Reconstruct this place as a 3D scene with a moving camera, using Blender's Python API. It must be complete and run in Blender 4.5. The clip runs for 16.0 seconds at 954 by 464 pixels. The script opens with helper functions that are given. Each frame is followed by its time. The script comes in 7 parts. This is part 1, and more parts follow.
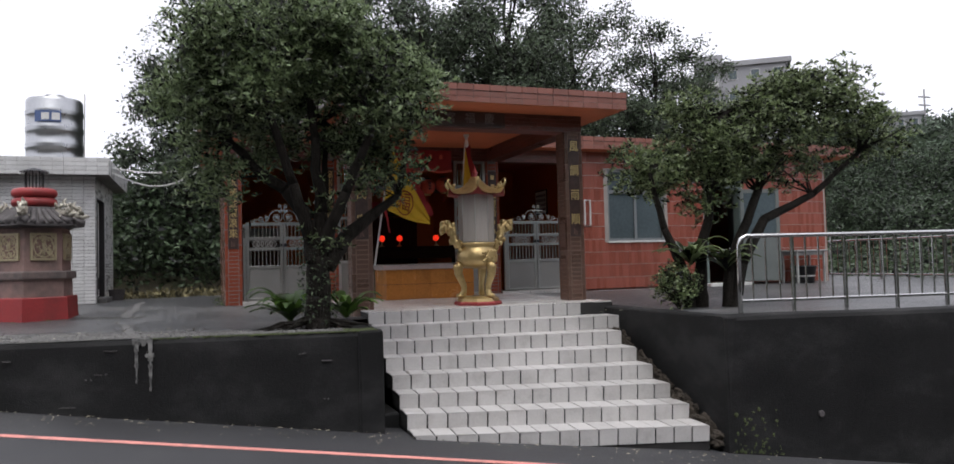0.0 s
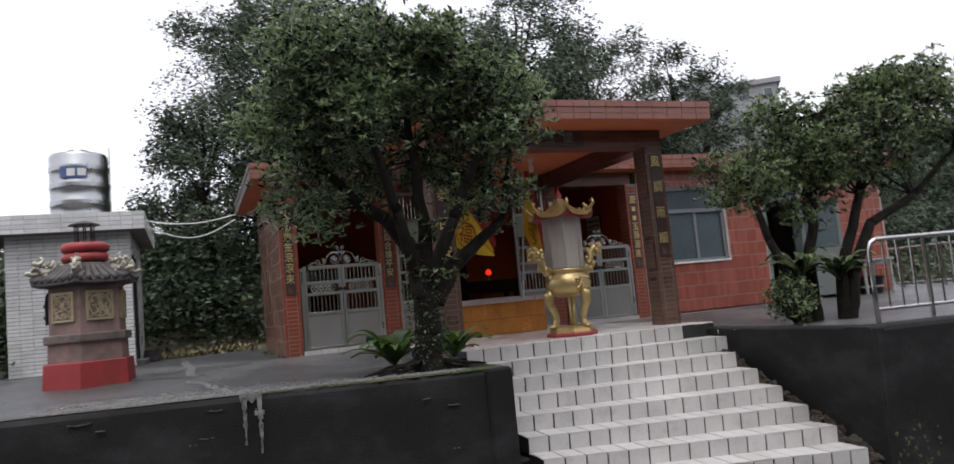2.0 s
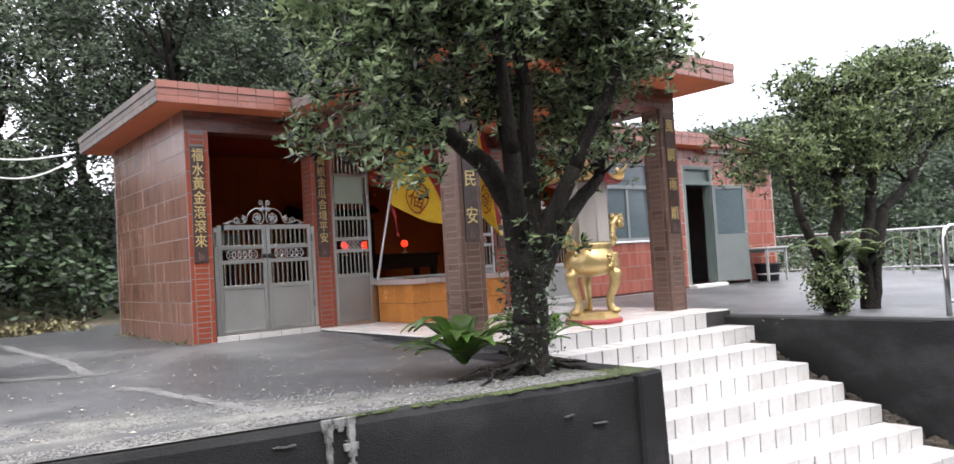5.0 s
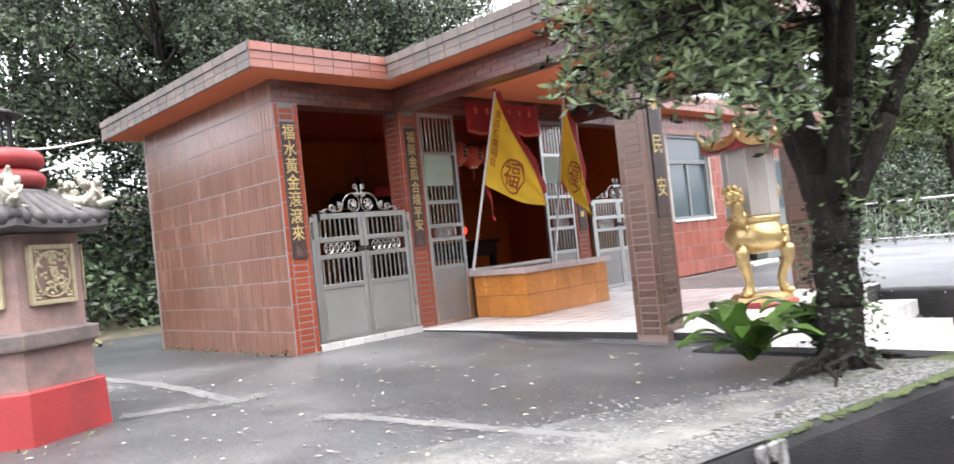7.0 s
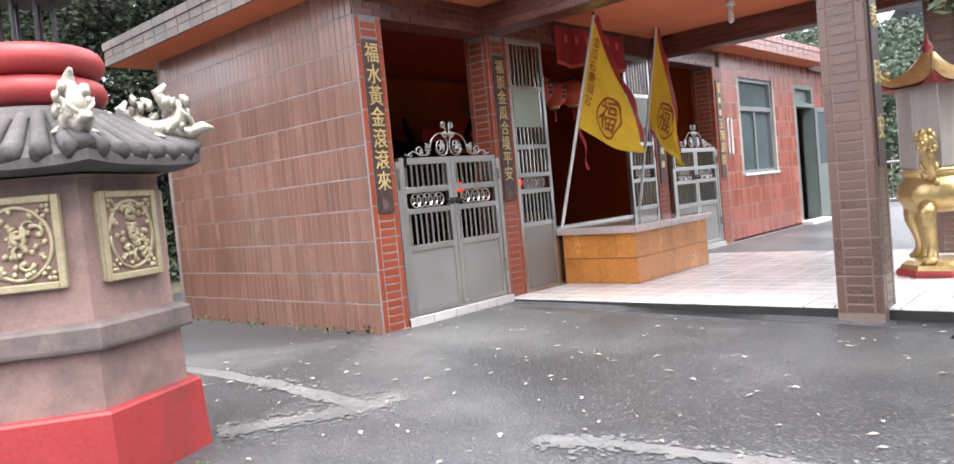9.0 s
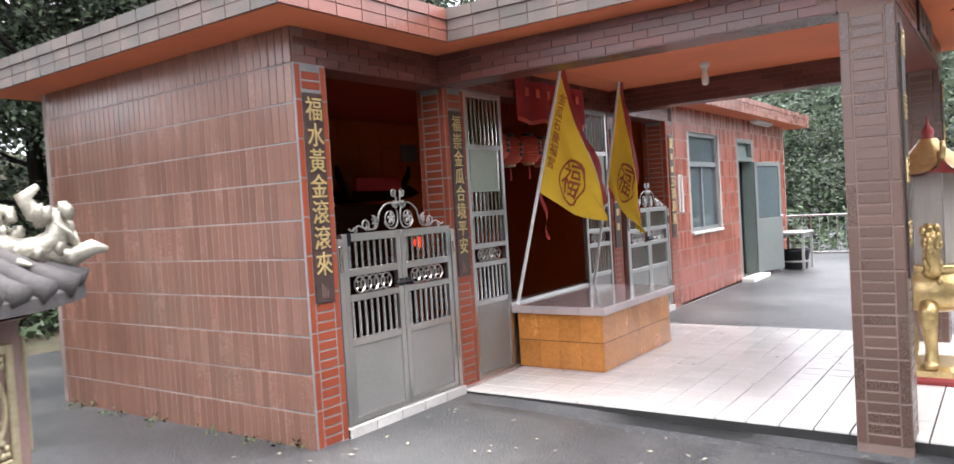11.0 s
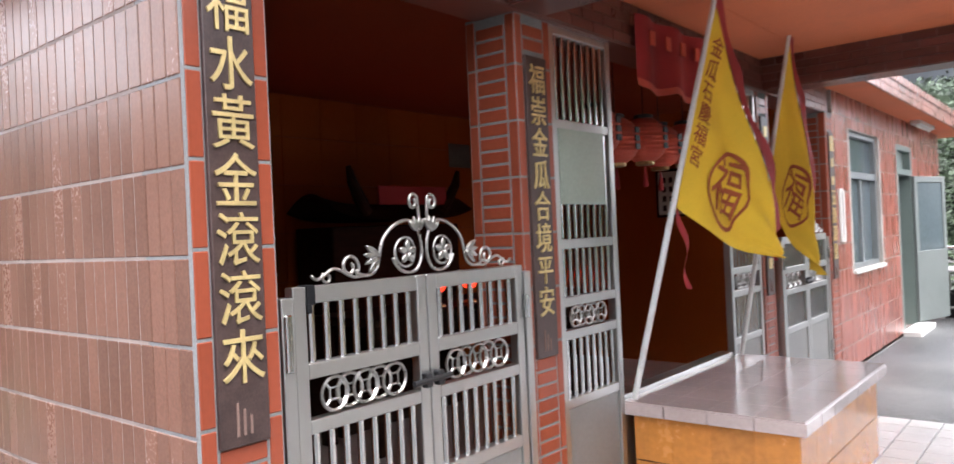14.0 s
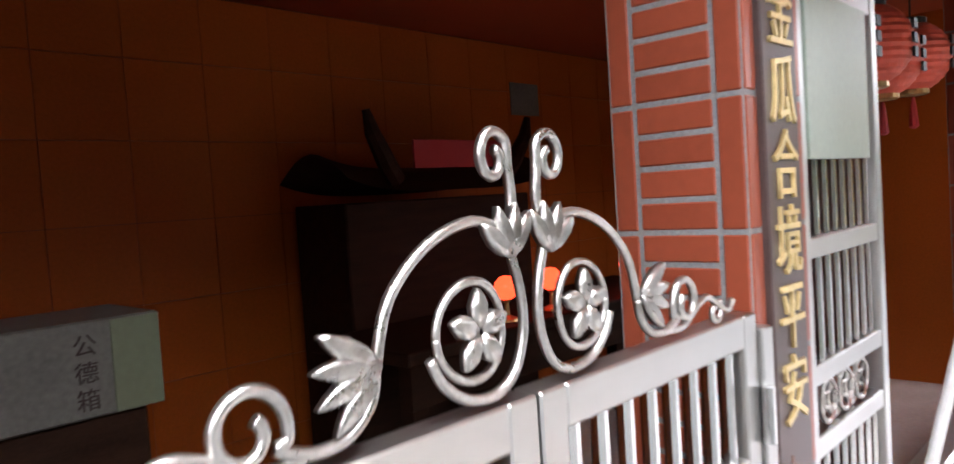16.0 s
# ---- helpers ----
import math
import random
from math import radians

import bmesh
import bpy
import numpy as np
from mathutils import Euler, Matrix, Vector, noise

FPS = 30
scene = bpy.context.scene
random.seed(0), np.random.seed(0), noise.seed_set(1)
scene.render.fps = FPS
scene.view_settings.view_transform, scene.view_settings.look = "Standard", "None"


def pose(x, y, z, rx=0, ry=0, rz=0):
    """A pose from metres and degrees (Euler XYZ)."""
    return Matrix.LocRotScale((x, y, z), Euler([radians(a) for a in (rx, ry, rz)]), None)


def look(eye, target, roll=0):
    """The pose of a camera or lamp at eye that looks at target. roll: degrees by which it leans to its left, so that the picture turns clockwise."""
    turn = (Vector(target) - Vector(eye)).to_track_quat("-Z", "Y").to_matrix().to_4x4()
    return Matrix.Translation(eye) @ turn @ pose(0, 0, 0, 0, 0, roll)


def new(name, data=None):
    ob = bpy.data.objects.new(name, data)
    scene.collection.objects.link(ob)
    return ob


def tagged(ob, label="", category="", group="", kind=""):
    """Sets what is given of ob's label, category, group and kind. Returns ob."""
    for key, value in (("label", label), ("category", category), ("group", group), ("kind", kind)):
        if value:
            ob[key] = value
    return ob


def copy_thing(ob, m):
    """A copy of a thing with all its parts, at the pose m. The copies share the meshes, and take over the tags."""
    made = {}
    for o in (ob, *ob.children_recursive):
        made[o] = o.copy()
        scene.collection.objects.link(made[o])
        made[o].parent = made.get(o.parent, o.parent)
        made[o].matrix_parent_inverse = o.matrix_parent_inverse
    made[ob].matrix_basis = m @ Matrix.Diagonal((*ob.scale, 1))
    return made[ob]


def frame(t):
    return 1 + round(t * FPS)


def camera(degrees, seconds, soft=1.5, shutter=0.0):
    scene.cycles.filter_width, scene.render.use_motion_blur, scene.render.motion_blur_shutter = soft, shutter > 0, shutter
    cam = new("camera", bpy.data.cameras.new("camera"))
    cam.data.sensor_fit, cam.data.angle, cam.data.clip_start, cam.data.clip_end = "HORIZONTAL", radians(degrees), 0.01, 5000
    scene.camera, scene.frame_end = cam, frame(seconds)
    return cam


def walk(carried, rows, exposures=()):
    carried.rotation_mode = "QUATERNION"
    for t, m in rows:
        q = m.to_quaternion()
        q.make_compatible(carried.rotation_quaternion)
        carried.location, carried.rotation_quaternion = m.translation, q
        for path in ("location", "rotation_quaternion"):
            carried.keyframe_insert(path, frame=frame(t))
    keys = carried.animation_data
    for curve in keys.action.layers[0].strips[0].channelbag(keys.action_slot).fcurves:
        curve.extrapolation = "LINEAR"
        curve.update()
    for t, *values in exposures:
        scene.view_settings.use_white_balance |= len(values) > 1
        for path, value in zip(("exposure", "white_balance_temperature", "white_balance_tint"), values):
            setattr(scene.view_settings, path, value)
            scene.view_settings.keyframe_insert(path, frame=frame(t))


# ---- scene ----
cam = camera(64.8, 16.0, shutter=0.4)
PATH = [
    (0, (-0.349, -13.132, 0.618), (0.338, -11.255, 0.698), -1.5),
    (0.5, (-0.574, -12.963, 0.598), (0.129, -11.096, 0.739), -3.3),
    (1, (-0.824, -12.755, 0.588), (-0.103, -10.895, 0.731), -3.5),
    (1.5, (-0.986, -12.39, 0.578), (-0.329, -10.507, 0.724), -2.1),
    (2, (-1.345, -12.011, 0.555), (-0.623, -10.155, 0.743), -5.4),
    (2.5, (-1.634, -11.535, 0.554), (-0.703, -9.768, 0.668), -5.5),
    (3, (-1.879, -11.008, 0.612), (-0.993, -9.219, 0.733), -4.3),
    (3.5, (-2.153, -10.493, 0.637), (-1.064, -8.816, 0.683), -6.3),
    (4, (-2.354, -9.91, 0.644), (-1.257, -8.239, 0.724), -6.1),
    (4.2, (-2.433, -9.711, 0.676), (-1.337, -8.041, 0.773), -4.2),
    (6.3, (-3.496, -7.413, 0.804), (-2.08, -6.001, 0.78), -6.7),
    (6.4, (-3.529, -7.284, 0.787), (-2.126, -5.858, 0.769), -6.5),
    (6.5, (-3.584, -7.136, 0.819), (-2.164, -5.729, 0.79), -6.7),
    (7, (-3.836, -6.587, 0.883), (-2.435, -5.16, 0.921), -6.0),
    (7.5, (-3.908, -6.043, 0.946), (-2.553, -4.587, 0.738), -5.4),
    (7.9, (-3.926, -5.589, 0.969), (-2.586, -4.108, 0.874), -4.4),
    (8, (-3.912, -5.46, 0.975), (-2.588, -3.965, 0.862), -3.9),
    (8.2, (-3.963, -5.197, 0.981), (-2.619, -3.718, 0.902), -5.6),
    (8.5, (-3.917, -4.939, 0.99), (-2.525, -3.503, 0.963), -5.7),
    (9, (-3.826, -4.566, 1.011), (-2.349, -3.221, 0.916), -5.4),
    (9.2, (-3.737, -4.388, 1.033), (-2.241, -3.061, 1.041), -7.3),
    (11.3, (-3.133, -3.614, 1.571), (-1.481, -2.489, 1.481), -2.1),
    (11.5, (-2.989, -3.532, 1.594), (-1.334, -2.414, 1.492), -0.8),
    (12, (-2.65, -3.269, 1.531), (-0.917, -2.271, 1.482), -2.6),
    (12.5, (-2.193, -2.948, 1.552), (-0.521, -1.854, 1.475), -4.4),
    (12.6, (-2.117, -2.877, 1.53), (-0.426, -1.81, 1.513), -4.0),
    (12.9, (-1.916, -2.734, 1.552), (-0.328, -1.519, 1.503), -2.9),
    (13, (-1.863, -2.656, 1.552), (-0.26, -1.46, 1.53), -2.6),
    (13.5, (-1.482, -2.249, 1.558), (0.169, -1.121, 1.501), -3.6),
    (13.7, (-1.282, -2.111, 1.512), (0.371, -0.985, 1.532), -3.0),
    (14, (-1.094, -1.929, 1.527), (0.447, -0.654, 1.529), -2.6),
    (14.5, (-0.717, -1.529, 1.572), (0.804, -0.23, 1.539), -2.3),
    (15, (-0.306, -1.178, 1.562), (1.275, 0.046, 1.571), -5.4),
    (15.2, (-0.186, -1.097, 1.584), (1.357, 0.176, 1.606), -3.7),
    (15.5, (-0.014, -0.883, 1.595), (1.427, 0.501, 1.505), -2.9),
    (16, (0.282, -0.529, 1.61), (1.737, 0.84, 1.517), -3.7),
]
EXPOSURES = [(0, 0.3), (1, 0.32), (2, 0.3), (3, 0.65), (4.2, 1.48), (6.3, 1.97), (7, 2.27), (8, 2.2), (9, 2.15), (12, 2.02), (13.5, 2.25), (15, 2.65), (15.5, 2.95), (16, 3.1)]
walk(cam, [(t, look(eye, target, roll)) for t, eye, target, roll in PATH], EXPOSURES)

# ==== body ====
# World: an overcast sky, desaturated by cloud, and one wide, weak sun behind the cloud.
world = bpy.data.worlds.new("overcast")
scene.world = world
world.use_nodes = True
wn, wl = world.node_tree.nodes, world.node_tree.links
wn.clear()
sky = wn.new("ShaderNodeTexSky")
sky.sky_type, sky.sun_disc = "NISHITA", False
sky.sun_elevation, sky.sun_rotation = radians(55), radians(200)
sky.air_density, sky.dust_density, sky.altitude = 1.0, 4.0, 300
cloud = wn.new("ShaderNodeHueSaturation")
cloud.inputs["Saturation"].default_value = 0.12
cloud.inputs["Value"].default_value = 1.0
veil = wn.new("ShaderNodeMix")
veil.data_type = "RGBA"
veil.inputs[0].default_value = 0.6
veil.inputs[7].default_value = (15.1, 15.1, 17.0, 1)
back = wn.new("ShaderNodeBackground")
back.inputs["Strength"].default_value = 0.09
out = wn.new("ShaderNodeOutputWorld")
wl.new(sky.outputs[0], cloud.inputs["Color"])
wl.new(cloud.outputs[0], veil.inputs[6])
wl.new(veil.outputs[2], back.inputs["Color"])
wl.new(back.outputs[0], out.inputs[0])

sun = new("sun", bpy.data.lights.new("sun", "SUN"))
sun.data.energy, sun.data.angle, sun.data.color = 1.45, radians(40), (1.0, 0.98, 0.96)
sun.matrix_world = look((0, 0, 30), (3, 7, 0))


# ---- materials ----
def mat(name, base, rough=0.6, var=0.18, scale=2.0, fine=60.0, bump=0.15, metal=0.0, rand=0.0, island=0.0, stain=0.0,
        stain_col=(0.02, 0.02, 0.018), stain_scale=1.2, spec=0.5, coat=0.0, stretch=(1, 1, 1), emit=0.0, bumpd=0.004, stain_lo=0.52, stain_hi=0.68, rvar=0.12):
    m = bpy.data.materials.new(name)
    m.use_nodes = True
    n, l = m.node_tree.nodes, m.node_tree.links
    b = n["Principled BSDF"]
    geo = n.new("ShaderNodeNewGeometry")
    mp = n.new("ShaderNodeMapping")
    mp.inputs["Scale"].default_value = stretch
    l.new(geo.outputs["Position"], mp.inputs["Vector"])
    big = n.new("ShaderNodeTexNoise")
    big.inputs["Scale"].default_value, big.inputs["Detail"].default_value = scale, 5
    small = n.new("ShaderNodeTexNoise")
    small.inputs["Scale"].default_value, small.inputs["Detail"].default_value = fine, 3
    for t in (big, small):
        l.new(mp.outputs[0], t.inputs["Vector"])
    add = n.new("ShaderNodeMath")
    add.operation = "MULTIPLY_ADD"
    add.inputs[1].default_value = 0.6
    l.new(big.outputs["Fac"], add.inputs[0])
    half = n.new("ShaderNodeMath")
    half.operation = "MULTIPLY"
    half.inputs[1].default_value = 0.4
    l.new(small.outputs["Fac"], half.inputs[0])
    l.new(half.outputs[0], add.inputs[2])
    tone = add.outputs[0]
    if rand or island:
        src = n.new("ShaderNodeObjectInfo").outputs["Random"] if rand else geo.outputs["Random Per Island"]
        r = n.new("ShaderNodeMath")
        r.operation = "MULTIPLY_ADD"
        r.inputs[1].default_value = rand or island
        l.new(src, r.inputs[0])
        l.new(tone, r.inputs[2])
        sub = n.new("ShaderNodeMath")
        sub.operation = "SUBTRACT"
        sub.inputs[1].default_value = (rand or island) / 2
        l.new(r.outputs[0], sub.inputs[0])
        tone = sub.outputs[0]
    ramp = n.new("ShaderNodeValToRGB")
    c = ramp.color_ramp
    c.elements[0].position, c.elements[1].position = 0.25, 0.75
    c.elements[0].color = (*[max(0, v * (1 - var * 1.6)) for v in base], 1)
    c.elements[1].color = (*[min(1, v * (1 + var * 1.6)) for v in base], 1)
    l.new(tone, ramp.inputs[0])
    col = ramp.outputs[0]
    if stain:
        st = n.new("ShaderNodeTexNoise")
        st.inputs["Scale"].default_value, st.inputs["Detail"].default_value, st.inputs["Roughness"].default_value = stain_scale, 8, 0.65
        l.new(mp.outputs[0], st.inputs["Vector"])
        rng = n.new("ShaderNodeMapRange")
        rng.inputs[1].default_value, rng.inputs[2].default_value = stain_lo, stain_hi
        rng.inputs[4].default_value = stain
        l.new(st.outputs["Fac"], rng.inputs[0])
        mx = n.new("ShaderNodeMix")
        mx.data_type = "RGBA"
        mx.inputs[7].default_value = (*stain_col, 1)
        l.new(rng.outputs[0], mx.inputs[0])
        l.new(col, mx.inputs[6])
        col = mx.outputs[2]
    l.new(col, b.inputs["Base Color"])
    rr = n.new("ShaderNodeMapRange")
    rr.inputs[3].default_value, rr.inputs[4].default_value = max(0.03, rough - rvar), min(1, rough + rvar)
    l.new(tone, rr.inputs[0])
    l.new(rr.outputs[0], b.inputs["Roughness"])
    b.inputs["Metallic"].default_value = metal
    b.inputs["Specular IOR Level"].default_value = spec
    b.inputs["Coat Weight"].default_value = coat
    b.inputs["Coat Roughness"].default_value = 0.15
    if bump:
        bp = n.new("ShaderNodeBump")
        bp.inputs["Strength"].default_value, bp.inputs["Distance"].default_value = bump, bumpd
        l.new(small.outputs["Fac"], bp.inputs["Height"])
        l.new(bp.outputs[0], b.inputs["Normal"])
    if emit:
        b.inputs["Emission Color"].default_value = (*base, 1)
        b.inputs["Emission Strength"].default_value = emit
    return m


def leaf_mat(name, base, var=0.5, rough=0.45, trans=0.35):
    m = mat(name, base, rough, var, 1.3, 9, 0.0, island=0.7, spec=0.5)
    n, l = m.node_tree.nodes, m.node_tree.links
    b = n["Principled BSDF"]
    col = b.inputs["Base Color"].links[0].from_socket
    tr = n.new("ShaderNodeBsdfTranslucent")
    l.new(col, tr.inputs["Color"])
    mix = n.new("ShaderNodeMixShader")
    mix.inputs[0].default_value = trans
    l.new(b.outputs[0], mix.inputs[1])
    l.new(tr.outputs[0], mix.inputs[2])
    l.new(mix.outputs[0], n["Material Output"].inputs[0])
    return m


ASPHALT = mat("asphalt", (0.05, 0.052, 0.056), 0.36, 0.6, 0.7, 70, 1.0, stain=0.75, stain_col=(0.155, 0.153, 0.148), stain_scale=0.55, bumpd=0.012, stain_lo=0.47, stain_hi=0.68, rvar=0.24)
def aggregate(m, scale, share, pale):
    """Pale stone chips showing in worn asphalt."""
    n, l = m.node_tree.nodes, m.node_tree.links
    b = n["Principled BSDF"]
    col = b.inputs["Base Color"].links[0].from_socket
    geo = n.new("ShaderNodeNewGeometry")
    vor = n.new("ShaderNodeTexVoronoi")
    vor.inputs["Scale"].default_value = scale
    l.new(geo.outputs["Position"], vor.inputs["Vector"])
    sep = n.new("ShaderNodeSeparateColor")
    l.new(vor.outputs["Color"], sep.inputs[0])
    rng = n.new("ShaderNodeMapRange")
    rng.inputs[1].default_value, rng.inputs[2].default_value, rng.inputs[4].default_value = 1 - share, 1.0, 0.8
    l.new(sep.outputs[0], rng.inputs[0])
    mx = n.new("ShaderNodeMix")
    mx.data_type = "RGBA"
    mx.inputs[7].default_value = (*pale, 1)
    l.new(rng.outputs[0], mx.inputs[0])
    l.new(col, mx.inputs[6])
    l.new(mx.outputs[2], b.inputs["Base Color"])


aggregate(ASPHALT, 85, 0.3, (0.14, 0.137, 0.13))
ROAD = mat("road_asphalt", (0.04, 0.04, 0.043), 0.62, 0.25, 0.8, 260, 0.5, bumpd=0.005, stain=0.4, stain_col=(0.075, 0.075, 0.075), stain_scale=0.5)
LINE = mat("red_road_paint", (0.72, 0.3, 0.26), 0.7, 0.2, 3, 90, 0.2, stain=0.6, stain_col=(0.12, 0.09, 0.09), stain_scale=6)
PATCH = mat("pale_cement_patch", (0.13, 0.128, 0.124), 0.75, 0.35, 3, 120, 0.4, stain=0.75, stain_col=(0.085, 0.085, 0.087), stain_scale=5)
BLACKWALL = mat("algae_black_concrete", (0.0115, 0.0115, 0.0115), 0.78, 0.55, 1.1, 70, 0.5, stain=0.6, stain_col=(0.042, 0.041, 0.041), stain_scale=1.1, bumpd=0.012, stretch=(1, 1, 1.6), stain_lo=0.5, stain_hi=0.72, spec=0.25)
MOSS = mat("moss", (0.05, 0.065, 0.02), 0.9, 0.5, 5, 120, 0.9, bumpd=0.012)
LIME = mat("lime_streak", (0.2, 0.2, 0.19), 0.8, 0.4, 8, 80, 0.5, stain=0.85, stain_col=(0.035, 0.035, 0.035), stain_scale=12, stain_lo=0.45, stain_hi=0.6)
SCRATCH = mat("pale_scratch", (0.07, 0.068, 0.066), 0.8, 0.3, 8, 80, 0.5)
PEBBLE = mat("pale_pebble", (0.15, 0.147, 0.14), 0.85, 0.2, 5, 60, 0.2, island=1.0)
SOIL = mat("soil_litter", (0.05, 0.04, 0.03), 0.9, 0.5, 6, 120, 0.9, bumpd=0.02)
SLOPE = mat("hillside_litter", (0.10, 0.085, 0.055), 0.9, 0.5, 2.5, 60, 0.9, bumpd=0.03, stain=0.8, stain_col=(0.03, 0.05, 0.015), stain_scale=0.8)
TILE_RED = mat("red_glazed_tile", (0.19, 0.094, 0.066), 0.24, 0.18, 1.2, 90, 0.12, rand=0.28, spec=0.5, stain=0.55, stain_col=(0.16, 0.105, 0.073), stain_scale=0.9, bumpd=0.002)
TILE_REDJ = mat("red_glazed_tile_joined", (0.235, 0.09, 0.066), 0.27, 0.14, 1.2, 90, 0.12, island=0.25, stain=0.45, stain_col=(0.19, 0.115, 0.09), stain_scale=1.1, bumpd=0.002)
TILE_WING = mat("red_wing_tile", (0.27, 0.075, 0.05), 0.27, 0.14, 1.2, 90, 0.12, island=0.3, stain=0.4, stain_col=(0.2, 0.08, 0.06), stain_scale=1.4, bumpd=0.002)
TILE_SIDEJ = mat("side_wall_tile_joined", (0.19, 0.094, 0.066), 0.24, 0.18, 1.2, 90, 0.12, island=0.28, stain=0.55, stain_col=(0.16, 0.105, 0.073), stain_scale=0.9, bumpd=0.002)
WEBBING = mat("black_webbing", (0.012, 0.012, 0.013), 0.85, 0.2, 8, 90, 0.1, spec=0.1)
TILE_WINGP = mat("red_wing_tile_piece", (0.27, 0.075, 0.05), 0.27, 0.14, 1.2, 90, 0.12, rand=0.3, stain=0.4, stain_col=(0.2, 0.08, 0.06), stain_scale=1.4, bumpd=0.002)
FASCIA_OLD = mat("weathered_edge_tile", (0.15, 0.115, 0.098), 0.7, 0.25, 1.6, 80, 0.3, island=0.3, stain=0.9, stain_col=(0.105, 0.1, 0.09), stain_scale=2.2, stain_lo=0.4, stain_hi=0.6)
TILE_PILLAR = mat("red_pillar_tile", (0.25, 0.056, 0.028), 0.3, 0.1, 1.2, 40, 0.02, rand=0.2, bumpd=0.001, spec=0.3, rvar=0.03)
TILE_PORCH = mat("brown_porch_pillar_tile", (0.108, 0.06, 0.044), 0.3, 0.2, 1.2, 90, 0.12, rand=0.28, bumpd=0.002, stain=0.5, stain_col=(0.085, 0.065, 0.05), stain_scale=1.6)
MORTAR_WALL = mat("wall_tile_mortar", (0.25, 0.2, 0.18), 0.85, 0.3, 4, 150, 0.5, stain=0.6, stain_col=(0.11, 0.075, 0.062), stain_scale=1.5)
TILE_DARKJ = mat("dark_brown_tile_joined", (0.13, 0.045, 0.035), 0.35, 0.2, 1.6, 90, 0.12, island=0.5, bumpd=0.002)
MORTAR = mat("grey_mortar", (0.2, 0.203, 0.202), 0.85, 0.3, 4, 150, 0.5, stain=0.5, stain_col=(0.12, 0.108, 0.1), stain_scale=2)
MORTAR_WING = mat("pale_wing_mortar", (0.36, 0.33, 0.3), 0.85, 0.25, 4, 150, 0.5, stain=0.5, stain_col=(0.22, 0.17, 0.15), stain_scale=2)
MORTAR_PORCH = mat("pinkish_porch_mortar", (0.2, 0.14, 0.115), 0.85, 0.3, 4, 150, 0.5, stain=0.5, stain_col=(0.13, 0.09, 0.075), stain_scale=2)
MORTAR_DK = mat("brown_mortar", (0.19, 0.12, 0.1), 0.85, 0.25, 4, 150, 0.5)
TILE_WHITE = mat("white_floor_tile", (0.68, 0.66, 0.63), 0.22, 0.07, 2.5, 60, 0.05, rand=0.15, stain=0.25, stain_col=(0.3, 0.27, 0.24), stain_scale=3.5, spec=0.5, bumpd=0.001, stain_lo=0.55, stain_hi=0.85)
STEP_TILE = mat("white_step_tile", (0.5, 0.485, 0.47), 0.35, 0.12, 2.5, 60, 0.08, rand=0.2, stain=0.45, stain_col=(0.2, 0.18, 0.165), stain_scale=4.5, bumpd=0.001, stain_lo=0.52, stain_hi=0.8)
JOINT_DK = mat("dark_joint", (0.025, 0.024, 0.023), 0.9, 0.3, 8, 150, 0.4)
HUT_TILE = mat("white_wall_tile", (0.62, 0.62, 0.61), 0.3, 0.08, 1.5, 60, 0.06, island=0.3, stain=0.4, stain_col=(0.3, 0.3, 0.29), stain_scale=1.0)
ORANGE = mat("orange_ceiling_paint", (0.62, 0.17, 0.07), 0.7, 0.1, 1.2, 50, 0.1, stain=0.35, stain_col=(0.4, 0.12, 0.06), stain_scale=1.5)
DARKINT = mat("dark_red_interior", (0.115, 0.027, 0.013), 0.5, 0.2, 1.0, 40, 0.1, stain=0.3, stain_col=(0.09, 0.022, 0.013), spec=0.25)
# Hall ceiling: the orange paint with the hall's shade put into its colour.
HALLCEIL = mat("orange_ceiling_paint_shaded", (0.28, 0.052, 0.018), 0.6, 0.15, 1.0, 40, 0.1, spec=0.2)
TILE_INT = mat("orange_brown_wall_tile", (0.31, 0.07, 0.01), 0.42, 0.14, 0.8, 60, 0.03, island=0.1, spec=0.12)
ROOFTOP = mat("roof_concrete", (0.2, 0.19, 0.18), 0.9, 0.3, 1.5, 60, 0.5)
STEEL = mat("stainless_steel", (0.55, 0.55, 0.54), 0.2, 0.04, 2, 20, 0.0, metal=1.0, rvar=0.03)
TANKSTEEL = mat("tank_steel", (0.42, 0.43, 0.44), 0.3, 0.1, 3, 30, 0.0, metal=1.0)
GREYSTEEL = mat("polished_gate_steel", (0.47, 0.47, 0.455), 0.37, 0.04, 2, 20, 0.0, metal=1.0, rvar=0.03)
PANELSTEEL = mat("gate_panel_steel", (0.25, 0.245, 0.235), 0.42, 0.12, 2, 50, 0.05, metal=0.35, stain=0.25, stain_col=(0.19, 0.175, 0.16), stain_scale=1.2)
WROUGHT = mat("silver_cast_scroll", (0.44, 0.43, 0.41), 0.3, 0.25, 12, 120, 0.2, metal=0.95, stain=0.55, stain_col=(0.15, 0.135, 0.12), stain_scale=9)
GOLD = mat("gold_paint", (0.5, 0.37, 0.17), 0.33, 0.22, 6, 70, 0.25, metal=0.7, stain=0.6, stain_col=(0.2, 0.135, 0.055), stain_scale=6)
PALEGOLD = mat("pale_gold_relief", (0.42, 0.36, 0.23), 0.42, 0.2, 9, 80, 0.3, metal=0.4, stain=0.5, stain_col=(0.2, 0.16, 0.1), stain_scale=9)
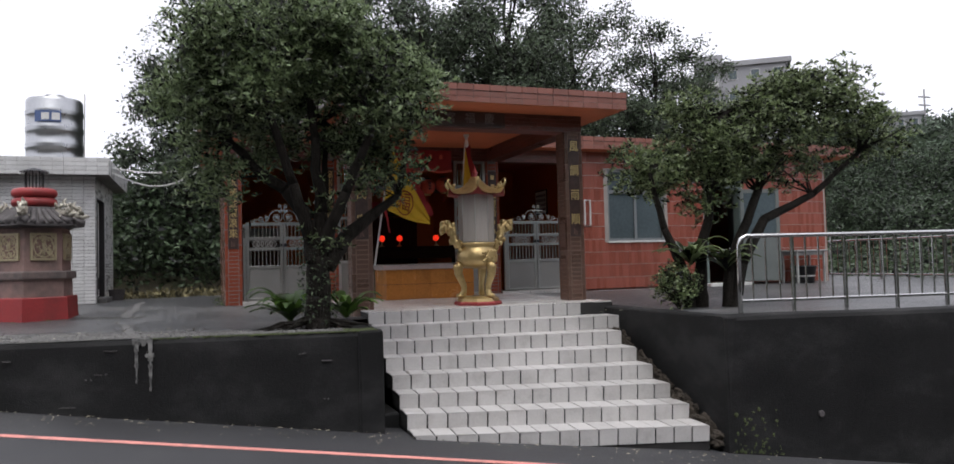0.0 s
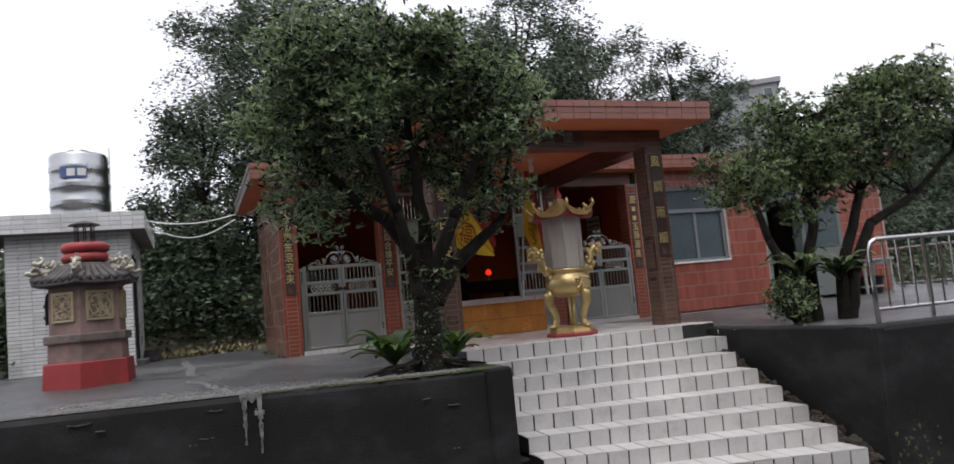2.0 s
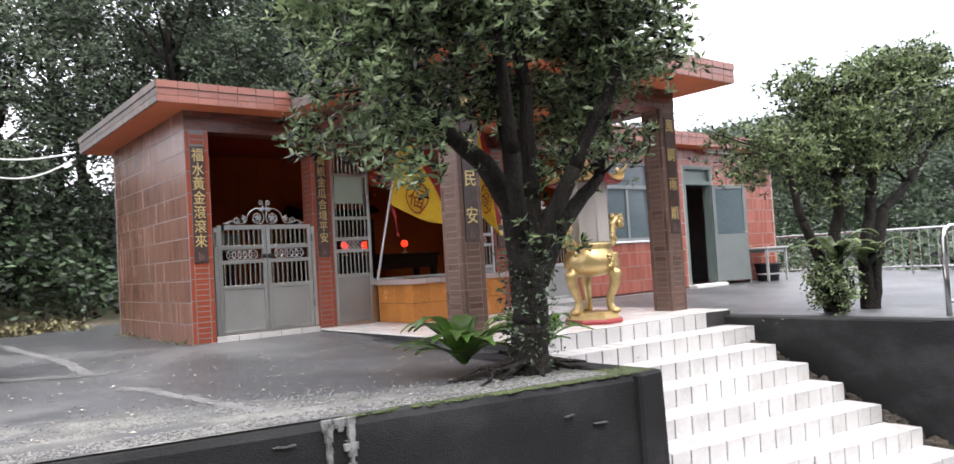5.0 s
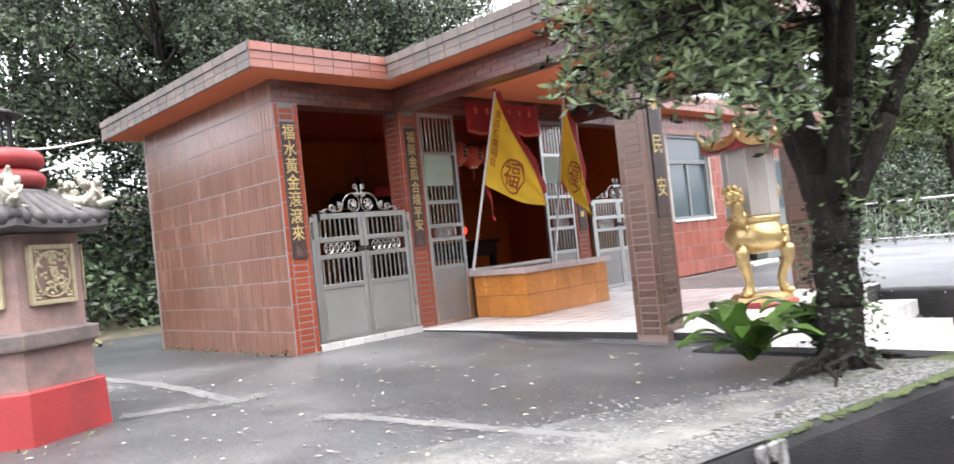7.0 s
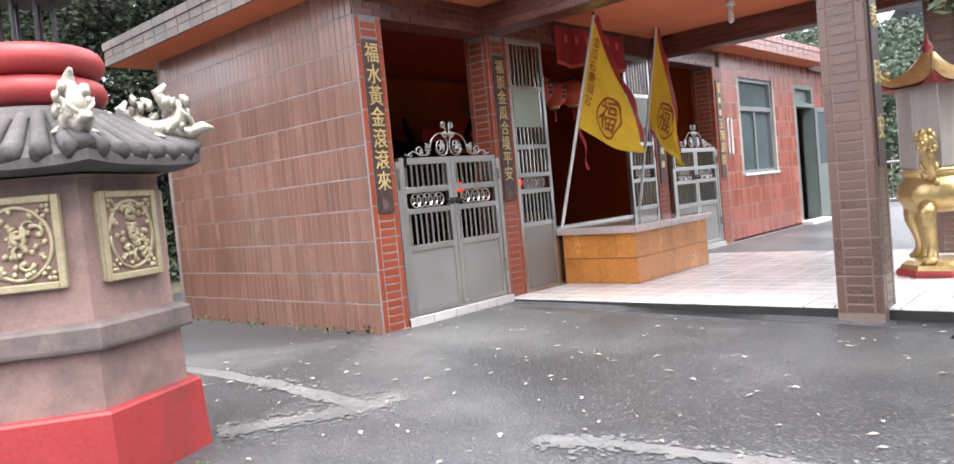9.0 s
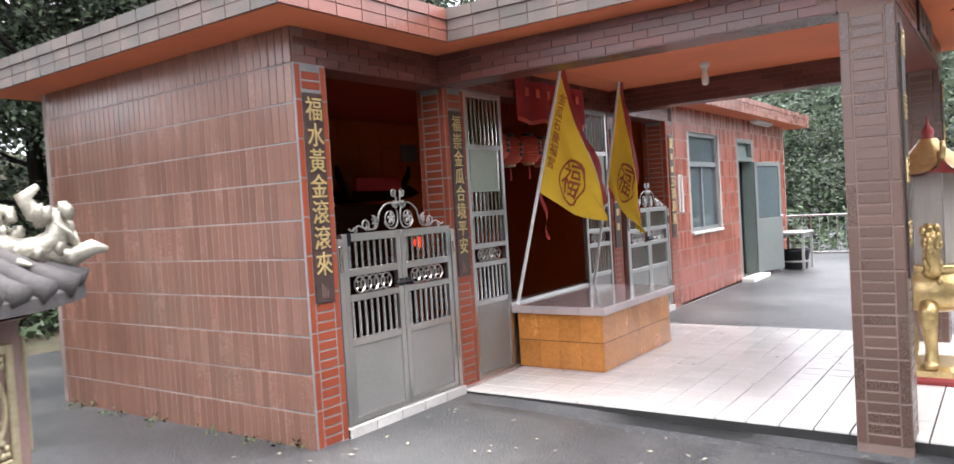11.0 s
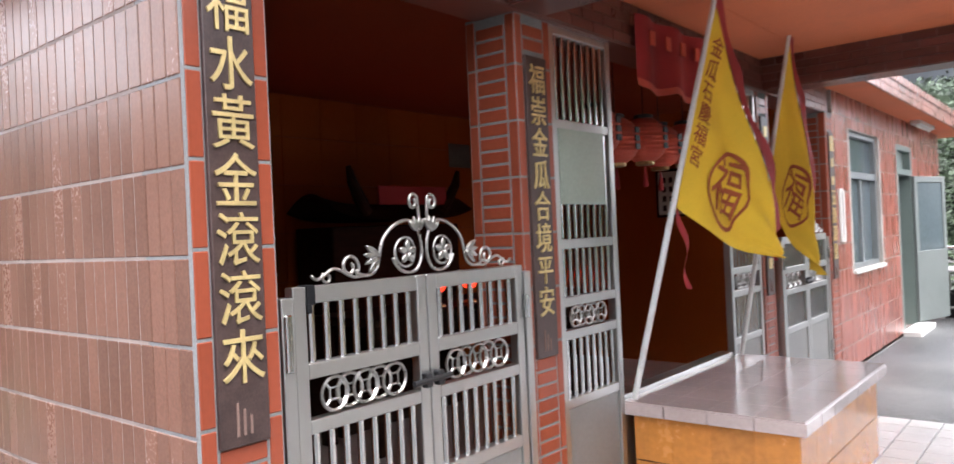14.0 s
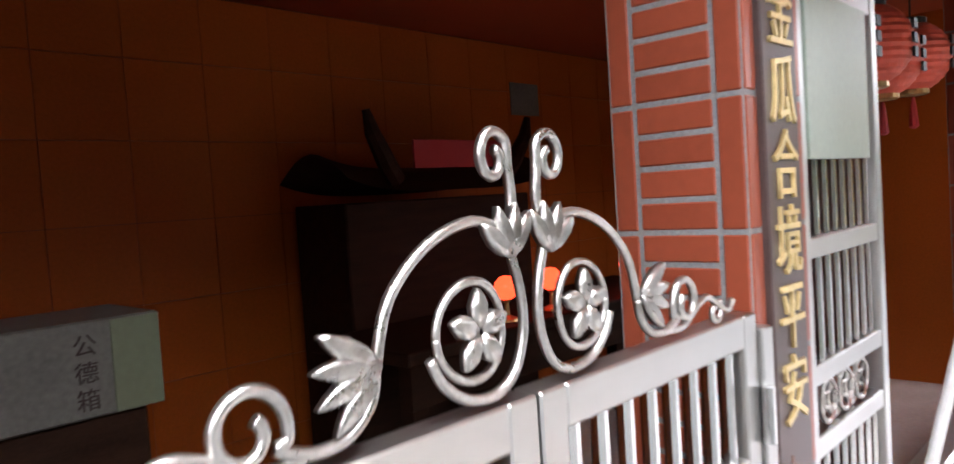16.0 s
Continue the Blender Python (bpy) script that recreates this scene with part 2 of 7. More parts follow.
GOLDLEAF = mat("gold_lettering", (0.62, 0.48, 0.22), 0.36, 0.2, 20, 150, 0.3, metal=0.5)
PLAQUE = mat("dark_granite_plaque", (0.05, 0.03, 0.027), 0.4, 0.35, 14, 180, 0.15)
SILVER = mat("silver_dragon_paint", (0.4, 0.375, 0.31), 0.4, 0.35, 10, 90, 0.3, metal=0.5, stain=0.65, stain_col=(0.1, 0.09, 0.08), stain_scale=14)
REDPAINT = mat("red_paint", (0.29, 0.028, 0.029), 0.5, 0.22, 2.5, 60, 0.25, stain=0.7, stain_col=(0.12, 0.026, 0.024), stain_scale=1.8, stain_lo=0.48, stain_hi=0.7)
PINKWALL = mat("faded_pink_plaster", (0.25, 0.16, 0.14), 0.75, 0.2, 2.5, 60, 0.4, stain=0.9, stain_col=(0.1, 0.082, 0.074), stain_scale=1.7, stain_lo=0.46, stain_hi=0.66)
LEDGE = mat("rain_darkened_plaster", (0.17, 0.125, 0.115), 0.75, 0.3, 2.5, 60, 0.4, stain=0.9, stain_col=(0.075, 0.066, 0.062), stain_scale=2.4, stain_lo=0.42, stain_hi=0.62)
GREYCEM = mat("grey_roof_cement", (0.075, 0.068, 0.068), 0.8, 0.35, 4, 70, 0.5, stain=0.45, stain_col=(0.16, 0.15, 0.145), stain_scale=6)
TABLETILE = mat("orange_table_tile", (0.5, 0.2, 0.045), 0.25, 0.2, 3, 30, 0.08, rand=0.15, stain=0.4, stain_col=(0.33, 0.11, 0.03), stain_scale=3)
TABLEJOINT = mat("orange_joint", (0.3, 0.11, 0.03), 0.7, 0.2, 5, 60, 0.1)
TOPJOINT = mat("mauve_joint", (0.3, 0.24, 0.225), 0.6, 0.1, 5, 60, 0.1)
TOPTILE = mat("mauve_table_top_tile", (0.43, 0.35, 0.33), 0.12, 0.1, 3, 50, 0.0, rand=0.06, coat=0.5)
YELLOW = mat("yellow_flag_cloth", (0.72, 0.47, 0.03), 0.8, 0.12, 4, 150, 0.2)
REDCLOTH = mat("red_cloth", (0.3, 0.02, 0.022), 0.8, 0.2, 4, 150, 0.2)
BROWNINK = mat("brown_red_print", (0.3, 0.07, 0.02), 0.8, 0.1, 4, 80, 0.0)
PAPERRED = mat("red_lantern_paper", (0.58, 0.095, 0.055), 0.6, 0.15, 5, 60, 0.1)
WHITEPAINT = mat("white_paint", (0.62, 0.62, 0.6), 0.5, 0.1, 4, 60, 0.1, stain=0.4, stain_col=(0.35, 0.33, 0.3), stain_scale=6)
GREENPANEL = mat("grey_green_board", (0.27, 0.325, 0.265), 0.4, 0.12, 2, 60, 0.05)
DOORGREEN = mat("pale_green_frame", (0.13, 0.165, 0.15), 0.45, 0.12, 3, 60, 0.05)
DOORLEAF = mat("grey_door_metal", (0.15, 0.168, 0.16), 0.45, 0.12, 3, 60, 0.05, stain=0.4, stain_col=(0.1, 0.1, 0.095), stain_scale=3)
ALUMINIUM = mat("dull_aluminium", (0.2, 0.215, 0.22), 0.45, 0.1, 3, 60, 0.0, metal=0.3)
WINGLASS = mat("window_glass", (0.085, 0.11, 0.12), 0.1, 0.2, 1.0, 20, 0.0, spec=0.4)
BLACKMETAL = mat("black_iron", (0.025, 0.025, 0.027), 0.5, 0.3, 6, 80, 0.2, metal=0.5)
DARKWOOD = mat("dark_altar_wood", (0.022, 0.01, 0.006), 0.6, 0.4, 4, 50, 0.1, stretch=(1, 6, 6), spec=0.06)
BARK = mat("dark_bark", (0.02, 0.017, 0.014), 0.9, 0.5, 9, 60, 1.0, bumpd=0.03, stretch=(1, 1, 0.4), stain=0.4, stain_col=(0.04, 0.04, 0.033), stain_scale=8, spec=0.15)
LEAF1 = leaf_mat("small_glossy_leaf", (0.125, 0.165, 0.08), rough=0.26, var=0.62, trans=0.36)
LEAF2 = leaf_mat("right_tree_leaf", (0.12, 0.155, 0.07), rough=0.28, var=0.62, trans=0.36)
LEAFBG = leaf_mat("forest_leaf", (0.066, 0.088, 0.053), var=0.55, trans=0.36)
LEAFUNDER = leaf_mat("undergrowth_leaf", (0.058, 0.085, 0.045), var=0.6, trans=0.3)
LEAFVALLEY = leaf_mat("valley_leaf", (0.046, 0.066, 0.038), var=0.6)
FERN = leaf_mat("fern_frond", (0.09, 0.17, 0.035), 0.35, 0.35)
# Near-black green: shade under the valley trees, painted into the ground colour.
VALLEYFLOOR = mat("valley_floor_painted_shade", (0.022, 0.032, 0.018), 0.9, 0.6, 0.25, 3, 0.0, spec=0.1)
FARHILL = leaf_mat("far_forest", (0.075, 0.1, 0.07), 0.45, 0.8, 0.1)
LAMPRED = mat("red_lamp_glow", (1.0, 0.035, 0.012), 0.4, 0.05, 5, 20, 0.0, emit=0.75)
BULB = mat("white_bulb", (0.75, 0.75, 0.72), 0.3, 0.03, 5, 20, 0.0)
# Pale base colour stands in for the cloud haze before the mountain.
HAZE = mat("mountain_painted_haze", (0.52, 0.56, 0.6), 0.95, 0.12, 0.02, 0.3, 0.0, spec=0.0)
WORNTOP = mat("worn_grey_paint", (0.3, 0.3, 0.29), 0.55, 0.2, 4, 60, 0.2, stain=0.5, stain_col=(0.12, 0.115, 0.11), stain_scale=5)
FARWALL = mat("far_building_wall", (0.3, 0.3, 0.31), 0.85, 0.1, 0.3, 8, 0.1)
DRYLEAF = mat("fallen_leaf", (0.34, 0.31, 0.24), 0.8, 0.35, 9, 60, 0.1, island=0.9)
# Pale box colour, darkened to carry the dim shade inside the hall.
BOXPAINT = mat("box_paint_shade_dimmed", (0.095, 0.093, 0.08), 0.4, 0.35, 3, 60, 0.05)
GRAVEL = mat("gravelly_edge", (0.13, 0.127, 0.115), 0.9, 0.6, 3, 60, 1.0, bumpd=0.015, stain=0.9, stain_col=(0.06, 0.06, 0.062), stain_scale=1.6, stain_lo=0.42, stain_hi=0.6)
PAPER = mat("pale_paper", (0.6, 0.6, 0.55), 0.7, 0.12, 4, 60, 0.05)
BLUELABEL = mat("blue_label", (0.07, 0.11, 0.24), 0.5, 0.1, 4, 60, 0.05)


# ---- mesh helpers ----
class M:
    """Vertices and faces of one part."""

    def __init__(self):
        self.v, self.f = [], []

    def add(self, vs, fs):
        o = len(self.v)
        self.v += [tuple(p) for p in vs]
        self.f += [tuple(i + o for i in f) for f in fs]
        return self

    def box(self, x0, y0, z0, x1, y1, z1, c=0.0, m=None):
        """A box; c: its chamfer."""
        if c <= 0:
            vs = [(x, y, z) for z in (z0, z1) for y in (y0, y1) for x in (x0, x1)]
            fs = [(0, 2, 3, 1), (4, 5, 7, 6), (0, 1, 5, 4), (2, 6, 7, 3), (0, 4, 6, 2), (1, 3, 7, 5)]
        else:
            vs, idx = [], {}
            lo, hi = (x0, y0, z0), (x1, y1, z1)
            for sx in (0, 1):
                for sy in (0, 1):
                    for sz in (0, 1):
                        s = (sx, sy, sz)
                        for a in range(3):
                            p = [hi[k] - c if s[k] else lo[k] + c for k in range(3)]
                            p[a] = hi[a] if s[a] else lo[a]
                            idx[s, a] = len(vs)
                            vs.append(tuple(p))
            fs = []
            for a in range(3):
                b, d = [k for k in range(3) if k != a]
                for sa in (0, 1):
                    q = []
                    for sb, sd in ((0, 0), (1, 0), (1, 1), (0, 1)):
                        s = [0, 0, 0]
                        s[a], s[b], s[d] = sa, sb, sd
                        q.append(idx[tuple(s), a])
                    fs.append(tuple(q))
            for a in range(3):
                b, d = [k for k in range(3) if k != a]
                for sb in (0, 1):
                    for sd in (0, 1):
                        q = []
                        for sa, ax in ((0, b), (1, b), (1, d), (0, d)):
                            s = [0, 0, 0]
                            s[a], s[b], s[d] = sa, sb, sd
                            q.append(idx[tuple(s), ax])
                        fs.append(tuple(q))
            for s in {k[0] for k in idx}:
                fs.append((idx[s, 0], idx[s, 1], idx[s, 2]))
        if m is not None:
            vs = [m @ Vector(p) for p in vs]
        return self.add(vs, fs)

    def tube(self, pts, r, seg=8, cap=True):
        """A round bar through points; r: one radius or one for each point."""
        pts = [Vector(p) for p in pts]
        rs = r if isinstance(r, (list, tuple)) else [r] * len(pts)
        vs, fs, n = [], [], len(pts)
        side = None
        for i, p in enumerate(pts):
            d = (pts[min(i + 1, n - 1)] - pts[max(i - 1, 0)])
            d = d.normalized() if d.length > 1e-9 else Vector((0, 0, 1))
            if side is None:
                side = d.cross(Vector((0.31, 0.83, 0.46))).normalized()
            else:
                side = side - d * side.dot(d)
                side = side.normalized() if side.length > 1e-6 else d.orthogonal().normalized()
            up = d.cross(side)
            for k in range(seg):
                a = 2 * math.pi * k / seg
                vs.append(p + (side * math.cos(a) + up * math.sin(a)) * rs[i])
        for i in range(n - 1):
            for k in range(seg):
                a, b = i * seg + k, i * seg + (k + 1) % seg
                fs.append((a, b, b + seg, a + seg))
        if cap:
            fs.append(tuple(range(seg))[::-1])
            fs.append(tuple((n - 1) * seg + k for k in range(seg)))
        return self.add(vs, fs)

    def lathe(self, prof, seg=24, at=(0, 0, 0), turn=0.0, sx=1.0, sy=1.0):
        """A turned shape from (radius, height) pairs."""
        vs, fs, n = [], [], len(prof)
        for r, z in prof:
            for k in range(seg):
                a = 2 * math.pi * k / seg + turn
                vs.append((at[0] + r * math.cos(a) * sx, at[1] + r * math.sin(a) * sy, at[2] + z))
        for i in range(n - 1):
            for k in range(seg):
                a, b = i * seg + k, i * seg + (k + 1) % seg
                fs.append((a, b, b + seg, a + seg))
        fs.append(tuple(range(seg))[::-1])
        fs.append(tuple((n - 1) * seg + k for k in range(seg)))
        return self.add(vs, fs)

    def blob(self, c, r, seg=8, rings=6, wob=0.0):
        """An uneven ball."""
        vs, fs = [], []
        for i in range(rings + 1):
            t = math.pi * i / rings
            for k in range(seg):
                a = 2 * math.pi * k / seg
                d = Vector((math.sin(t) * math.cos(a), math.sin(t) * math.sin(a), math.cos(t)))
                s = 1 + wob * noise.noise(d * 2 + Vector(c) * 7)
                vs.append(Vector(c) + Vector((d.x * r[0], d.y * r[1], d.z * r[2])) * s)
        for i in range(rings):
            for k in range(seg):
                a, b = i * seg + k, i * seg + (k + 1) % seg
                fs.append((a, a + seg, b + seg, b))
        return self.add(vs, fs)

    def mesh(self, name, smooth=False):
        me = bpy.data.meshes.new(name)
        me.from_pydata(self.v, [], self.f)
        me.update()
        if smooth:
            me.polygons.foreach_set("use_smooth", [True] * len(me.polygons))
        return me


def part(name, m, material, parent=None, label="", smooth=False, kind=""):
    """Links m as one mesh object, under parent if one is given."""
    me = m.mesh(name, smooth) if isinstance(m, M) else m
    me.materials.clear()
    me.materials.append(material)
    ob = new(name, me)
    if parent is not None:
        ob.parent = parent
        ob.matrix_parent_inverse = parent.matrix_basis.inverted()
    return tagged(ob, label=label, kind=kind)


def thing(name, label, category, at=(0, 0, 0), group="", kind=""):
    """An empty that parents the parts of one thing."""
    ob = new(name)
    ob.empty_display_size = 0.1
    ob.matrix_basis = Matrix.Translation(at)
    return tagged(ob, label, category, group, kind)


PIECES = {}


def piece(name, parent, size, at, material, turn=None, c=0.003):
    """One tile of the given size, centred at a place; alike tiles share a mesh."""
    key = (name, tuple(round(s, 3) for s in size), material.name)
    if key not in PIECES:
        a, b, d = (s / 2 for s in size)
        me = M().box(-a, -b, -d, a, b, d, c).mesh(name)
        me.materials.append(material)
        PIECES[key] = me
    ob = new(name, PIECES[key])
    ob.matrix_basis = Matrix.Translation(at) if turn is None else Matrix.Translation(at) @ turn
    ob.parent = parent
    ob.matrix_parent_inverse = parent.matrix_basis.inverted()
    return ob


def sheet(fn, nu, nv):
    """A grid surface from fn(u, v)."""
    m = M()
    vs = [fn(i / nu, j / nv) for j in range(nv + 1) for i in range(nu + 1)]
    fs = [(j * (nu + 1) + i, j * (nu + 1) + i + 1, (j + 1) * (nu + 1) + i + 1, (j + 1) * (nu + 1) + i) for j in range(nv) for i in range(nu)]
    return m.add(vs, fs)


FONT_CACHE = {}


def glyphs(text, size, depth=0.006):
    """A flat mesh of the words, centred, in its own x and y."""
    key = (text, size, depth)
    if key not in FONT_CACHE:
        cu = bpy.data.curves.new("words", "FONT")
        cu.body, cu.size, cu.align_x, cu.align_y, cu.extrude = text, size, "CENTER", "CENTER", depth
        cu.offset = size * 0.003
        ob = bpy.data.objects.new("words", cu)
        scene.collection.objects.link(ob)
        bpy.context.view_layer.update()
        me = bpy.data.meshes.new_from_object(ob.evaluated_get(bpy.context.evaluated_depsgraph_get()))
        bpy.data.objects.remove(ob)
        FONT_CACHE[key] = me
    return FONT_CACHE[key]


def lettering(text, size, m, material, parent, depth=0.006, name="character", label="", bend=None):
    """The words at pose m, as a part; bend: a function that lays each vertex on a curved surface."""
    me = glyphs(text, size, depth).copy()
    if bend:
        for v in me.vertices:
            v.co = bend(v.co)
    else:
        me.transform(m)
    return part(name, me, material, parent, label)

# ---- ground, yard, retaining walls, steps ----
ZSOFFIT, ZROOF, ZBEAM = 2.75, 2.98, 2.51


def y_wall(x):
    return -5.32 - 0.20 * x


def z_road(x):
    x = max(-16.0, min(40.0, x))
    return -0.905 - 0.119 * x


def smooth(a, b, v):
    t = max(0.0, min(1.0, (v - a) / (b - a)))
    return t * t * (3 - 2 * t)


def z_yard(x, y):
    d = y - y_wall(x)
    ramp = smooth(-2.4, -3.6, x) * (1 - smooth(0.0, 2.6, d))
    z = -0.05 * (1 - smooth(-2.2, -0.6, y)) - 0.01
    z += 0.012 * noise.noise(Vector((x * 0.6, y * 0.6, 3))) * smooth(0.2, 1.0, abs(y))
    return z + ramp * (z_road(x) + 0.01 - z)


def ground_fn(u, v):
    a = (u - 0.5) * 2
    b = (v - 0.5) * 2
    x = math.copysign(abs(a) ** 3 * 900 + abs(a) * 14, a)
    y = math.copysign(abs(b) ** 3 * 900 + abs(b) * 14, b) - 8
    z = z_road(x) - 0.02
    z -= smooth(-24, -60, y) * 30 + smooth(26, 70, x) * 12
    return (x, y, z)


ground = part("ground", sheet(ground_fn, 90, 90), ROAD, label="dark asphalt road sloping along the retaining wall", kind="structure", smooth=True)


def yard_mesh():
    """The yard, with the notch that the steps take out of it."""
    m = M()
    xs = [-14 + 0.5 * i for i in range(23)] + [-2.6 + 0.2 * i for i in range(20)] + [1.379, 1.381, 3.0, 5.029, 5.031] + [5.5 + 0.5 * i for i in range(37)]
    ds = [0.0, 0.15, 0.3, 0.5, 0.8, 1.1, 1.5, 2.0, 2.6, 3.2, 4, 5, 6, 7, 8.5, 10, 13]
    cols = []
    for x in xs:
        o = len(m.v)
        for d in ds:
            y = y_wall(x) + 0.12 + d
            if 1.38 < x < 5.03:
                y = -3.66 + d
            m.v.append((x, y, z_yard(x, y)))
        cols.append(o)
    for a, b in zip(cols, cols[1:]):
        for k in range(len(ds) - 1):
            m.f.append((a + k, b + k, b + k + 1, a + k + 1))
    return m


yard = part("yard_pavement", yard_mesh(), ASPHALT, label="worn grey asphalt yard with fallen leaves", kind="structure", smooth=True)


def wall_strip(x0, x1, n, thick, drop):
    """A retaining wall along the road, a little uneven, with a rounded top."""
    m = M()
    prof_n = 8
    for i in range(n + 1):
        x = x0 + (x1 - x0) * i / n
        y = y_wall(x)
        zt = z_yard(max(x, -2.3), y + 0.4) + 0.015
        w = 0.02 * noise.noise(Vector((x * 1.3, 0, 5)))
        zb = z_road(x) - 0.25
        prof = [(y - 0.03 + w, zb), (y - 0.02 + w, (zb + zt) / 2), (y - 0.005 + w, zt - 0.05), (y + 0.02, zt - 0.012), (y + 0.05, zt), (y + thick - 0.02, zt - 0.003), (y + thick, zt - 0.03), (y + thick, zb)]
        m.v += [(x, p[0], p[1]) for p in prof]
    for i in range(n):
        for k in range(prof_n - 1):
            a = i * prof_n + k
            m.f.append((a, a + prof_n, a + prof_n + 1, a + 1))
    m.f.append(tuple(range(prof_n)))
    m.f.append(tuple(n * prof_n + k for k in range(prof_n))[::-1])
    return m


rw_left = thing("retaining_wall_left", "algae-blackened concrete retaining wall along the road", "retaining wall", kind="structure")
part("wall_body", wall_strip(-2.95, 1.36, 40, 0.3, 0), BLACKWALL, rw_left)
m = M()
m.box(1.12, -5.60, -1.75, 1.37, -3.64, -0.045, 0.02)
m.box(1.37, -5.3, -1.75, 1.6, -3.7, -0.95, 0.02)
part("cheek_wall", m, BLACKWALL, rw_left)
m = M()
for x0, w, dz in ((-0.955, 0.026, 0.42), (-0.83, 0.034, 0.5), (-0.89, 0.05, 0.07)):
    for k in range(14):
        zz = -0.04 - dz * k / 14
        ww = w * (1 + 1.1 * noise.noise(Vector((x0 * 9, k * 1.3, 0)))) * (1 - k / 16)
        m.box(x0 - ww + 0.012 * noise.noise(Vector((k * 0.9, x0, 4))), y_wall(x0) - 0.036, zz - dz / 14, x0 + ww * 0.8, y_wall(x0) - 0.01, zz + 0.001)
part("lime_streak", m, LIME, rw_left, "white lime streaks running down a crack")
m = M()
for i in range(1300):
    x = -0.9 + 2.2 * random.random() ** 0.7
    y = y_wall(x) + 0.03 + abs(random.gauss(0, 0.16))
    r = random.uniform(0.012, 0.045)
    m.blob((x, y, z_yard(x, y) + (0.012 if y < y_wall(x) + 0.3 else 0.0)), (r, r, 0.009), 6, 4, 0.6)
part("moss_cushion", m, MOSS, rw_left, "green moss along the wall top", kind="stuff")

m = M()
for i in range(12):
    x = random.uniform(-2.4, 0.95)
    z = random.uniform(-0.75, -0.2) - 0.05 * x
    w = random.uniform(0.04, 0.16)
    for k in range(6):
        if random.random() < 0.75:
            xa = x + w * k / 6
            za = z + 0.012 * noise.noise(Vector((xa * 9, i, 0)))
            m.box(xa, y_wall(xa) - 0.034, za - 0.004, xa + w / 6, y_wall(xa) - 0.012, za + random.uniform(0.001, 0.006))
part("scratch", m, SCRATCH, rw_left, "pale scratched form lines in the concrete", kind="stuff")

rw_right = thing("retaining_wall_right", "tall algae-blackened concrete retaining wall below the railing", "retaining wall", kind="structure")
part("wall_body", wall_strip(4.98, 22, 60, 0.35, 0), BLACKWALL, rw_right)
m = M()
m.box(4.99, -6.34, -2.0, 5.24, -3.5, -0.05, 0.02)
part("cheek_wall", m, BLACKWALL, rw_right)
m = M()
for i in range(60):
    x = 5.05 + 0.55 * random.random()
    z = z_road(x) + 0.5 * random.random() ** 2.2
    m.blob((x, y_wall(x) - 0.02, z), (random.uniform(0.008, 0.03), 0.008, random.uniform(0.008, 0.03)), 6, 4, 0.6)
part("moss_patch", m, MOSS, rw_right, kind="stuff")
m = M().tube([(6.05, y_wall(6.05) - 0.04, -1.15), (6.05, y_wall(6.05) + 0.1, -1.15)], 0.035, 10)
part("drain_pipe", m, GREYCEM, rw_right)

# soil wedge between steps and cheek wall
m = M()
for k in range(260):
    t = random.random()
    y = -3.72 - 2.5 * t
    z = -0.2 - 1.16 * t
    m.blob((random.uniform(4.84, 5.0), y, z + random.uniform(-0.08, 0.03)), (random.uniform(0.015, 0.06), random.uniform(0.02, 0.09), random.uniform(0.015, 0.06)), 7, 5, 0.7)
tagged(part("soil_bank", m, SOIL), "dark soil and litter beside the tiled steps", "soil", kind="stuff")

# red line along the road edge, and cement patches in the yard
m = M()
def line_y(x):
    return -6.36 - 0.205 * x
for i in range(60):
    x = -14 + 40 * i / 60
    x2 = x + 40 / 60
    m.add([(x, line_y(x) - 0.05, z_road(x) - 0.015), (x2, line_y(x2) - 0.05, z_road(x2) - 0.015), (x2, line_y(x2) + 0.05, z_road(x2) - 0.015), (x, line_y(x) + 0.05, z_road(x) - 0.015)], [(0, 1, 2, 3)])
tagged(part("road_line", m, LINE), "worn red painted line on the road", "road marking", kind="structure")


def flakes(pts, w, n, r0, r1, rs):
    """A worn cement strip: many thin overlapping flakes along a line."""
    g = random.Random(rs)
    m = M()
    for i in range(n):
        t = g.random() * (len(pts) - 1)
        k = int(t)
        a, b = Vector(pts[k]), Vector(pts[k + 1])
        s = (b - a).normalized()
        p = a.lerp(b, t - k) + Vector((-s.y, s.x)) * g.gauss(0, w)
        r = g.uniform(r0, r1)
        z = z_yard(p.x, p.y) + 0.003 + 0.004 * g.random()
        q = [(p.x + r * g.uniform(0.6, 1.3) * math.cos(c * 1.047), p.y + r * g.uniform(0.6, 1.3) * math.sin(c * 1.047), z) for c in range(6)]
        m.add(q, [(0, 1, 2, 3, 4, 5)])
    return m


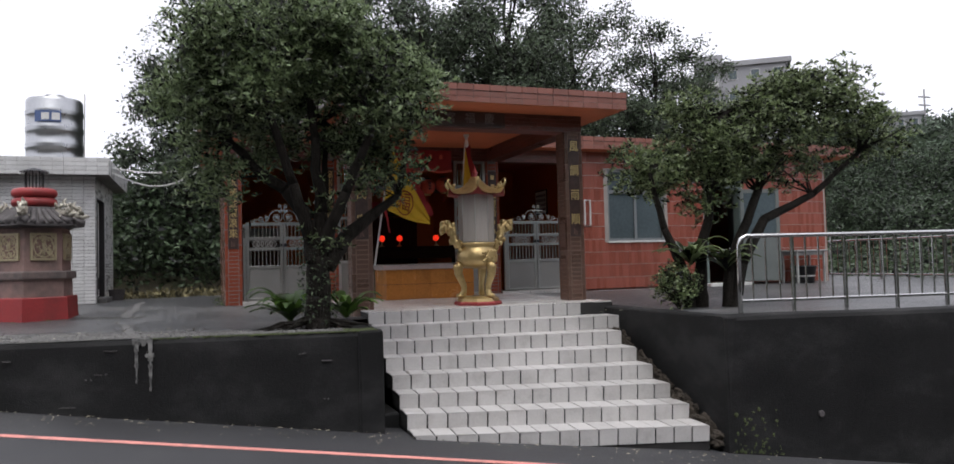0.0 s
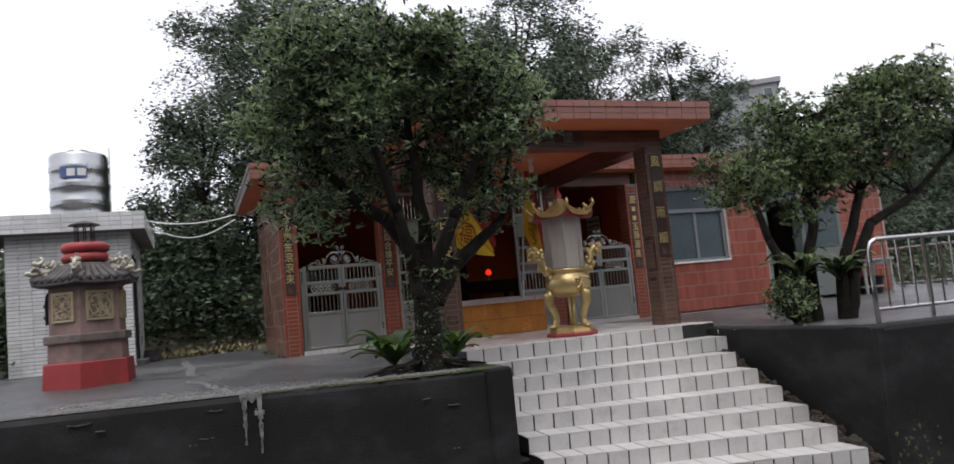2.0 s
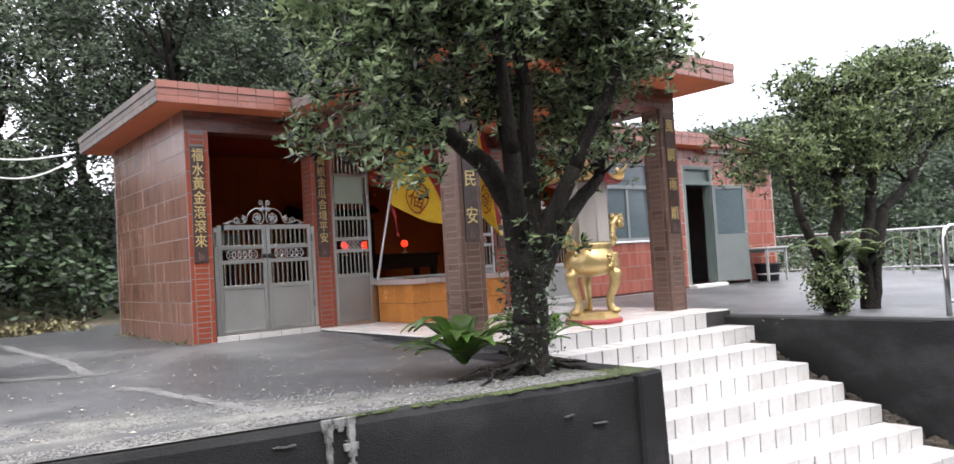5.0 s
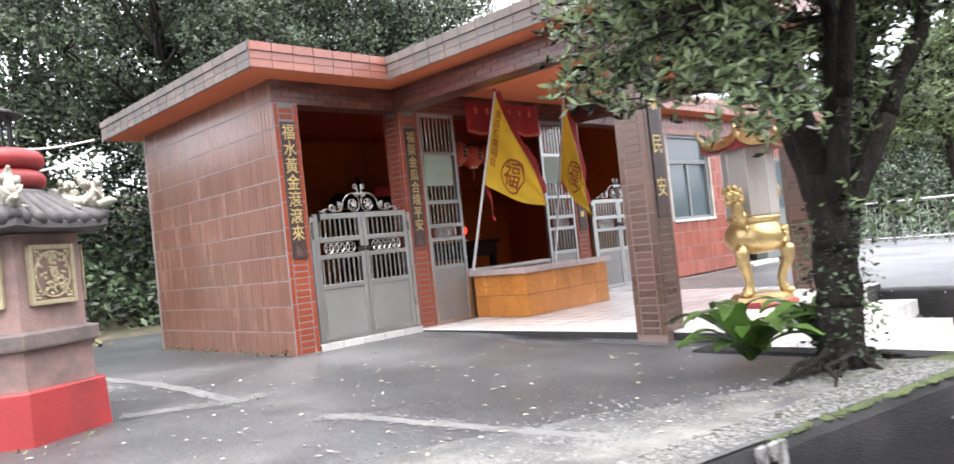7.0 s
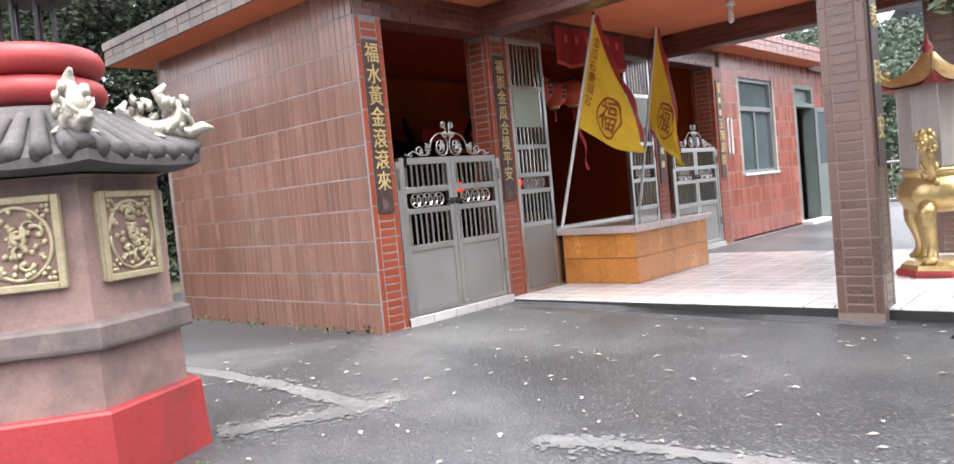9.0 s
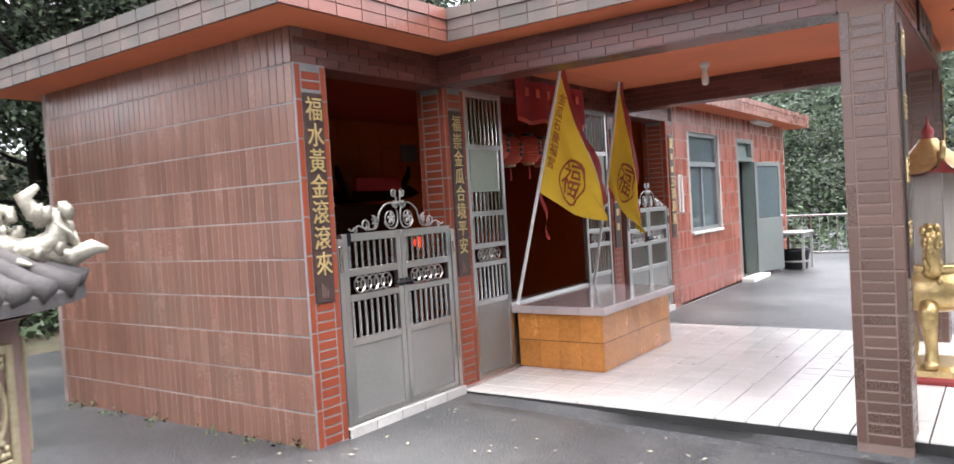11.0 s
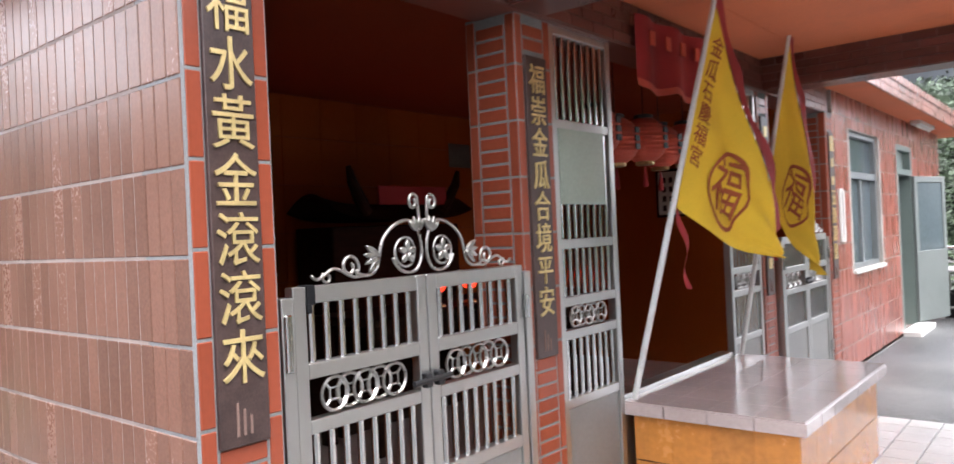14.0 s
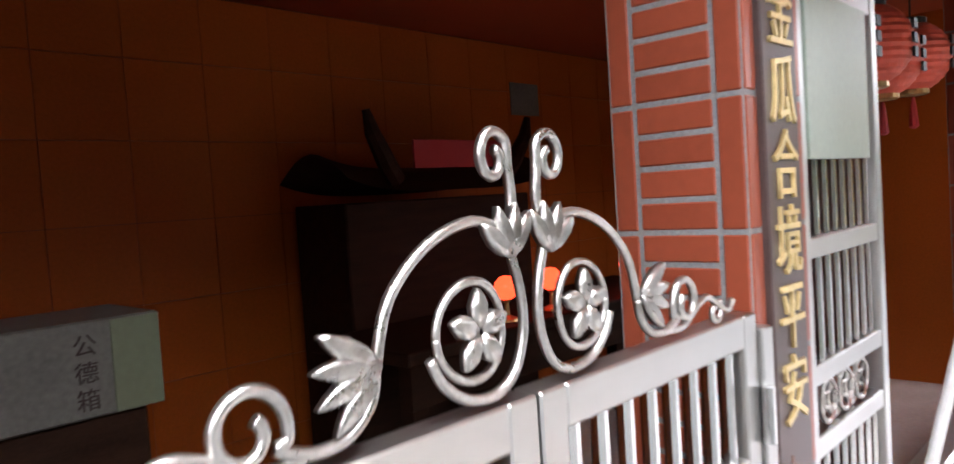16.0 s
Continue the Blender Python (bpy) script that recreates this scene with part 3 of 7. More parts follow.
def strip(pts, w, rs):
    """A thin cement strip with ragged edges that follows the yard."""
    m = M()
    row = []
    for a, b in zip(pts, pts[1:]):
        a, b = Vector(a), Vector(b)
        n = max(2, int((b - a).length / 0.03))
        d = (b - a).normalized()
        for i in range(n):
            p = a.lerp(b, i / n)
            l, r = (w * (1 + 0.5 * noise.noise(Vector((p.x * 5, p.y * 5, rs + q))) + 0.5 * noise.noise(Vector((p.x * 22, p.y * 22, rs + q)))) for q in (0, 7))
            row.append((p + Vector((-d.y, d.x)) * l, p - Vector((-d.y, d.x)) * r))
    for l, r in row:
        m.v += [(l.x, l.y, z_yard(l.x, l.y) + 0.005), (r.x, r.y, z_yard(r.x, r.y) + 0.005)]
    m.f = [(2 * i, 2 * i + 1, 2 * i + 3, 2 * i + 2) for i in range(len(row) - 1)]
    return m


STRIPS = (([(-1.36, -2.55), (-1.25, -2.9), (-1.15, -3.7), (-1.05, -4.4), (-0.95, -4.95)], 0.05), ([(-1.5, 3.2), (-1.46, 1.7), (-1.36, 0.1), (-1.4, -1.45)], 0.06), ([(-2.05, -1.12), (-1.7, -1.3), (-1.42, -1.47), (-1.1, -1.4)], 0.055))
for k, (pts, w) in enumerate(STRIPS):
    cp = thing("cement_patch", "pale worn cement repair strip in the asphalt yard", "pavement repair", (*pts[0], -0.05), kind="structure")
    part("strip", strip(pts, w, k), PATCH, cp)
    part("flake", flakes(pts, w * 1.1, 900, 0.004, 0.02, k), PATCH, cp, kind="stuff")
g3 = random.Random(17)
m = M()
for i in range(9000):
    x = g3.uniform(-3.1, 1.0)
    y = y_wall(x) + 0.06 + abs(g3.gauss(0, 0.5)) * (0.5 + 0.5 * smooth(0.6, -1.5, x))
    if (x + 2.6) ** 2 + (y + 0.87) ** 2 < 0.4:
        continue
    r = g3.uniform(0.003, 0.013)
    m.blob((x, y, z_yard(x, y) + 0.004), (r, r, r * 0.6), 4, 3, 0.4) if y > y_wall(x) + 0.3 else m.blob((x, y, z_yard(max(x, -2.3), y_wall(x) + 0.4) + 0.021), (r, r, r * 0.6), 4, 3, 0.4)
tagged(part("gravel", m, PEBBLE), "loose pale gravel along the edge of the yard", "gravel", kind="stuff")

m = M()
n = 70
for i in range(n + 1):
    x = -3.2 + 4.3 * i / n
    for k in range(5):
        d = ((0.03, 0.24) if x < -0.5 else (0.25, 0.26))[k] + 0 * x if k < 2 else (0.03, 0.24, 0.34, 0.34, 0.34)[k] + (0.25 + 0.75 * smooth(0.6, -2.0, x) + 0.2 * noise.noise(Vector((x * 2, 0, 1)))) * max(0, k - 1) / 3
        y = y_wall(x) + d
        m.v.append((x, y, z_yard(x, y) + 0.004 if k > 1 else z_yard(max(x, -2.3), y_wall(x) + 0.4) + 0.019))
    if i:
        for k in range(4):
            b = 5 * i + k
            m.f.append((b - 5, b, b + 1, b - 4))
tagged(part("gravel_edge", m, GRAVEL, smooth=True), "worn pale gravelly strip along the wall top", "pavement", kind="structure")

# fallen leaves in the yard and on the road edge
m = M()
rng = random.Random(4)
for i in range(1000):
    if i < 780:
        x, y = rng.uniform(-3.5, 5.5), rng.uniform(-5.2, 0.6)
        if 1.4 < x < 5.1 and y < 0.0 and rng.random() < 0.9:
            continue
        z = z_yard(x, y) + 0.008
        if -3.4 < x < -2.0 and -1.5 < y < 0:
            continue
        if 1.45 < x < 5.1 and -3.7 < y < 0:
            z = 0.022
        if y < y_wall(x) + 0.1:
            continue
    else:
        x = rng.uniform(-3, 6)
        y = y_wall(x) - rng.random() ** 2 * 0.6 - 0.04
        if 1.4 < x < 5.0:
            y -= 0.1
        z = z_road(x) - 0.01
    s = rng.uniform(0.01, 0.03)
    a = rng.uniform(0, 6.3)
    ca, sa = math.cos(a) * s, math.sin(a) * s
    m.add([(x - ca, y - sa, z), (x - sa * 0.45, y + ca * 0.45, z + 0.006), (x + ca, y + sa, z + 0.002), (x + sa * 0.45, y - ca * 0.45, z + 0.005)], [(0, 1, 2, 3)])
tagged(part("fallen_leaf", m, DRYLEAF), "small pale fallen leaves scattered on the ground", "leaf litter", kind="stuff")

# porch floor bed and steps
XS0 = 1.60
porch_floor = thing("floor", "white square floor tiles with dark joints on the porch", "floor", kind="structure")
m = M().box(1.61, -3.71, -0.3, 5.12, 0.0, 0.006)
part("tile_bed", m, JOINT_DK, porch_floor)
steps = thing("stairs", "wide flight of eight white-tiled steps with dark joints", "stairs", kind="structure")
XE = 4.82


def nose(k, x):
    """Front edge of step k: square to the porch at the top, turning with the road further down."""
    t = (x - XS0) / (XE - XS0)
    return -3.73 - k * (0.305 + 0.051 * t)


def z_step(k, x):
    """The treads sink a little with the road."""
    return 0.02 - k * (0.157 + 0.02 * (x - XS0) / (XE - XS0))


def slab(x0, x1, k, back, thick, drop, inset=0.006):
    """A prism under the front edge of step k, its top a little under the treads."""
    vs = [(x, y, z_step(k, x) - d) for d in (drop + thick, drop) for x, y in ((x0, nose(k, x0) + inset), (x1, nose(k, x1) + inset), (x1, back), (x0, back))]
    return M().add(vs, [(0, 3, 2, 1), (4, 5, 6, 7), (0, 1, 5, 4), (1, 2, 6, 5), (2, 3, 7, 6), (3, 0, 4, 7)])


m = M()
for k in range(8):
    q = slab(XS0 + 0.006, XE - 0.006, k, -3.69, 1.2, 0.006)
    m.add(q.v, q.f)
part("step_core", m, JOINT_DK, steps)

# ---- temple shell ----
def wall_y(name, x0, x1, z0, z1, y0, y1, holes, material, label):
    """A wall along x with rectangular holes (x0, x1, z0, z1) cut through it."""
    m = M()
    xs = sorted({x0, x1, *[h[0] for h in holes], *[h[1] for h in holes]})
    for a, b in zip(xs, xs[1:]):
        cuts = sorted([(h[2], h[3]) for h in holes if h[0] <= a and b <= h[1]])
        z = z0
        for c0, c1 in cuts:
            if c0 > z:
                m.box(a, y0, z, b, y1, c0)
            z = c1
        if z < z1:
            m.box(a, y0, z, b, y1, z1)
    return part(name, m, material, label=label, kind="structure")


WIN = (7.25, 8.57, 0.97, 2.41)
DOOR = (9.55, 10.5, 0.0, 2.4)
XW0, XW1 = 6.4, 12.8
wall_west = part("wall_west", M().box(-0.0005, 0.26, -0.1, 0.2, 3.32, ZSOFFIT), MORTAR_WALL, label="side wall of glazed red-brown upright tiles", kind="structure")
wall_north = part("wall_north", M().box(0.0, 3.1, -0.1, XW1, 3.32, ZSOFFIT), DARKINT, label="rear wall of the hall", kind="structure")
wall_wing = wall_y("wall_wing", 6.63, XW1, -0.1, ZSOFFIT, 0.003, 0.22, [WIN, DOOR], MORTAR_WING, "wing wall of red glazed tiles with pale joints")
wall_east = part("wall_east", M().box(XW1 - 0.2, 0.22, -0.1, XW1, 3.1, ZSOFFIT), MORTAR, label="end wall of the wing", kind="structure")
part("wall_partition", M().box(6.5, 0.33, -0.1, 6.65, 3.1, ZSOFFIT), TILE_INT, label="inner wall between hall and wing", kind="structure")
part("floor_hall", M().box(0.2, 0.0, -0.1, XW1 - 0.2, 3.1, 0.03), TOPTILE, label="smooth tiled hall floor", kind="structure")
m = M()
m.box(-0.38, -0.34, ZSOFFIT, 13.5, 3.65, ZROOF - 0.02)
m.box(1.2, -3.82, ZSOFFIT, 5.38, -0.34, ZROOF - 0.02)
roof = thing("roof", "flat concrete roof slab edged with red-brown glazed tiles", "roof", kind="structure")
part("slab", m, ROOFTOP, roof)
m = M()
zc = ZSOFFIT - 0.006
m.box(-0.365, -0.325, zc, 13.485, 3.635, ZSOFFIT - 0.001)
m.box(1.215, -3.805, zc, 5.365, -0.33, ZSOFFIT - 0.001)
tagged(part("ceiling", m, ORANGE), "orange painted soffit and porch ceiling", "ceiling", kind="structure")
part("ceiling_hall", M().box(0.2, 0.27, ZSOFFIT - 0.03, 6.5, 3.1, ZSOFFIT - 0.008), HALLCEIL, label="orange painted hall ceiling, its colour darkened to a dull red for shade", kind="structure")

# fascia tiles round the roof edge: three rows of long tiles
m = M()
m_old = M()
mj = M()


def fascia(a, b, out, m):
    a, b = Vector(a), Vector(b)
    d = (b - a)
    n = max(1, round(d.length / 0.235))
    u = d / n
    o = Vector(out)
    for i in range(n):
        for r, (z0, z1, pr) in enumerate(((ZSOFFIT - 0.004, ZSOFFIT + 0.068, 0.012), (ZSOFFIT + 0.076, ZSOFFIT + 0.146, 0.012), (ZSOFFIT + 0.154, ZROOF + 0.004, 0.024))):
            p, q = a + u * (i + 0.02), a + u * (i + 0.98)
            e = o * pr
            vs = [p, q, q + e, p + e]
            m.add([(v.x, v.y, z0) for v in vs] + [(v.x, v.y, z1) for v in vs], [(0, 1, 2, 3), (4, 7, 6, 5), (0, 4, 5, 1), (1, 5, 6, 2), (2, 6, 7, 3), (3, 7, 4, 0)])
    p, q = a, b
    e = o * 0.006
    vs = [p, q, q + e, p + e]
    mj.add([(v.x, v.y, ZSOFFIT) for v in vs] + [(v.x, v.y, ZROOF - 0.002) for v in vs], [(0, 1, 2, 3), (4, 7, 6, 5), (0, 4, 5, 1), (1, 5, 6, 2), (2, 6, 7, 3), (3, 7, 4, 0)])


for a, b, o in (((-0.38, 3.65), (-0.38, -0.34), (-1, 0)), ((-0.39, -0.34), (1.2, -0.34), (0, -1)), ((1.2, -0.36), (1.2, -3.82), (-1, 0)), ((1.19, -3.82), (5.39, -3.82), (0, -1)),
                ((5.38, -3.82), (5.38, -0.36), (1, 0)), ((5.38, -0.34), (13.51, -0.34), (0, -1)), ((13.5, -0.34), (13.5, 3.65), (1, 0))):
    fascia(a, b, o, m_old if o == (-1, 0) else m)
part("fascia_tile", m, TILE_REDJ, roof, "red-brown glazed edge tiles", kind="stuff")
part("side_fascia_tile", m_old, FASCIA_OLD, roof, "weathered grey-brown edge tiles", kind="stuff")
part("fascia_mortar", mj, MORTAR_DK, roof)

# beams, dark tiled
beams = thing("beam", "dark brown tiled beams under the porch roof", "beam", kind="structure")
BEAMS = [("front_beam", (1.51, -3.22, 4.97, -2.93)), ("side_beam", (1.52, -2.92, 1.78, 0.0)), ("side_beam", (4.70, -2.92, 4.96, 0.0)), ("facade_beam", (0.01, 0.012, 6.5, 0.27))]
for nm, (x0, y0, x1, y1) in BEAMS:
    b = part(nm, M().box(x0, y0, ZBEAM, x1, y1, ZSOFFIT - 0.003), MORTAR_DK, beams)
    m = M()
    horizontal = (x1 - x0) > (y1 - y0)
    L = (x1 - x0) if horizontal else (y1 - y0)
    n = round(L / 0.205)
    faces = ((y0, -1), (y1, 1)) if horizontal else ((x0, -1), (x1, 1))
    h = (ZSOFFIT - ZBEAM - 0.01) / 4
    for i in range(n):
        for r in range(4):
            z0 = ZBEAM + h * r + 0.003
            a = (x0 if horizontal else y0) + L * (i + (0.5 if r % 2 else 0)) / n
            e = min(a + L / n - 0.007, (x1 if horizontal else y1))
            for f, s in faces:
                lo, hi = sorted((f, f + s * 0.007))
                if horizontal:
                    m.box(a, lo, z0, e, hi, z0 + h - 0.006)
                else:
                    m.box(lo, a, z0, hi, e, z0 + h - 0.006)
    m.box(x0 + 0.003, y0 + 0.003, ZBEAM - 0.006, x1 - 0.003, y1 - 0.003, ZBEAM)
    part("beam_tile", m, TILE_DARKJ, b, kind="stuff")

# ---- pillars ----
def pillar(name, label, x0, x1, y0, y1, plaque=None, tile=None, joint=None, west=True):
    """A pillar faced with upright edge tiles and a ladder of short tiles; plaque: (text, z0, z1)."""
    p = thing(name, label, "pillar", ((x0 + x1) / 2, (y0 + y1) / 2, 0), kind="structure")
    part("core", M().box(x0 + 0.001, y0 + 0.001, -0.1, x1 - 0.001, y1 - 0.001, ZBEAM + 0.002), joint or MORTAR, p)
    R = 0.2533
    base = 0.0
    rows = int((ZBEAM - base) / R) + 1
    w, d = x1 - x0, y1 - y0

    def face(centre, along, normal, width, skip):
        turn = Matrix((along, normal, (0, 0, 1))).transposed().to_4x4()
        e = width * 0.2
        for r in range(rows):
            z0 = base + R * r
            z1 = min(z0 + R, ZBEAM)
            h = z1 - z0 - 0.010
            if h < 0.02:
                continue
            for s in (-1, 1):
                c = Vector((centre[0], centre[1], 0)) + Vector(along) * s * (width / 2 - e / 2)
                piece("edge_tile", p, (e - 0.008, 0.016, h), (c.x, c.y, z0 + h / 2), tile or TILE_PILLAR, turn)
            k = 4
            for j in range(k):
                zz = z0 + R / k * j
                if zz + R / k > ZBEAM + 0.01 or (skip and skip[0] < zz + 0.04 < skip[1]):
                    continue
                piece("rung_tile", p, (width - 2 * e - 0.010, 0.016, R / k - 0.011), (centre[0], centre[1], zz + R / k / 2 - 0.004), tile or TILE_PILLAR, turn)
    cx, cy = (x0 + x1) / 2, (y0 + y1) / 2
    face((cx, y0 + 0.006), (1, 0, 0), (0, 1, 0), w, plaque[1:] if plaque else None)
    if west:
        face((x0 + 0.006, cy), (0, 1, 0), (-1, 0, 0), d, None)
    face((x1 - 0.006, cy), (0, 1, 0), (-1, 0, 0), d, None)
    if plaque:
        text, z0, z1 = plaque
        pw = w * 0.6
        pl = part("plaque", M().box(cx - pw / 2, y0 - 0.014, z0, cx + pw / 2, y0 + 0.01, z1, 0.003), PLAQUE, p, "dark stone couplet plaque")
        n = len(text)
        foot = 0.14
        stp = (z1 - z0 - 0.36) / (n - 1)
        for i, ch in enumerate(text):
            zc_ = z1 - 0.116 - stp * i
            if ch == "|":
                part("character", M().box(cx - 0.035, y0 - 0.019, zc_ - 0.04, cx + 0.035, y0 - 0.014, zc_ + 0.04), GOLDLEAF, pl)
                continue
            mm = Matrix.Translation((cx, y0 - 0.0165, zc_)) @ pose(0, 0, 0, 90, 0, 0) @ Matrix.Diagonal((0.92, 1.05, 1, 1))
            lettering(ch, min(stp * 0.94, pw * 0.98), mm, GOLDLEAF, pl, 0.004, label="carved gilt character")
        for i in range(3):
            part("small_script", M().box(cx - 0.03 + 0.022 * i, y0 - 0.017, z0 + 0.03, cx - 0.022 + 0.022 * i, y0 - 0.014, z0 + foot * (0.9 - 0.15 * i)), MORTAR_DK, pl)
    return p


pillar("pillar_1", "red-tiled pillar with a gilt couplet on dark stone", 0.0, 0.275, 0.0, 0.27, ("福水黃金滾滾來", 0.945, 2.32), west=False)
pillar("pillar_2", "red-tiled pillar with a gilt couplet beside the lattice gate", 1.61, 1.885, 0.042, 0.325, ("福崇金瓜合境平安", 0.945, 2.32))
pillar("pillar_3", "red-tiled pillar with a gilt couplet beside the hall opening", 4.67, 4.93, 0.042, 0.325, ("||山豐盈||", 0.945, 2.32))
pillar("pillar_4", "red-tiled pillar with a gilt couplet where the wing begins", 6.37, 6.63, 0.0, 0.33, ("慶||玉源源進", 0.945, 2.32))
pillar("porch_pillar_1", "dark red-tiled porch pillar beside the tree", 1.51, 1.79, -3.22, -2.93, ("國泰民安", 0.96, 2.4), tile=TILE_PORCH, joint=MORTAR_PORCH)
pillar("porch_pillar_2", "dark red-tiled porch pillar at the head of the steps", 4.69, 4.97, -3.22, -2.93, ("風調雨順", 0.96, 2.4), tile=TILE_PORCH, joint=MORTAR_PORCH)
nb = thing("name_board", "dark board with the temple name on the front beam", "sign board", (3.2, -3.22, 2.63))
part("board", M().box(2.68, -3.245, 2.525, 3.74, -3.22, 2.738, 0.004), PLAQUE, nb)
for i, ch in enumerate("宮福慶"):
    lettering(ch, 0.16, Matrix.Translation((2.92 + 0.29 * i, -3.247, 2.635)) @ pose(0, 0, 0, 90, 0, 0), MORTAR, nb, 0.003)

# ---- wing wall window and door ----
win = thing("window_1", "aluminium sliding window with grey glass in the wing wall", "window", (7.9, 0.1, 1.6), kind="structure")
x0, x1, z0, z1 = WIN
part("window_frame", M().box(x0, 0.04, z0, x0 + 0.05, 0.16, z1).box(x1 - 0.05, 0.04, z0, x1, 0.16, z1).box(x0 + 0.05, 0.04, z0, x1 - 0.05, 0.16, z0 + 0.05).box(x0 + 0.05, 0.04, z1 - 0.05, x1 - 0.05, 0.16, z1).box(x0 + 0.05, 0.045, 1.92, x1 - 0.05, 0.15, 1.99), ALUMINIUM, win)
part("sash_stile", M().box(7.88, 0.06, z0 + 0.05, 7.94, 0.12, 1.92), ALUMINIUM, win)
part("pane", M().box(x0 + 0.05, 0.09, z0 + 0.05, 7.88, 0.098, 1.92), WINGLASS, win)
part("pane", M().box(7.94, 0.10, z0 + 0.05, x1 - 0.05, 0.108, 1.92), WINGLASS, win)
part("pane", M().box(x0 + 0.05, 0.09, 1.99, x1 - 0.05, 0.098, z1 - 0.05), WINGLASS, win)
part("window_sill", M().box(x0 - 0.03, -0.03, z0 - 0.04, x1 + 0.03, 0.04, z0 - 0.002, 0.005), WHITEPAINT, win)
dr = thing("door_1", "open pale metal door with glass upper panel and transom", "door", (10.0, 0.1, 0), kind="structure")
x0, x1, z0, z1 = DOOR
part("door_frame", M().box(x0, 0.0, 0, x0 + 0.07, 0.18, z1).box(x1 - 0.07, 0.0, 0, x1, 0.18, z1).box(x0 + 0.07, 0.0, z1 - 0.06, x1 - 0.07, 0.18, z1).box(x0 + 0.07, 0.0, 2.03, x1 - 0.07, 0.18, 2.1), DOORGREEN, dr)
part("transom_pane", M().box(x0 + 0.07, 0.08, 2.1, x1 - 0.07, 0.088, z1 - 0.06), DOORGREEN, dr)
part("door_step", M().box(x0 - 0.05, -0.2, -0.05, x1 + 0.05, 0.02, 0.05, 0.006), WHITEPAINT, dr)
leaf_m = Matrix.Translation((x1 - 0.06, -0.02, 0.06)) @ pose(0, 0, 0, 0, 0, -16)
lf = M()
lf.box(0, -0.02, 0, 0.86, 0.02, 0.95, 0.004, leaf_m).box(0, -0.02, 0.95, 0.08, 0.02, 1.96, 0.004, leaf_m).box(0.78, -0.02, 0.95, 0.86, 0.02, 1.96, 0.004, leaf_m).box(0.08, -0.02, 1.88, 0.78, 0.02, 1.96, 0.004, leaf_m)
dl = part("door_leaf", lf, DOORLEAF, dr)
part("glass", M().box(0.08, -0.005, 0.95, 0.78, 0.005, 1.88, 0, leaf_m), WINGLASS, dl)
part("handle", M().tube([leaf_m @ Vector((0.8, -0.02, 0.98)), leaf_m @ Vector((0.8, -0.07, 0.98)), leaf_m @ Vector((0.7, -0.07, 0.98))], 0.009, 8), STEEL, dl)
# upright tiles of the wing wall, joined
m = M()
R = 0.2533
cols = int((XW1 - 6.65) / 0.0735)
near_tiles = 0
for i in range(cols):
    xa = 6.65 + 0.0735 * i
    xb = xa + 0.0712
    for r in range(11):
        za, zb = 0.0 + R * r, min(R * r + R - 0.011, ZSOFFIT - 0.01)
        if zb - za < 0.03:
            continue
        segs = [(za, zb)]
        for hx0, hx1, hz0, hz1 in (WIN, DOOR):
            if xb > hx0 - 0.02 and xa < hx1 + 0.02:
                nxt = []
                for s0, s1 in segs:
                    if s0 < hz0 - 0.03:
                        nxt.append((s0, min(s1, hz0 - 0.03)))
                    if s1 > hz1 + 0.01:
                        nxt.append((max(s0, hz1 + 0.01), s1))
                segs = nxt
        for s0, s1 in segs:
            if s1 - s0 > 0.02:
                if s1 - s0 > 0.25 and xa < 9.3 and near_tiles < 300:
                    near_tiles += 1
                    piece("wall_tile", wall_wing, (xb - xa, 0.012, s1 - s0), ((xa + xb) / 2, 0.006, (s0 + s1) / 2), TILE_WINGP, None, 0.002)
                else:
                    m.box(xa, 0.0, s0, xb, 0.012, s1)
part("wall_tile", m, TILE_WING, wall_wing, "red glazed upright wall tiles", kind="stuff")
m = M()
for i in range(int(3.1 / 0.0735)):
    for r in range(10):
        m.box(XW1 - 0.004, 0.0735 * i, R * r, XW1 + 0.008, 0.0735 * i + 0.0665, R * r + R - 0.017)
part("wall_tile", m, TILE_WING, wall_east, kind="stuff")

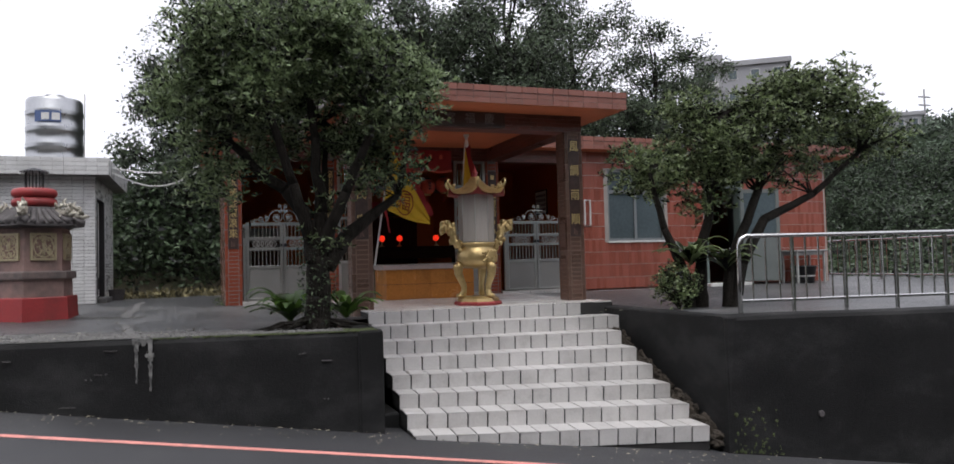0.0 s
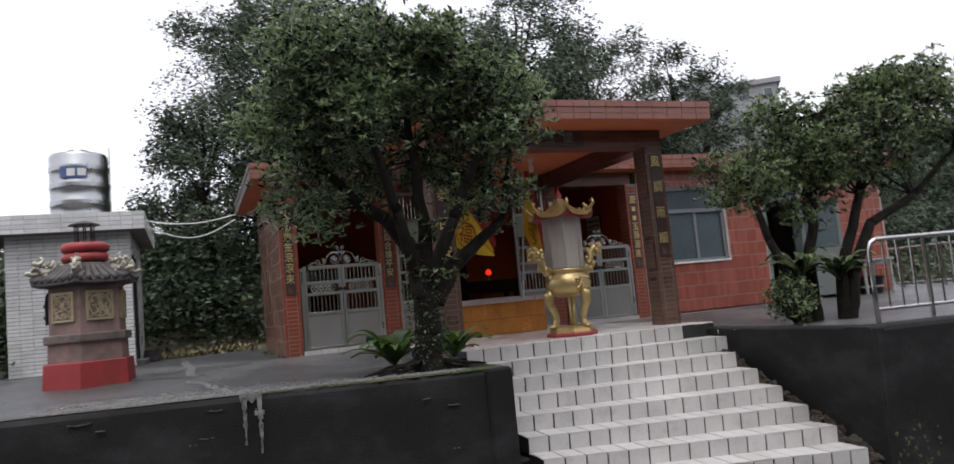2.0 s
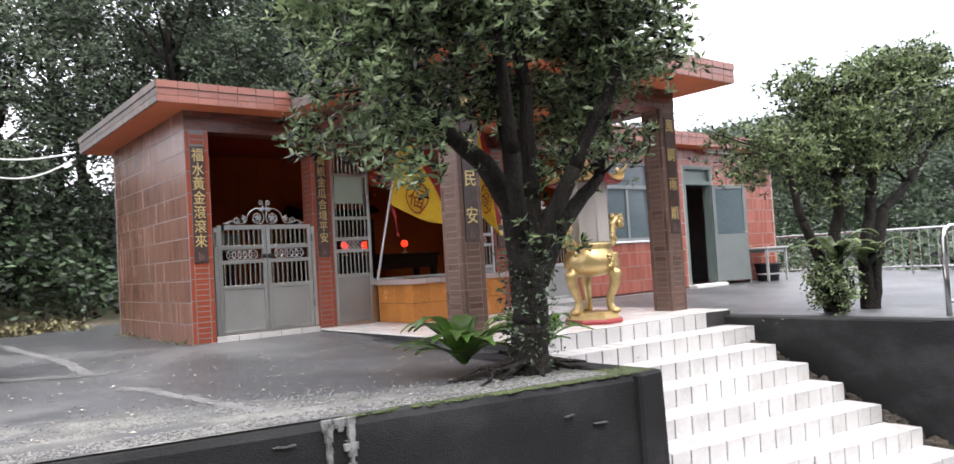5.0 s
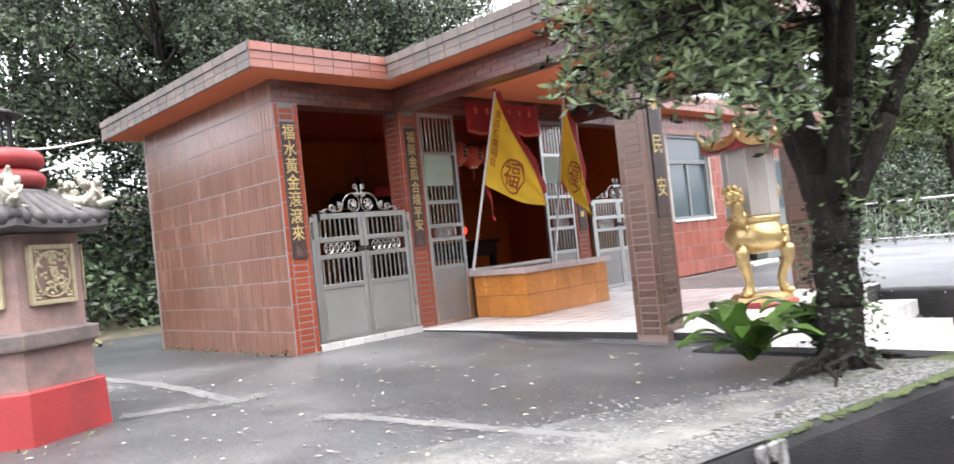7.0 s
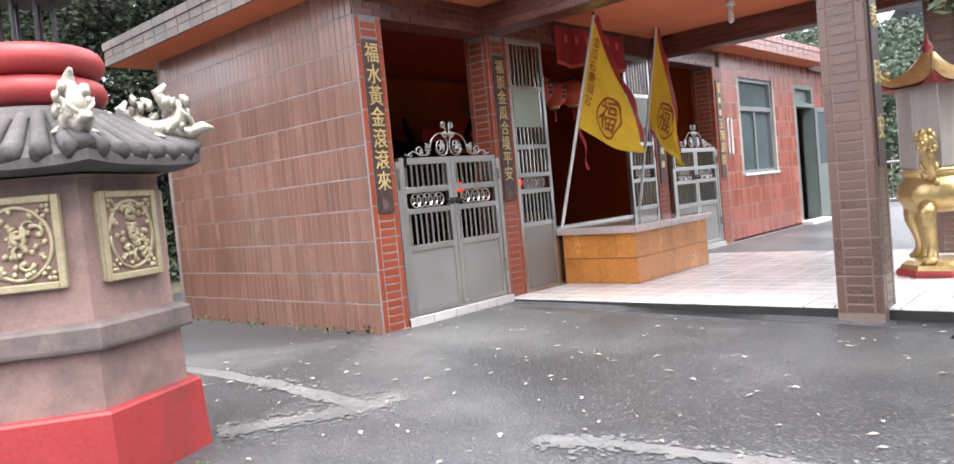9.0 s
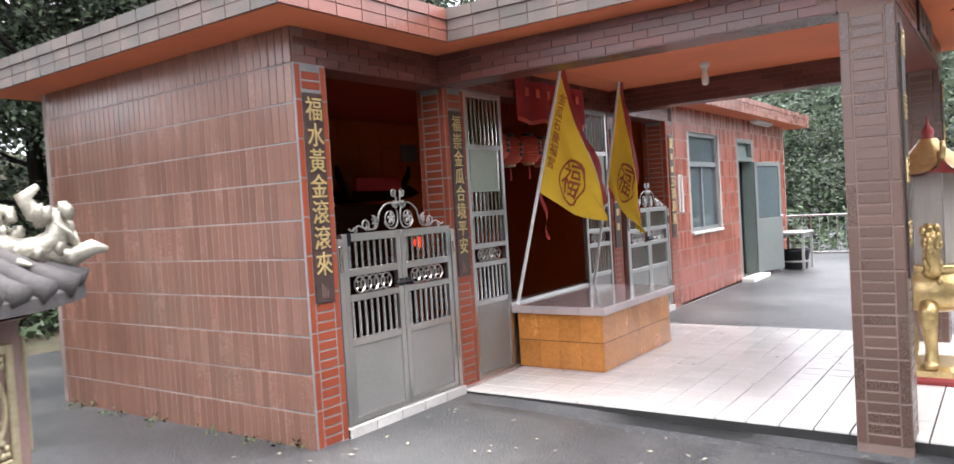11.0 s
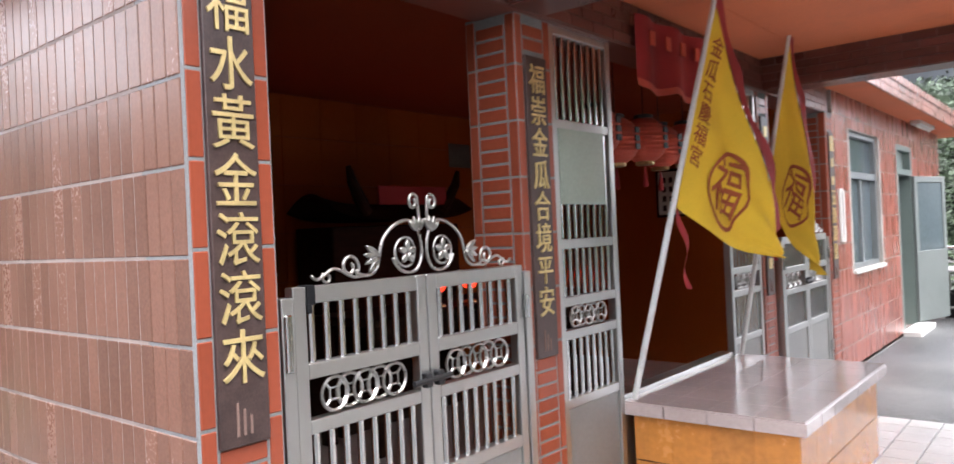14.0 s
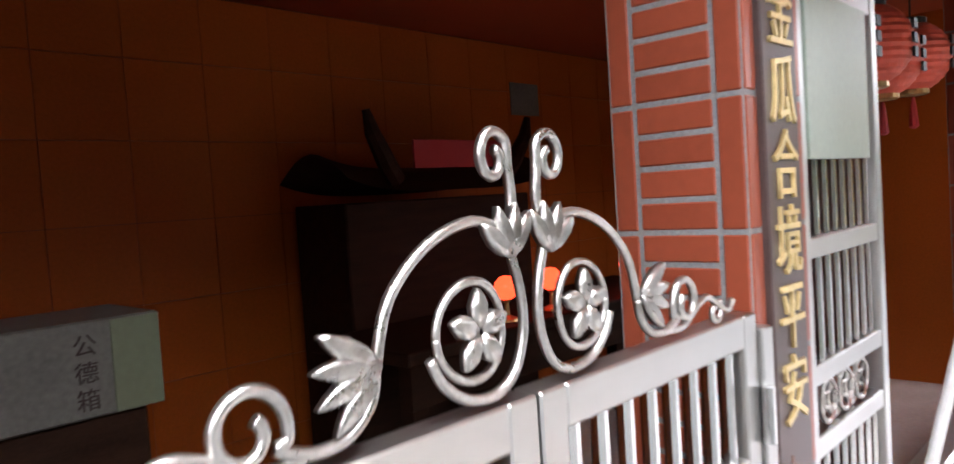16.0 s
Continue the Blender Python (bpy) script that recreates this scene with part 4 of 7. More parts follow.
# ---- foliage ----
def leaves_mesh(name, tips, per, spread, size, rs, droop=0.2, flat=0.5, whorl=1, slim=0.24):
    """Folded leaves, each of two small triangles, in tufts round the tips; whorl: leaves that share a twig end."""
    g = np.random.default_rng(rs)
    tips = np.asarray(tips, float)
    ends = per // whorl
    c = np.repeat(tips, ends, 0)
    c = c + g.normal(0, spread, c.shape)
    c = np.repeat(c, whorl, 0)
    n = len(c)
    out_ = g.normal(0, 1, (n, 3))
    out_[:, 2] = out_[:, 2] * flat - droop
    out_ /= np.linalg.norm(out_, axis=1, keepdims=True)
    side = np.cross(out_, g.normal(0, 1, (n, 3)))
    side /= np.linalg.norm(side, axis=1, keepdims=True)
    nor = np.cross(out_, side)
    s = size * g.uniform(0.6, 1.35, (n, 1))
    w = s * slim
    base = c
    mid = c + out_ * s * 0.5
    tip = c + out_ * s
    fold = nor * w * 0.35
    v = np.stack([base, mid + side * w + fold, tip, mid - side * w + fold], 1).reshape(-1, 3)
    me = bpy.data.meshes.new(name)
    i = np.arange(n) * 4
    f = np.stack([i, i + 1, i + 2, i, i + 2, i + 3], 1).reshape(-1)
    me.vertices.add(len(v))
    me.vertices.foreach_set("co", v.ravel())
    me.loops.add(len(f))
    me.loops.foreach_set("vertex_index", f.astype(np.int32))
    me.polygons.add(2 * n)
    me.polygons.foreach_set("loop_start", np.arange(0, 6 * n, 3, dtype=np.int32))
    me.polygons.foreach_set("loop_total", np.full(2 * n, 3, dtype=np.int32))
    me.update()
    me.validate()
    return me


def crown_tips(blobs, n, rs, hollow=0.45):
    """Twig tips in lumpy ellipsoids (centre, radii), denser towards their skin, with gaps."""
    g = np.random.default_rng(rs)
    vol = np.array([r[0] * r[1] * r[2] for _, r in blobs])
    pick = g.choice(len(blobs), n * 2, p=vol / vol.sum())
    d = g.normal(0, 1, (n * 2, 3))
    d /= np.linalg.norm(d, axis=1, keepdims=True)
    rad = hollow + (1 - hollow) * g.random(n * 2) ** 0.6
    keep, res = 0, []
    for k, dd, rr in zip(pick, d, rad):
        c, r = blobs[k]
        lump = 1 + 0.28 * noise.noise(Vector(dd * 2.2) + Vector(c) * 3)
        p = Vector(c) + Vector((dd[0] * r[0], dd[1] * r[1], dd[2] * r[2])) * rr * lump
        if noise.noise(p * (1.3 / max(r) * 1.6) + Vector((7, 1, 3))) < -0.16:
            continue
        res.append(tuple(p))
        if len(res) >= n:
            break
    return res


def clumps(blobs, rs, lump):
    """Breaks each large ellipsoid into a core and many small uneven sprays round its skin."""
    g = random.Random(rs + 5)
    res = []
    for c, r in blobs:
        mean = (r[0] + r[1] + r[2]) / 3
        n = int(7 + 11 * mean * lump)
        res.append((c, tuple(0.52 * v for v in r)))
        for i in range(n):
            d = Vector((g.gauss(0, 1), g.gauss(0, 1), g.gauss(0.15, 0.9))).normalized()
            q = g.uniform(0.62, 0.98)
            s = mean * g.uniform(0.2, 0.4)
            res.append(((c[0] + d.x * r[0] * q, c[1] + d.y * r[1] * q, c[2] + d.z * r[2] * q), (s * g.uniform(0.9, 1.5), s * g.uniform(0.9, 1.5), s * g.uniform(0.55, 0.95))))
    return res


def limb(m, a, b, r0, r1, rs, bend=0.12, seg=7, n=7):
    a, b = Vector(a), Vector(b)
    L = (b - a).length
    pts, rad = [], []
    for i in range(n + 1):
        t = i / n
        p = a.lerp(b, t)
        p += Vector((noise.noise(Vector((t * 2.5, rs, 0))), noise.noise(Vector((t * 2.5, rs, 5))), 0.5 * noise.noise(Vector((t * 2.5, rs, 9))))) * L * bend * math.sin(math.pi * min(1, t * 1.1 + 0.05))
        pts.append(p)
        rad.append(r0 + (r1 - r0) * t)
    m.tube(pts, rad, seg)
    return pts


def tree(name, label, trunks, blobs, n, per, spread, size, lm, rs, twigs=60, group="", twig_r=0.012, lump=1.0, whorl=1, slim=0.24, droop=0.2):
    """trunks: rows of (points, first radius, last radius)."""
    base = trunks[0][0][0]
    t = thing(name, label, "tree", base, group)
    m = M()
    ends = []
    for k, (pts, r0, r1) in enumerate(trunks):
        prev = Vector(pts[0])
        nseg = len(pts) - 1
        for i in range(nseg):
            ra, rb = r0 + (r1 - r0) * i / nseg, r0 + (r1 - r0) * (i + 1) / nseg
            limb(m, pts[i], pts[i + 1], ra, rb, rs + k * 3 + i, 0.06)
        ends += [Vector(p) for p in pts[1:]]
    tips = crown_tips(clumps(blobs, rs, lump), n, rs, 0.25)
    g = random.Random(rs)
    for i in range(twigs):
        tip = Vector(g.choice(tips))
        e = min(ends, key=lambda q: (q - tip).length + 0.3 * max(0, q.z - tip.z))
        limb(m, e, e.lerp(tip, 0.95), twig_r * g.uniform(0.8, 2.0), twig_r * 0.3, rs + i, 0.15, 5, 5)
    part("trunk", m, BARK, t, smooth=True)
    part("crown", leaves_mesh("crown", tips, per, spread, size, rs, droop, 0.6, whorl, slim), lm, t)
    return t


tree_1 = tree("tree", "dark evergreen tree with small glossy leaves at the yard edge",
     [([(0.82, -4.84, -0.15), (0.83, -4.85, 0.3), (0.84, -4.86, 0.72)], 0.15, 0.125),
      ([(0.80, -4.86, 0.66), (0.74, -4.86, 1.12), (0.5, -4.86, 1.45), (0.26, -4.85, 1.6), (-0.1, -4.8, 2.0), (-0.35, -4.75, 2.6)], 0.11, 0.02),
      ([(0.84, -4.86, 0.66), (0.86, -4.92, 1.2), (0.8, -5.0, 2.0), (0.7, -4.95, 3.1)], 0.10, 0.02),
      ([(0.92, -4.86, 0.6), (1.15, -4.84, 0.95), (1.45, -4.82, 1.18), (1.75, -4.8, 1.4), (1.9, -4.85, 2.1)], 0.10, 0.025),
      ([(0.86, -4.82, 0.75), (0.95, -4.6, 1.4), (1.0, -4.4, 2.3)], 0.07, 0.02),
      ([(0.85, -4.9, 0.8), (1.1, -5.15, 1.4), (1.4, -5.4, 2.2), (1.5, -5.45, 2.8)], 0.075, 0.02),
      ([(0.78, -4.88, 0.8), (0.55, -5.1, 1.5), (0.3, -5.3, 2.2), (0.2, -5.3, 2.9)], 0.07, 0.02)],
     [((0.55, -4.95, 2.6), (1.2, 0.95, 0.95)), ((-0.3, -4.9, 2.4), (0.62, 0.6, 0.62)), ((0.15, -4.9, 2.85), (0.6, 0.6, 0.4)), ((1.45, -4.85, 2.5), (0.68, 0.75, 0.9)), ((0.8, -4.9, 3.05), (0.75, 0.75, 0.4)), ((1.4, -4.9, 2.9), (0.55, 0.6, 0.4)),
      ((1.5, -4.85, 1.6), (0.5, 0.45, 0.36)), ((-0.25, -5.0, 1.7), (0.45, 0.4, 0.35)), ((0.88, -4.95, 1.2), (0.26, 0.26, 0.36)), ((1.85, -4.85, 2.5), (0.42, 0.6, 0.5)), ((1.85, -4.85, 1.95), (0.42, 0.42, 0.36)), ((1.6, -5.45, 2.5), (0.5, 0.5, 0.55)), ((0.95, -5.0, 0.85), (0.3, 0.24, 0.2)), ((-0.35, -4.25, 1.95), (0.42, 0.5, 0.4)), ((0.25, -4.2, 2.3), (0.6, 0.5, 0.5))],
     2500, 36, 0.075, 0.07, LEAF1, 11, 170, whorl=9, slim=0.15, droop=-0.35)
tree("tree", "spreading evergreen tree with several leaning trunks by the railing",
     [([(5.8, -4.62, -0.15), (5.72, -4.6, 0.4), (5.5, -4.5, 1.0), (5.35, -4.4, 1.8)], 0.09, 0.03),
      ([(5.9, -4.66, -0.15), (5.98, -4.62, 0.6), (6.2, -4.6, 1.5), (6.5, -4.6, 2.6)], 0.1, 0.03),
      ([(6.25, -4.88, -0.15), (6.45, -4.85, 0.5), (6.9, -4.8, 1.1), (7.8, -4.75, 1.45), (8.7, -4.8, 2.1)], 0.1, 0.03),
      ([(6.2, -4.85, -0.15), (6.3, -4.8, 0.5), (6.9, -4.7, 1.5), (7.6, -4.6, 2.6), (7.9, -4.6, 3.0)], 0.09, 0.025)],
     [((5.85, -4.45, 1.95), (0.75, 0.9, 0.55)), ((6.6, -4.5, 2.2), (0.95, 1.05, 0.65)), ((7.5, -4.6, 2.45), (1.0, 1.0, 0.72)), ((8.25, -4.7, 2.8), (0.75, 0.8, 0.5)), ((8.9, -4.75, 2.3), (0.55, 0.7, 0.42)), ((5.3, -4.3, 1.8), (0.42, 0.5, 0.32)), ((6.1, -4.5, 1.35), (0.42, 0.45, 0.28)), ((5.7, -3.8, 1.85), (0.6, 0.55, 0.42)), ((7.9, -4.6, 1.95), (0.55, 0.55, 0.35))],
     1700, 36, 0.075, 0.07, LEAF2, 23, 150, whorl=9, slim=0.16, droop=-0.35)


def fern(name, label, at, n, length, rs, lm=FERN, width=0.055, group=""):
    """A rosette of arching strap fronds with wavy edges."""
    t = thing(name, label, "fern", at, group)
    g = random.Random(rs)
    m = M()
    for i in range(n):
        a = i * 2.4 + g.uniform(-0.3, 0.3)
        L = length * g.uniform(0.65, 1.15)
        up = g.uniform(0.8, 1.9)
        k = 8
        o = len(m.v)
        for j in range(k + 1):
            s = j / k
            r = L * s * 0.85
            z = up * L * s * (1.0 - 0.72 * s)
            w = width * math.sin(math.pi * min(0.98, 0.08 + 0.9 * s)) ** 0.7 * (1 + 0.25 * math.sin(j * 2.2 + i))
            d = Vector((math.cos(a), math.sin(a), 0))
            q = Vector((-math.sin(a), math.cos(a), 0))
            p = Vector(at) + d * r + Vector((0, 0, z))
            m.v += [tuple(p - q * w + Vector((0, 0, 0.012))), tuple(p), tuple(p + q * w + Vector((0, 0, 0.012)))]
        for j in range(k):
            b = o + 3 * j
            m.f += [(b, b + 1, b + 4, b + 3), (b + 1, b + 2, b + 5, b + 4)]
    part("frond", m, lm, t, smooth=True)
    return t


fern("bird_nest_fern", "bright green strap-leaved fern at the tree foot", (0.58, -4.38, 0.0), 26, 0.55, 3, FERN, 0.068)
fern("bird_nest_fern", "bright green strap-leaved fern at the tree foot", (1.18, -4.55, 0.02), 22, 0.48, 5, FERN, 0.06)
fern("bird_nest_fern", "dark strap-leaved fern growing on the trunk", (5.72, -4.75, 0.5), 22, 0.6, 7, LEAF2)
fern("bird_nest_fern", "dark strap-leaved fern growing on the trunk", (6.15, -4.9, 0.42), 20, 0.55, 8, LEAF2)
sh = thing("shrub", "low green shrub at the foot of the tree", "shrub", (5.5, -4.8, -0.05))
part("foliage", leaves_mesh("foliage", crown_tips([((5.45, -4.8, 0.26), (0.3, 0.28, 0.3))], 160, 5, 0.2), 16, 0.04, 0.05, 9), LEAF2, sh)
m = M()
for i in range(14):
    a = i * 0.45
    limb(m, (5.47, -4.8, -0.06), (5.45 + 0.26 * math.cos(a), -4.8 + 0.24 * math.sin(a), 0.4), 0.01, 0.004, i, 0.1, 5, 4)
part("stem", m, BARK, sh)
m = M()
for i in range(26):
    a = i * 0.9
    r = 0.2 + 0.5 * random.random()
    limb(m, (0.82, -4.84, 0.06), (0.82 + r * math.cos(a), -4.84 + r * 0.55 * math.sin(a), -0.05), 0.03, 0.008, i, 0.25, 5, 5)
part("root", m, BARK, tree_1)
# hanging aerial roots and ivy on the trunk
part("ivy", leaves_mesh("ivy", [(0.83 + 0.17 * math.cos(i * 1.7), -4.85 + 0.17 * math.sin(i * 1.7), 0.02 + 0.01 * i) for i in range(85)], 9, 0.03, 0.04, 41), LEAFUNDER, tree_1, kind="stuff")


# background trees: three kinds, built once and copied
def forest_tree(rs, h, at):
    g = random.Random(rs)
    x, y, z = at
    trunks = [([(x, y, z - 0.4), (x + 0.1, y, z + h * 0.3), (x - 0.1, y, z + h * 0.6), (x, y, z + h * 0.92)], 0.16, 0.03)]
    blobs = []
    for i in range(14):
        a = i * 2.4
        hh = h * (0.34 + 0.62 * i / 13)
        r = h * (0.26 if i < 9 else 0.16) * g.uniform(0.7, 1.1)
        e = (x + r * math.cos(a), y + r * math.sin(a), z + hh)
        trunks.append(([(x, y, z + hh * 0.72), ((x + e[0]) / 2, (y + e[1]) / 2, z + hh * 0.88), e], 0.05, 0.015))
        s = h * g.uniform(0.075, 0.125)
        blobs.append((e, (s * 1.25, s * 1.25, s * 0.72)))
    return tree("forest_tree", "tall dark broadleaf tree on the wooded slope", trunks, blobs, 740, 24, 0.13, 0.115, LEAFBG, rs, 40, "wooded slope behind the temple", 0.02)


def z_hill(x, y):
    r = smooth(5.5, 24, y + 0.35 * max(0, -x - 4) + 0.15 * max(0, x - 8)) * 4.2
    r *= 0.3 + 0.7 * smooth(-11, -2.5, x)
    r -= (r + 4) * smooth(15, 26, x)
    return r + 0.25 * noise.noise(Vector((x * 0.4, y * 0.4, 0)))


def hill_fn(u, v):
    x = -45 + 110 * u
    y = 5.3 + 40 * v * v
    return (x, y, z_hill(x, y) - 0.12 + (0.2 * v))


tagged(part("hillside", sheet(hill_fn, 70, 30), SLOPE, smooth=True), "slope with leaf litter and dry grass behind the temple", "hillside", kind="structure")
protos = [forest_tree(101, 6.2, (-0.75, 9.3, 0.5)), forest_tree(117, 9.0, (2.6, 8.6, 0.5)), forest_tree(131, 7.6, (8.6, 7.6, 0.4))]
places = [(1, 0.6, 11.5, 0.95), (2, 4.2, 12.0, 1.2), (1, 5.9, 8.4, 0.9), (0, 6.9, 11.5, 1.15), (2, 10.8, 9.5, 0.85), (2, 13.0, 7.6, 0.72), (0, 11.8, 12.5, 0.95), (1, 2.0, 15.0, 1.1), (2, 3.6, 7.2, 0.8),
          (1, 9.6, 10.6, 1.1), (1, 12.0, 10.4, 0.95), (0, 7.4, 10.0, 1.2), (0, 13.4, 8.8, 0.85), (1, 4.4, 9.6, 0.9), (2, 7.5, 9.0, 0.9), (0, 3.2, 10.4, 1.05), (2, 14.5, 9.0, 0.96), (2, 16.1, 9.6, 0.87)]
for k, x, y, s in places:
    o = protos[k]
    base = o.matrix_basis.translation
    zz = z_hill(x, y) if y > 5.3 else (-0.6 if x > 17 else 0.3)
    copy_thing(o, Matrix.Translation((x, y, zz)) @ pose(0, 0, 0, 0, 0, x * 47 + y * 31) @ Matrix.Diagonal((s, s, s, 1)))

# undergrowth along the slope
tips = []
g = random.Random(8)
for i in range(3600):
    x, y = g.uniform(-16, 15), 6.4 + 5.5 * g.random() ** 1.4
    if -4.6 < x < -1.2 and y < 6.6:
        continue
    h = 0.3 + 2.2 * max(0, noise.noise(Vector((x * 0.5, y * 0.5, 2))) + 0.35)
    tips.append((x, y + 0.9, z_hill(x, y + 0.9) + h * g.random() ** 0.7))
for i in range(2600):
    x, y = g.uniform(-15, 0.5), g.uniform(8.5, 14)
    tips.append((x, y, z_hill(x, y) + 3.6 * g.random() ** 0.8 * (0.65 + 0.5 * noise.noise(Vector((x * 0.5, y * 0.5, 11))))))
for i in range(1500):
    x, y = g.uniform(-13, -4.9), g.uniform(2.5, 7)
    tips.append((x, y, 0.1 + 1.7 * g.random()))
for i in range(1500):
    x, y = g.uniform(15.5, 20), g.uniform(-9, 6)
    tips.append((x, y, -0.7 + 2.4 * g.random() ** 1.3 * (0.5 + 0.5 * noise.noise(Vector((x, y, 4))))))
for i in range(1500):
    x, y = g.uniform(-3.2, 14), g.uniform(11.5, 20)
    tips.append((x, y, z_hill(x, y) + 3.2 * g.random() * (0.6 + 0.4 * noise.noise(Vector((x * 0.4, y * 0.4, 6))))))
tagged(part("undergrowth", leaves_mesh("undergrowth", tips, 14, 0.24, 0.17, 77), LEAFUNDER), "dense undergrowth of dark leafy shrubs", "shrubs", kind="stuff")
# short dry grass at the hill foot
tips = [(g.uniform(-9, 0), 5.4 + 1.6 * g.random(), 0.02) for i in range(900)]
tips = [(x, y, z_hill(x, y) - 0.08) for x, y, z in tips]
tagged(part("dry_grass", leaves_mesh("dry_grass", tips, 8, 0.07, 0.12, 79, -0.8, 0.6), mat("dry_grass", (0.16, 0.14, 0.07), 0.8, 0.4, 2, 20, 0, island=0.6)), "short dry grass at the foot of the slope", "grass", kind="stuff")


# far wooded hill beyond the valley, and the haze-coloured mountain behind it
def far_fn(u, v):
    x = 24 + 150 * u
    y = -45 + 150 * v
    z = -9 + 25 * smooth(30, 108, x + 0.3 * y) + 4 * noise.noise(Vector((x * 0.04, y * 0.04, 0))) + 2.6 * abs(noise.noise(Vector((x * 0.22, y * 0.22, 3))))
    return (x, y, z)


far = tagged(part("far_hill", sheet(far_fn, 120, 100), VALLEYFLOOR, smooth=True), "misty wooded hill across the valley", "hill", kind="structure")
g = np.random.default_rng(5)
tips, near_tips = [], []
for i in range(30000):
    u, v = 0.75 * g.random() ** 1.5, g.random()
    p = far_fn(u, v)
    if p[0] > 62:
        tips.append((p[0], p[1], p[2] + 0.3))
for i in range(820):
    c = far_fn(0.3 * g.random() ** 0.8, 0.12 + 0.75 * g.random())
    rr = g.uniform(1.2, 2.6)
    for k in range(46):
        d = g.normal(0, 1, 3)
        d /= np.linalg.norm(d)
        near_tips.append((c[0] + d[0] * rr, c[1] + d[1] * rr, c[2] + 0.6 * rr + abs(d[2]) * rr * 0.9))
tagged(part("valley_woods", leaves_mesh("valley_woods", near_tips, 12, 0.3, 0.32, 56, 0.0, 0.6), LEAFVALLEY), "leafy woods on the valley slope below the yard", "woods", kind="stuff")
tagged(part("far_woods", leaves_mesh("far_woods", tips, 8, 0.5, 0.62, 55, 0.0, 0.6), FARHILL), "pale green woods on the far hill", "woods", kind="stuff")


def far_building(at, w, d, h, rows, cols, k, label):
    """k: size of the storeys against a common block of flats, whose windows are 1.3 m high."""
    b = thing("apartment_building", label, "building", at)
    tm = Matrix.Translation(at) @ pose(0, 0, 0, 0, 0, -37)
    part("wall", M().box(-w / 2, -d / 2, -18, w / 2, d / 2, h, 0, tm), FARWALL, b)
    part("roof", M().box(-w / 2 - 0.3, -d / 2 - 0.3, h, w / 2 + 0.3, d / 2 + 0.3, h + 0.7 * k, 0, tm), FARWALL, b)
    part("roof_house", M().box(-w / 2 - 0.4, -d / 2 + 0.2, h - 1.0 * k, -w / 2 + w * 0.28, d / 2 - 1, h + 2.0 * k, 0, tm), FARWALL, b)
    part("balcony", M().box(-w / 2 - 0.9, -d / 2 - 0.9, h - 3.0 * k, -w / 2 + w * 0.22, -d / 2 + 0.01, h - 2.2 * k, 0, tm), WHITEPAINT, b, "white balcony parapet")
    for r in range(rows):
        for c in range(cols):
            xa = -w / 2 + w * (c + 0.35) / cols
            za = h - (1.9 + 3.0 * r) * k
            wd = part("window", M().box(xa, -d / 2 - 0.08, za, xa + w / cols * 0.4, -d / 2 + 0.05, za + 1.3 * k, 0, tm), WHITEPAINT, b)
            part("pane", M().box(xa + 0.04, -d / 2 - 0.1, za + 0.04, xa + w / cols * 0.4 - 0.04, -d / 2 - 0.085, za + 1.3 * k - 0.04, 0, tm), WINGLASS, wd)
    return b


far_building((46.4, 42.8, 11.8), 7.4, 6, 5.5, 3, 4, 0.62, "grey concrete apartment block on the hill in mist")
far_building((80, 55.5, 11.8), 4.6, 5, 5.0, 1, 3, 0.6, "low pale house on the far wooded hill")
ms = thing("mast", "thin grey mast with cross arms on the far hill", "mast", (81.5, 52.6, 8))
part("pole", M().tube([(81.5, 52.6, 4), (81.5, 52.6, 20.0)], [0.16, 0.1], 8), FARWALL, ms)
for z in (18.4, 19.4):
    part("cross_arm", M().box(80.6, 52.5, z - 0.4, 82.4, 52.7, z - 0.25), FARWALL, ms)


# mountain behind the valley; the cloud's haze is painted into its pale colour
def mountain_fn(u, v):
    x = 190 + 260 * u
    y = 60 + 330 * v - 190 * u
    return (x, y, -25 + 140 * math.sin(math.pi * min(1, u * 1.1)) ** 0.5 * (0.75 + 0.25 * noise.noise(Vector((x * 0.01, y * 0.01, 0)))) * smooth(1.0, 0.45, v))


tagged(part("mountain", sheet(mountain_fn, 40, 40), HAZE, smooth=True), "mountain with the haze of low cloud painted in as pale blue-grey", "mountain", kind="structure")


# unseen wooded bank added across the road, to shade the temple front from the low sky
def bank_fn(u, v):
    x = -60 + 120 * u
    y = -17.5 - 0.2 * x - 26 * v
    return (x, y, z_road(max(-12, min(16, x))) - 0.3 + 13 * smooth(0, 0.75, v) + 0.8 * noise.noise(Vector((x * 0.3, y * 0.3, 2))))


tagged(part("bank", sheet(bank_fn, 60, 16), SLOPE, smooth=True), "unseen wooded bank across the road, added to block the low sky", "bank", kind="structure")
g = np.random.default_rng(15)
tips = [bank_fn(g.random(), g.random() * 0.8) for i in range(7000)]
tagged(part("bank_woods", leaves_mesh("bank_woods", [(p[0], p[1], p[2] + 0.5) for p in tips], 8, 0.5, 0.6, 57, 0.0, 0.6), LEAFVALLEY), "woods on the unseen bank added across the road", "woods", kind="stuff")



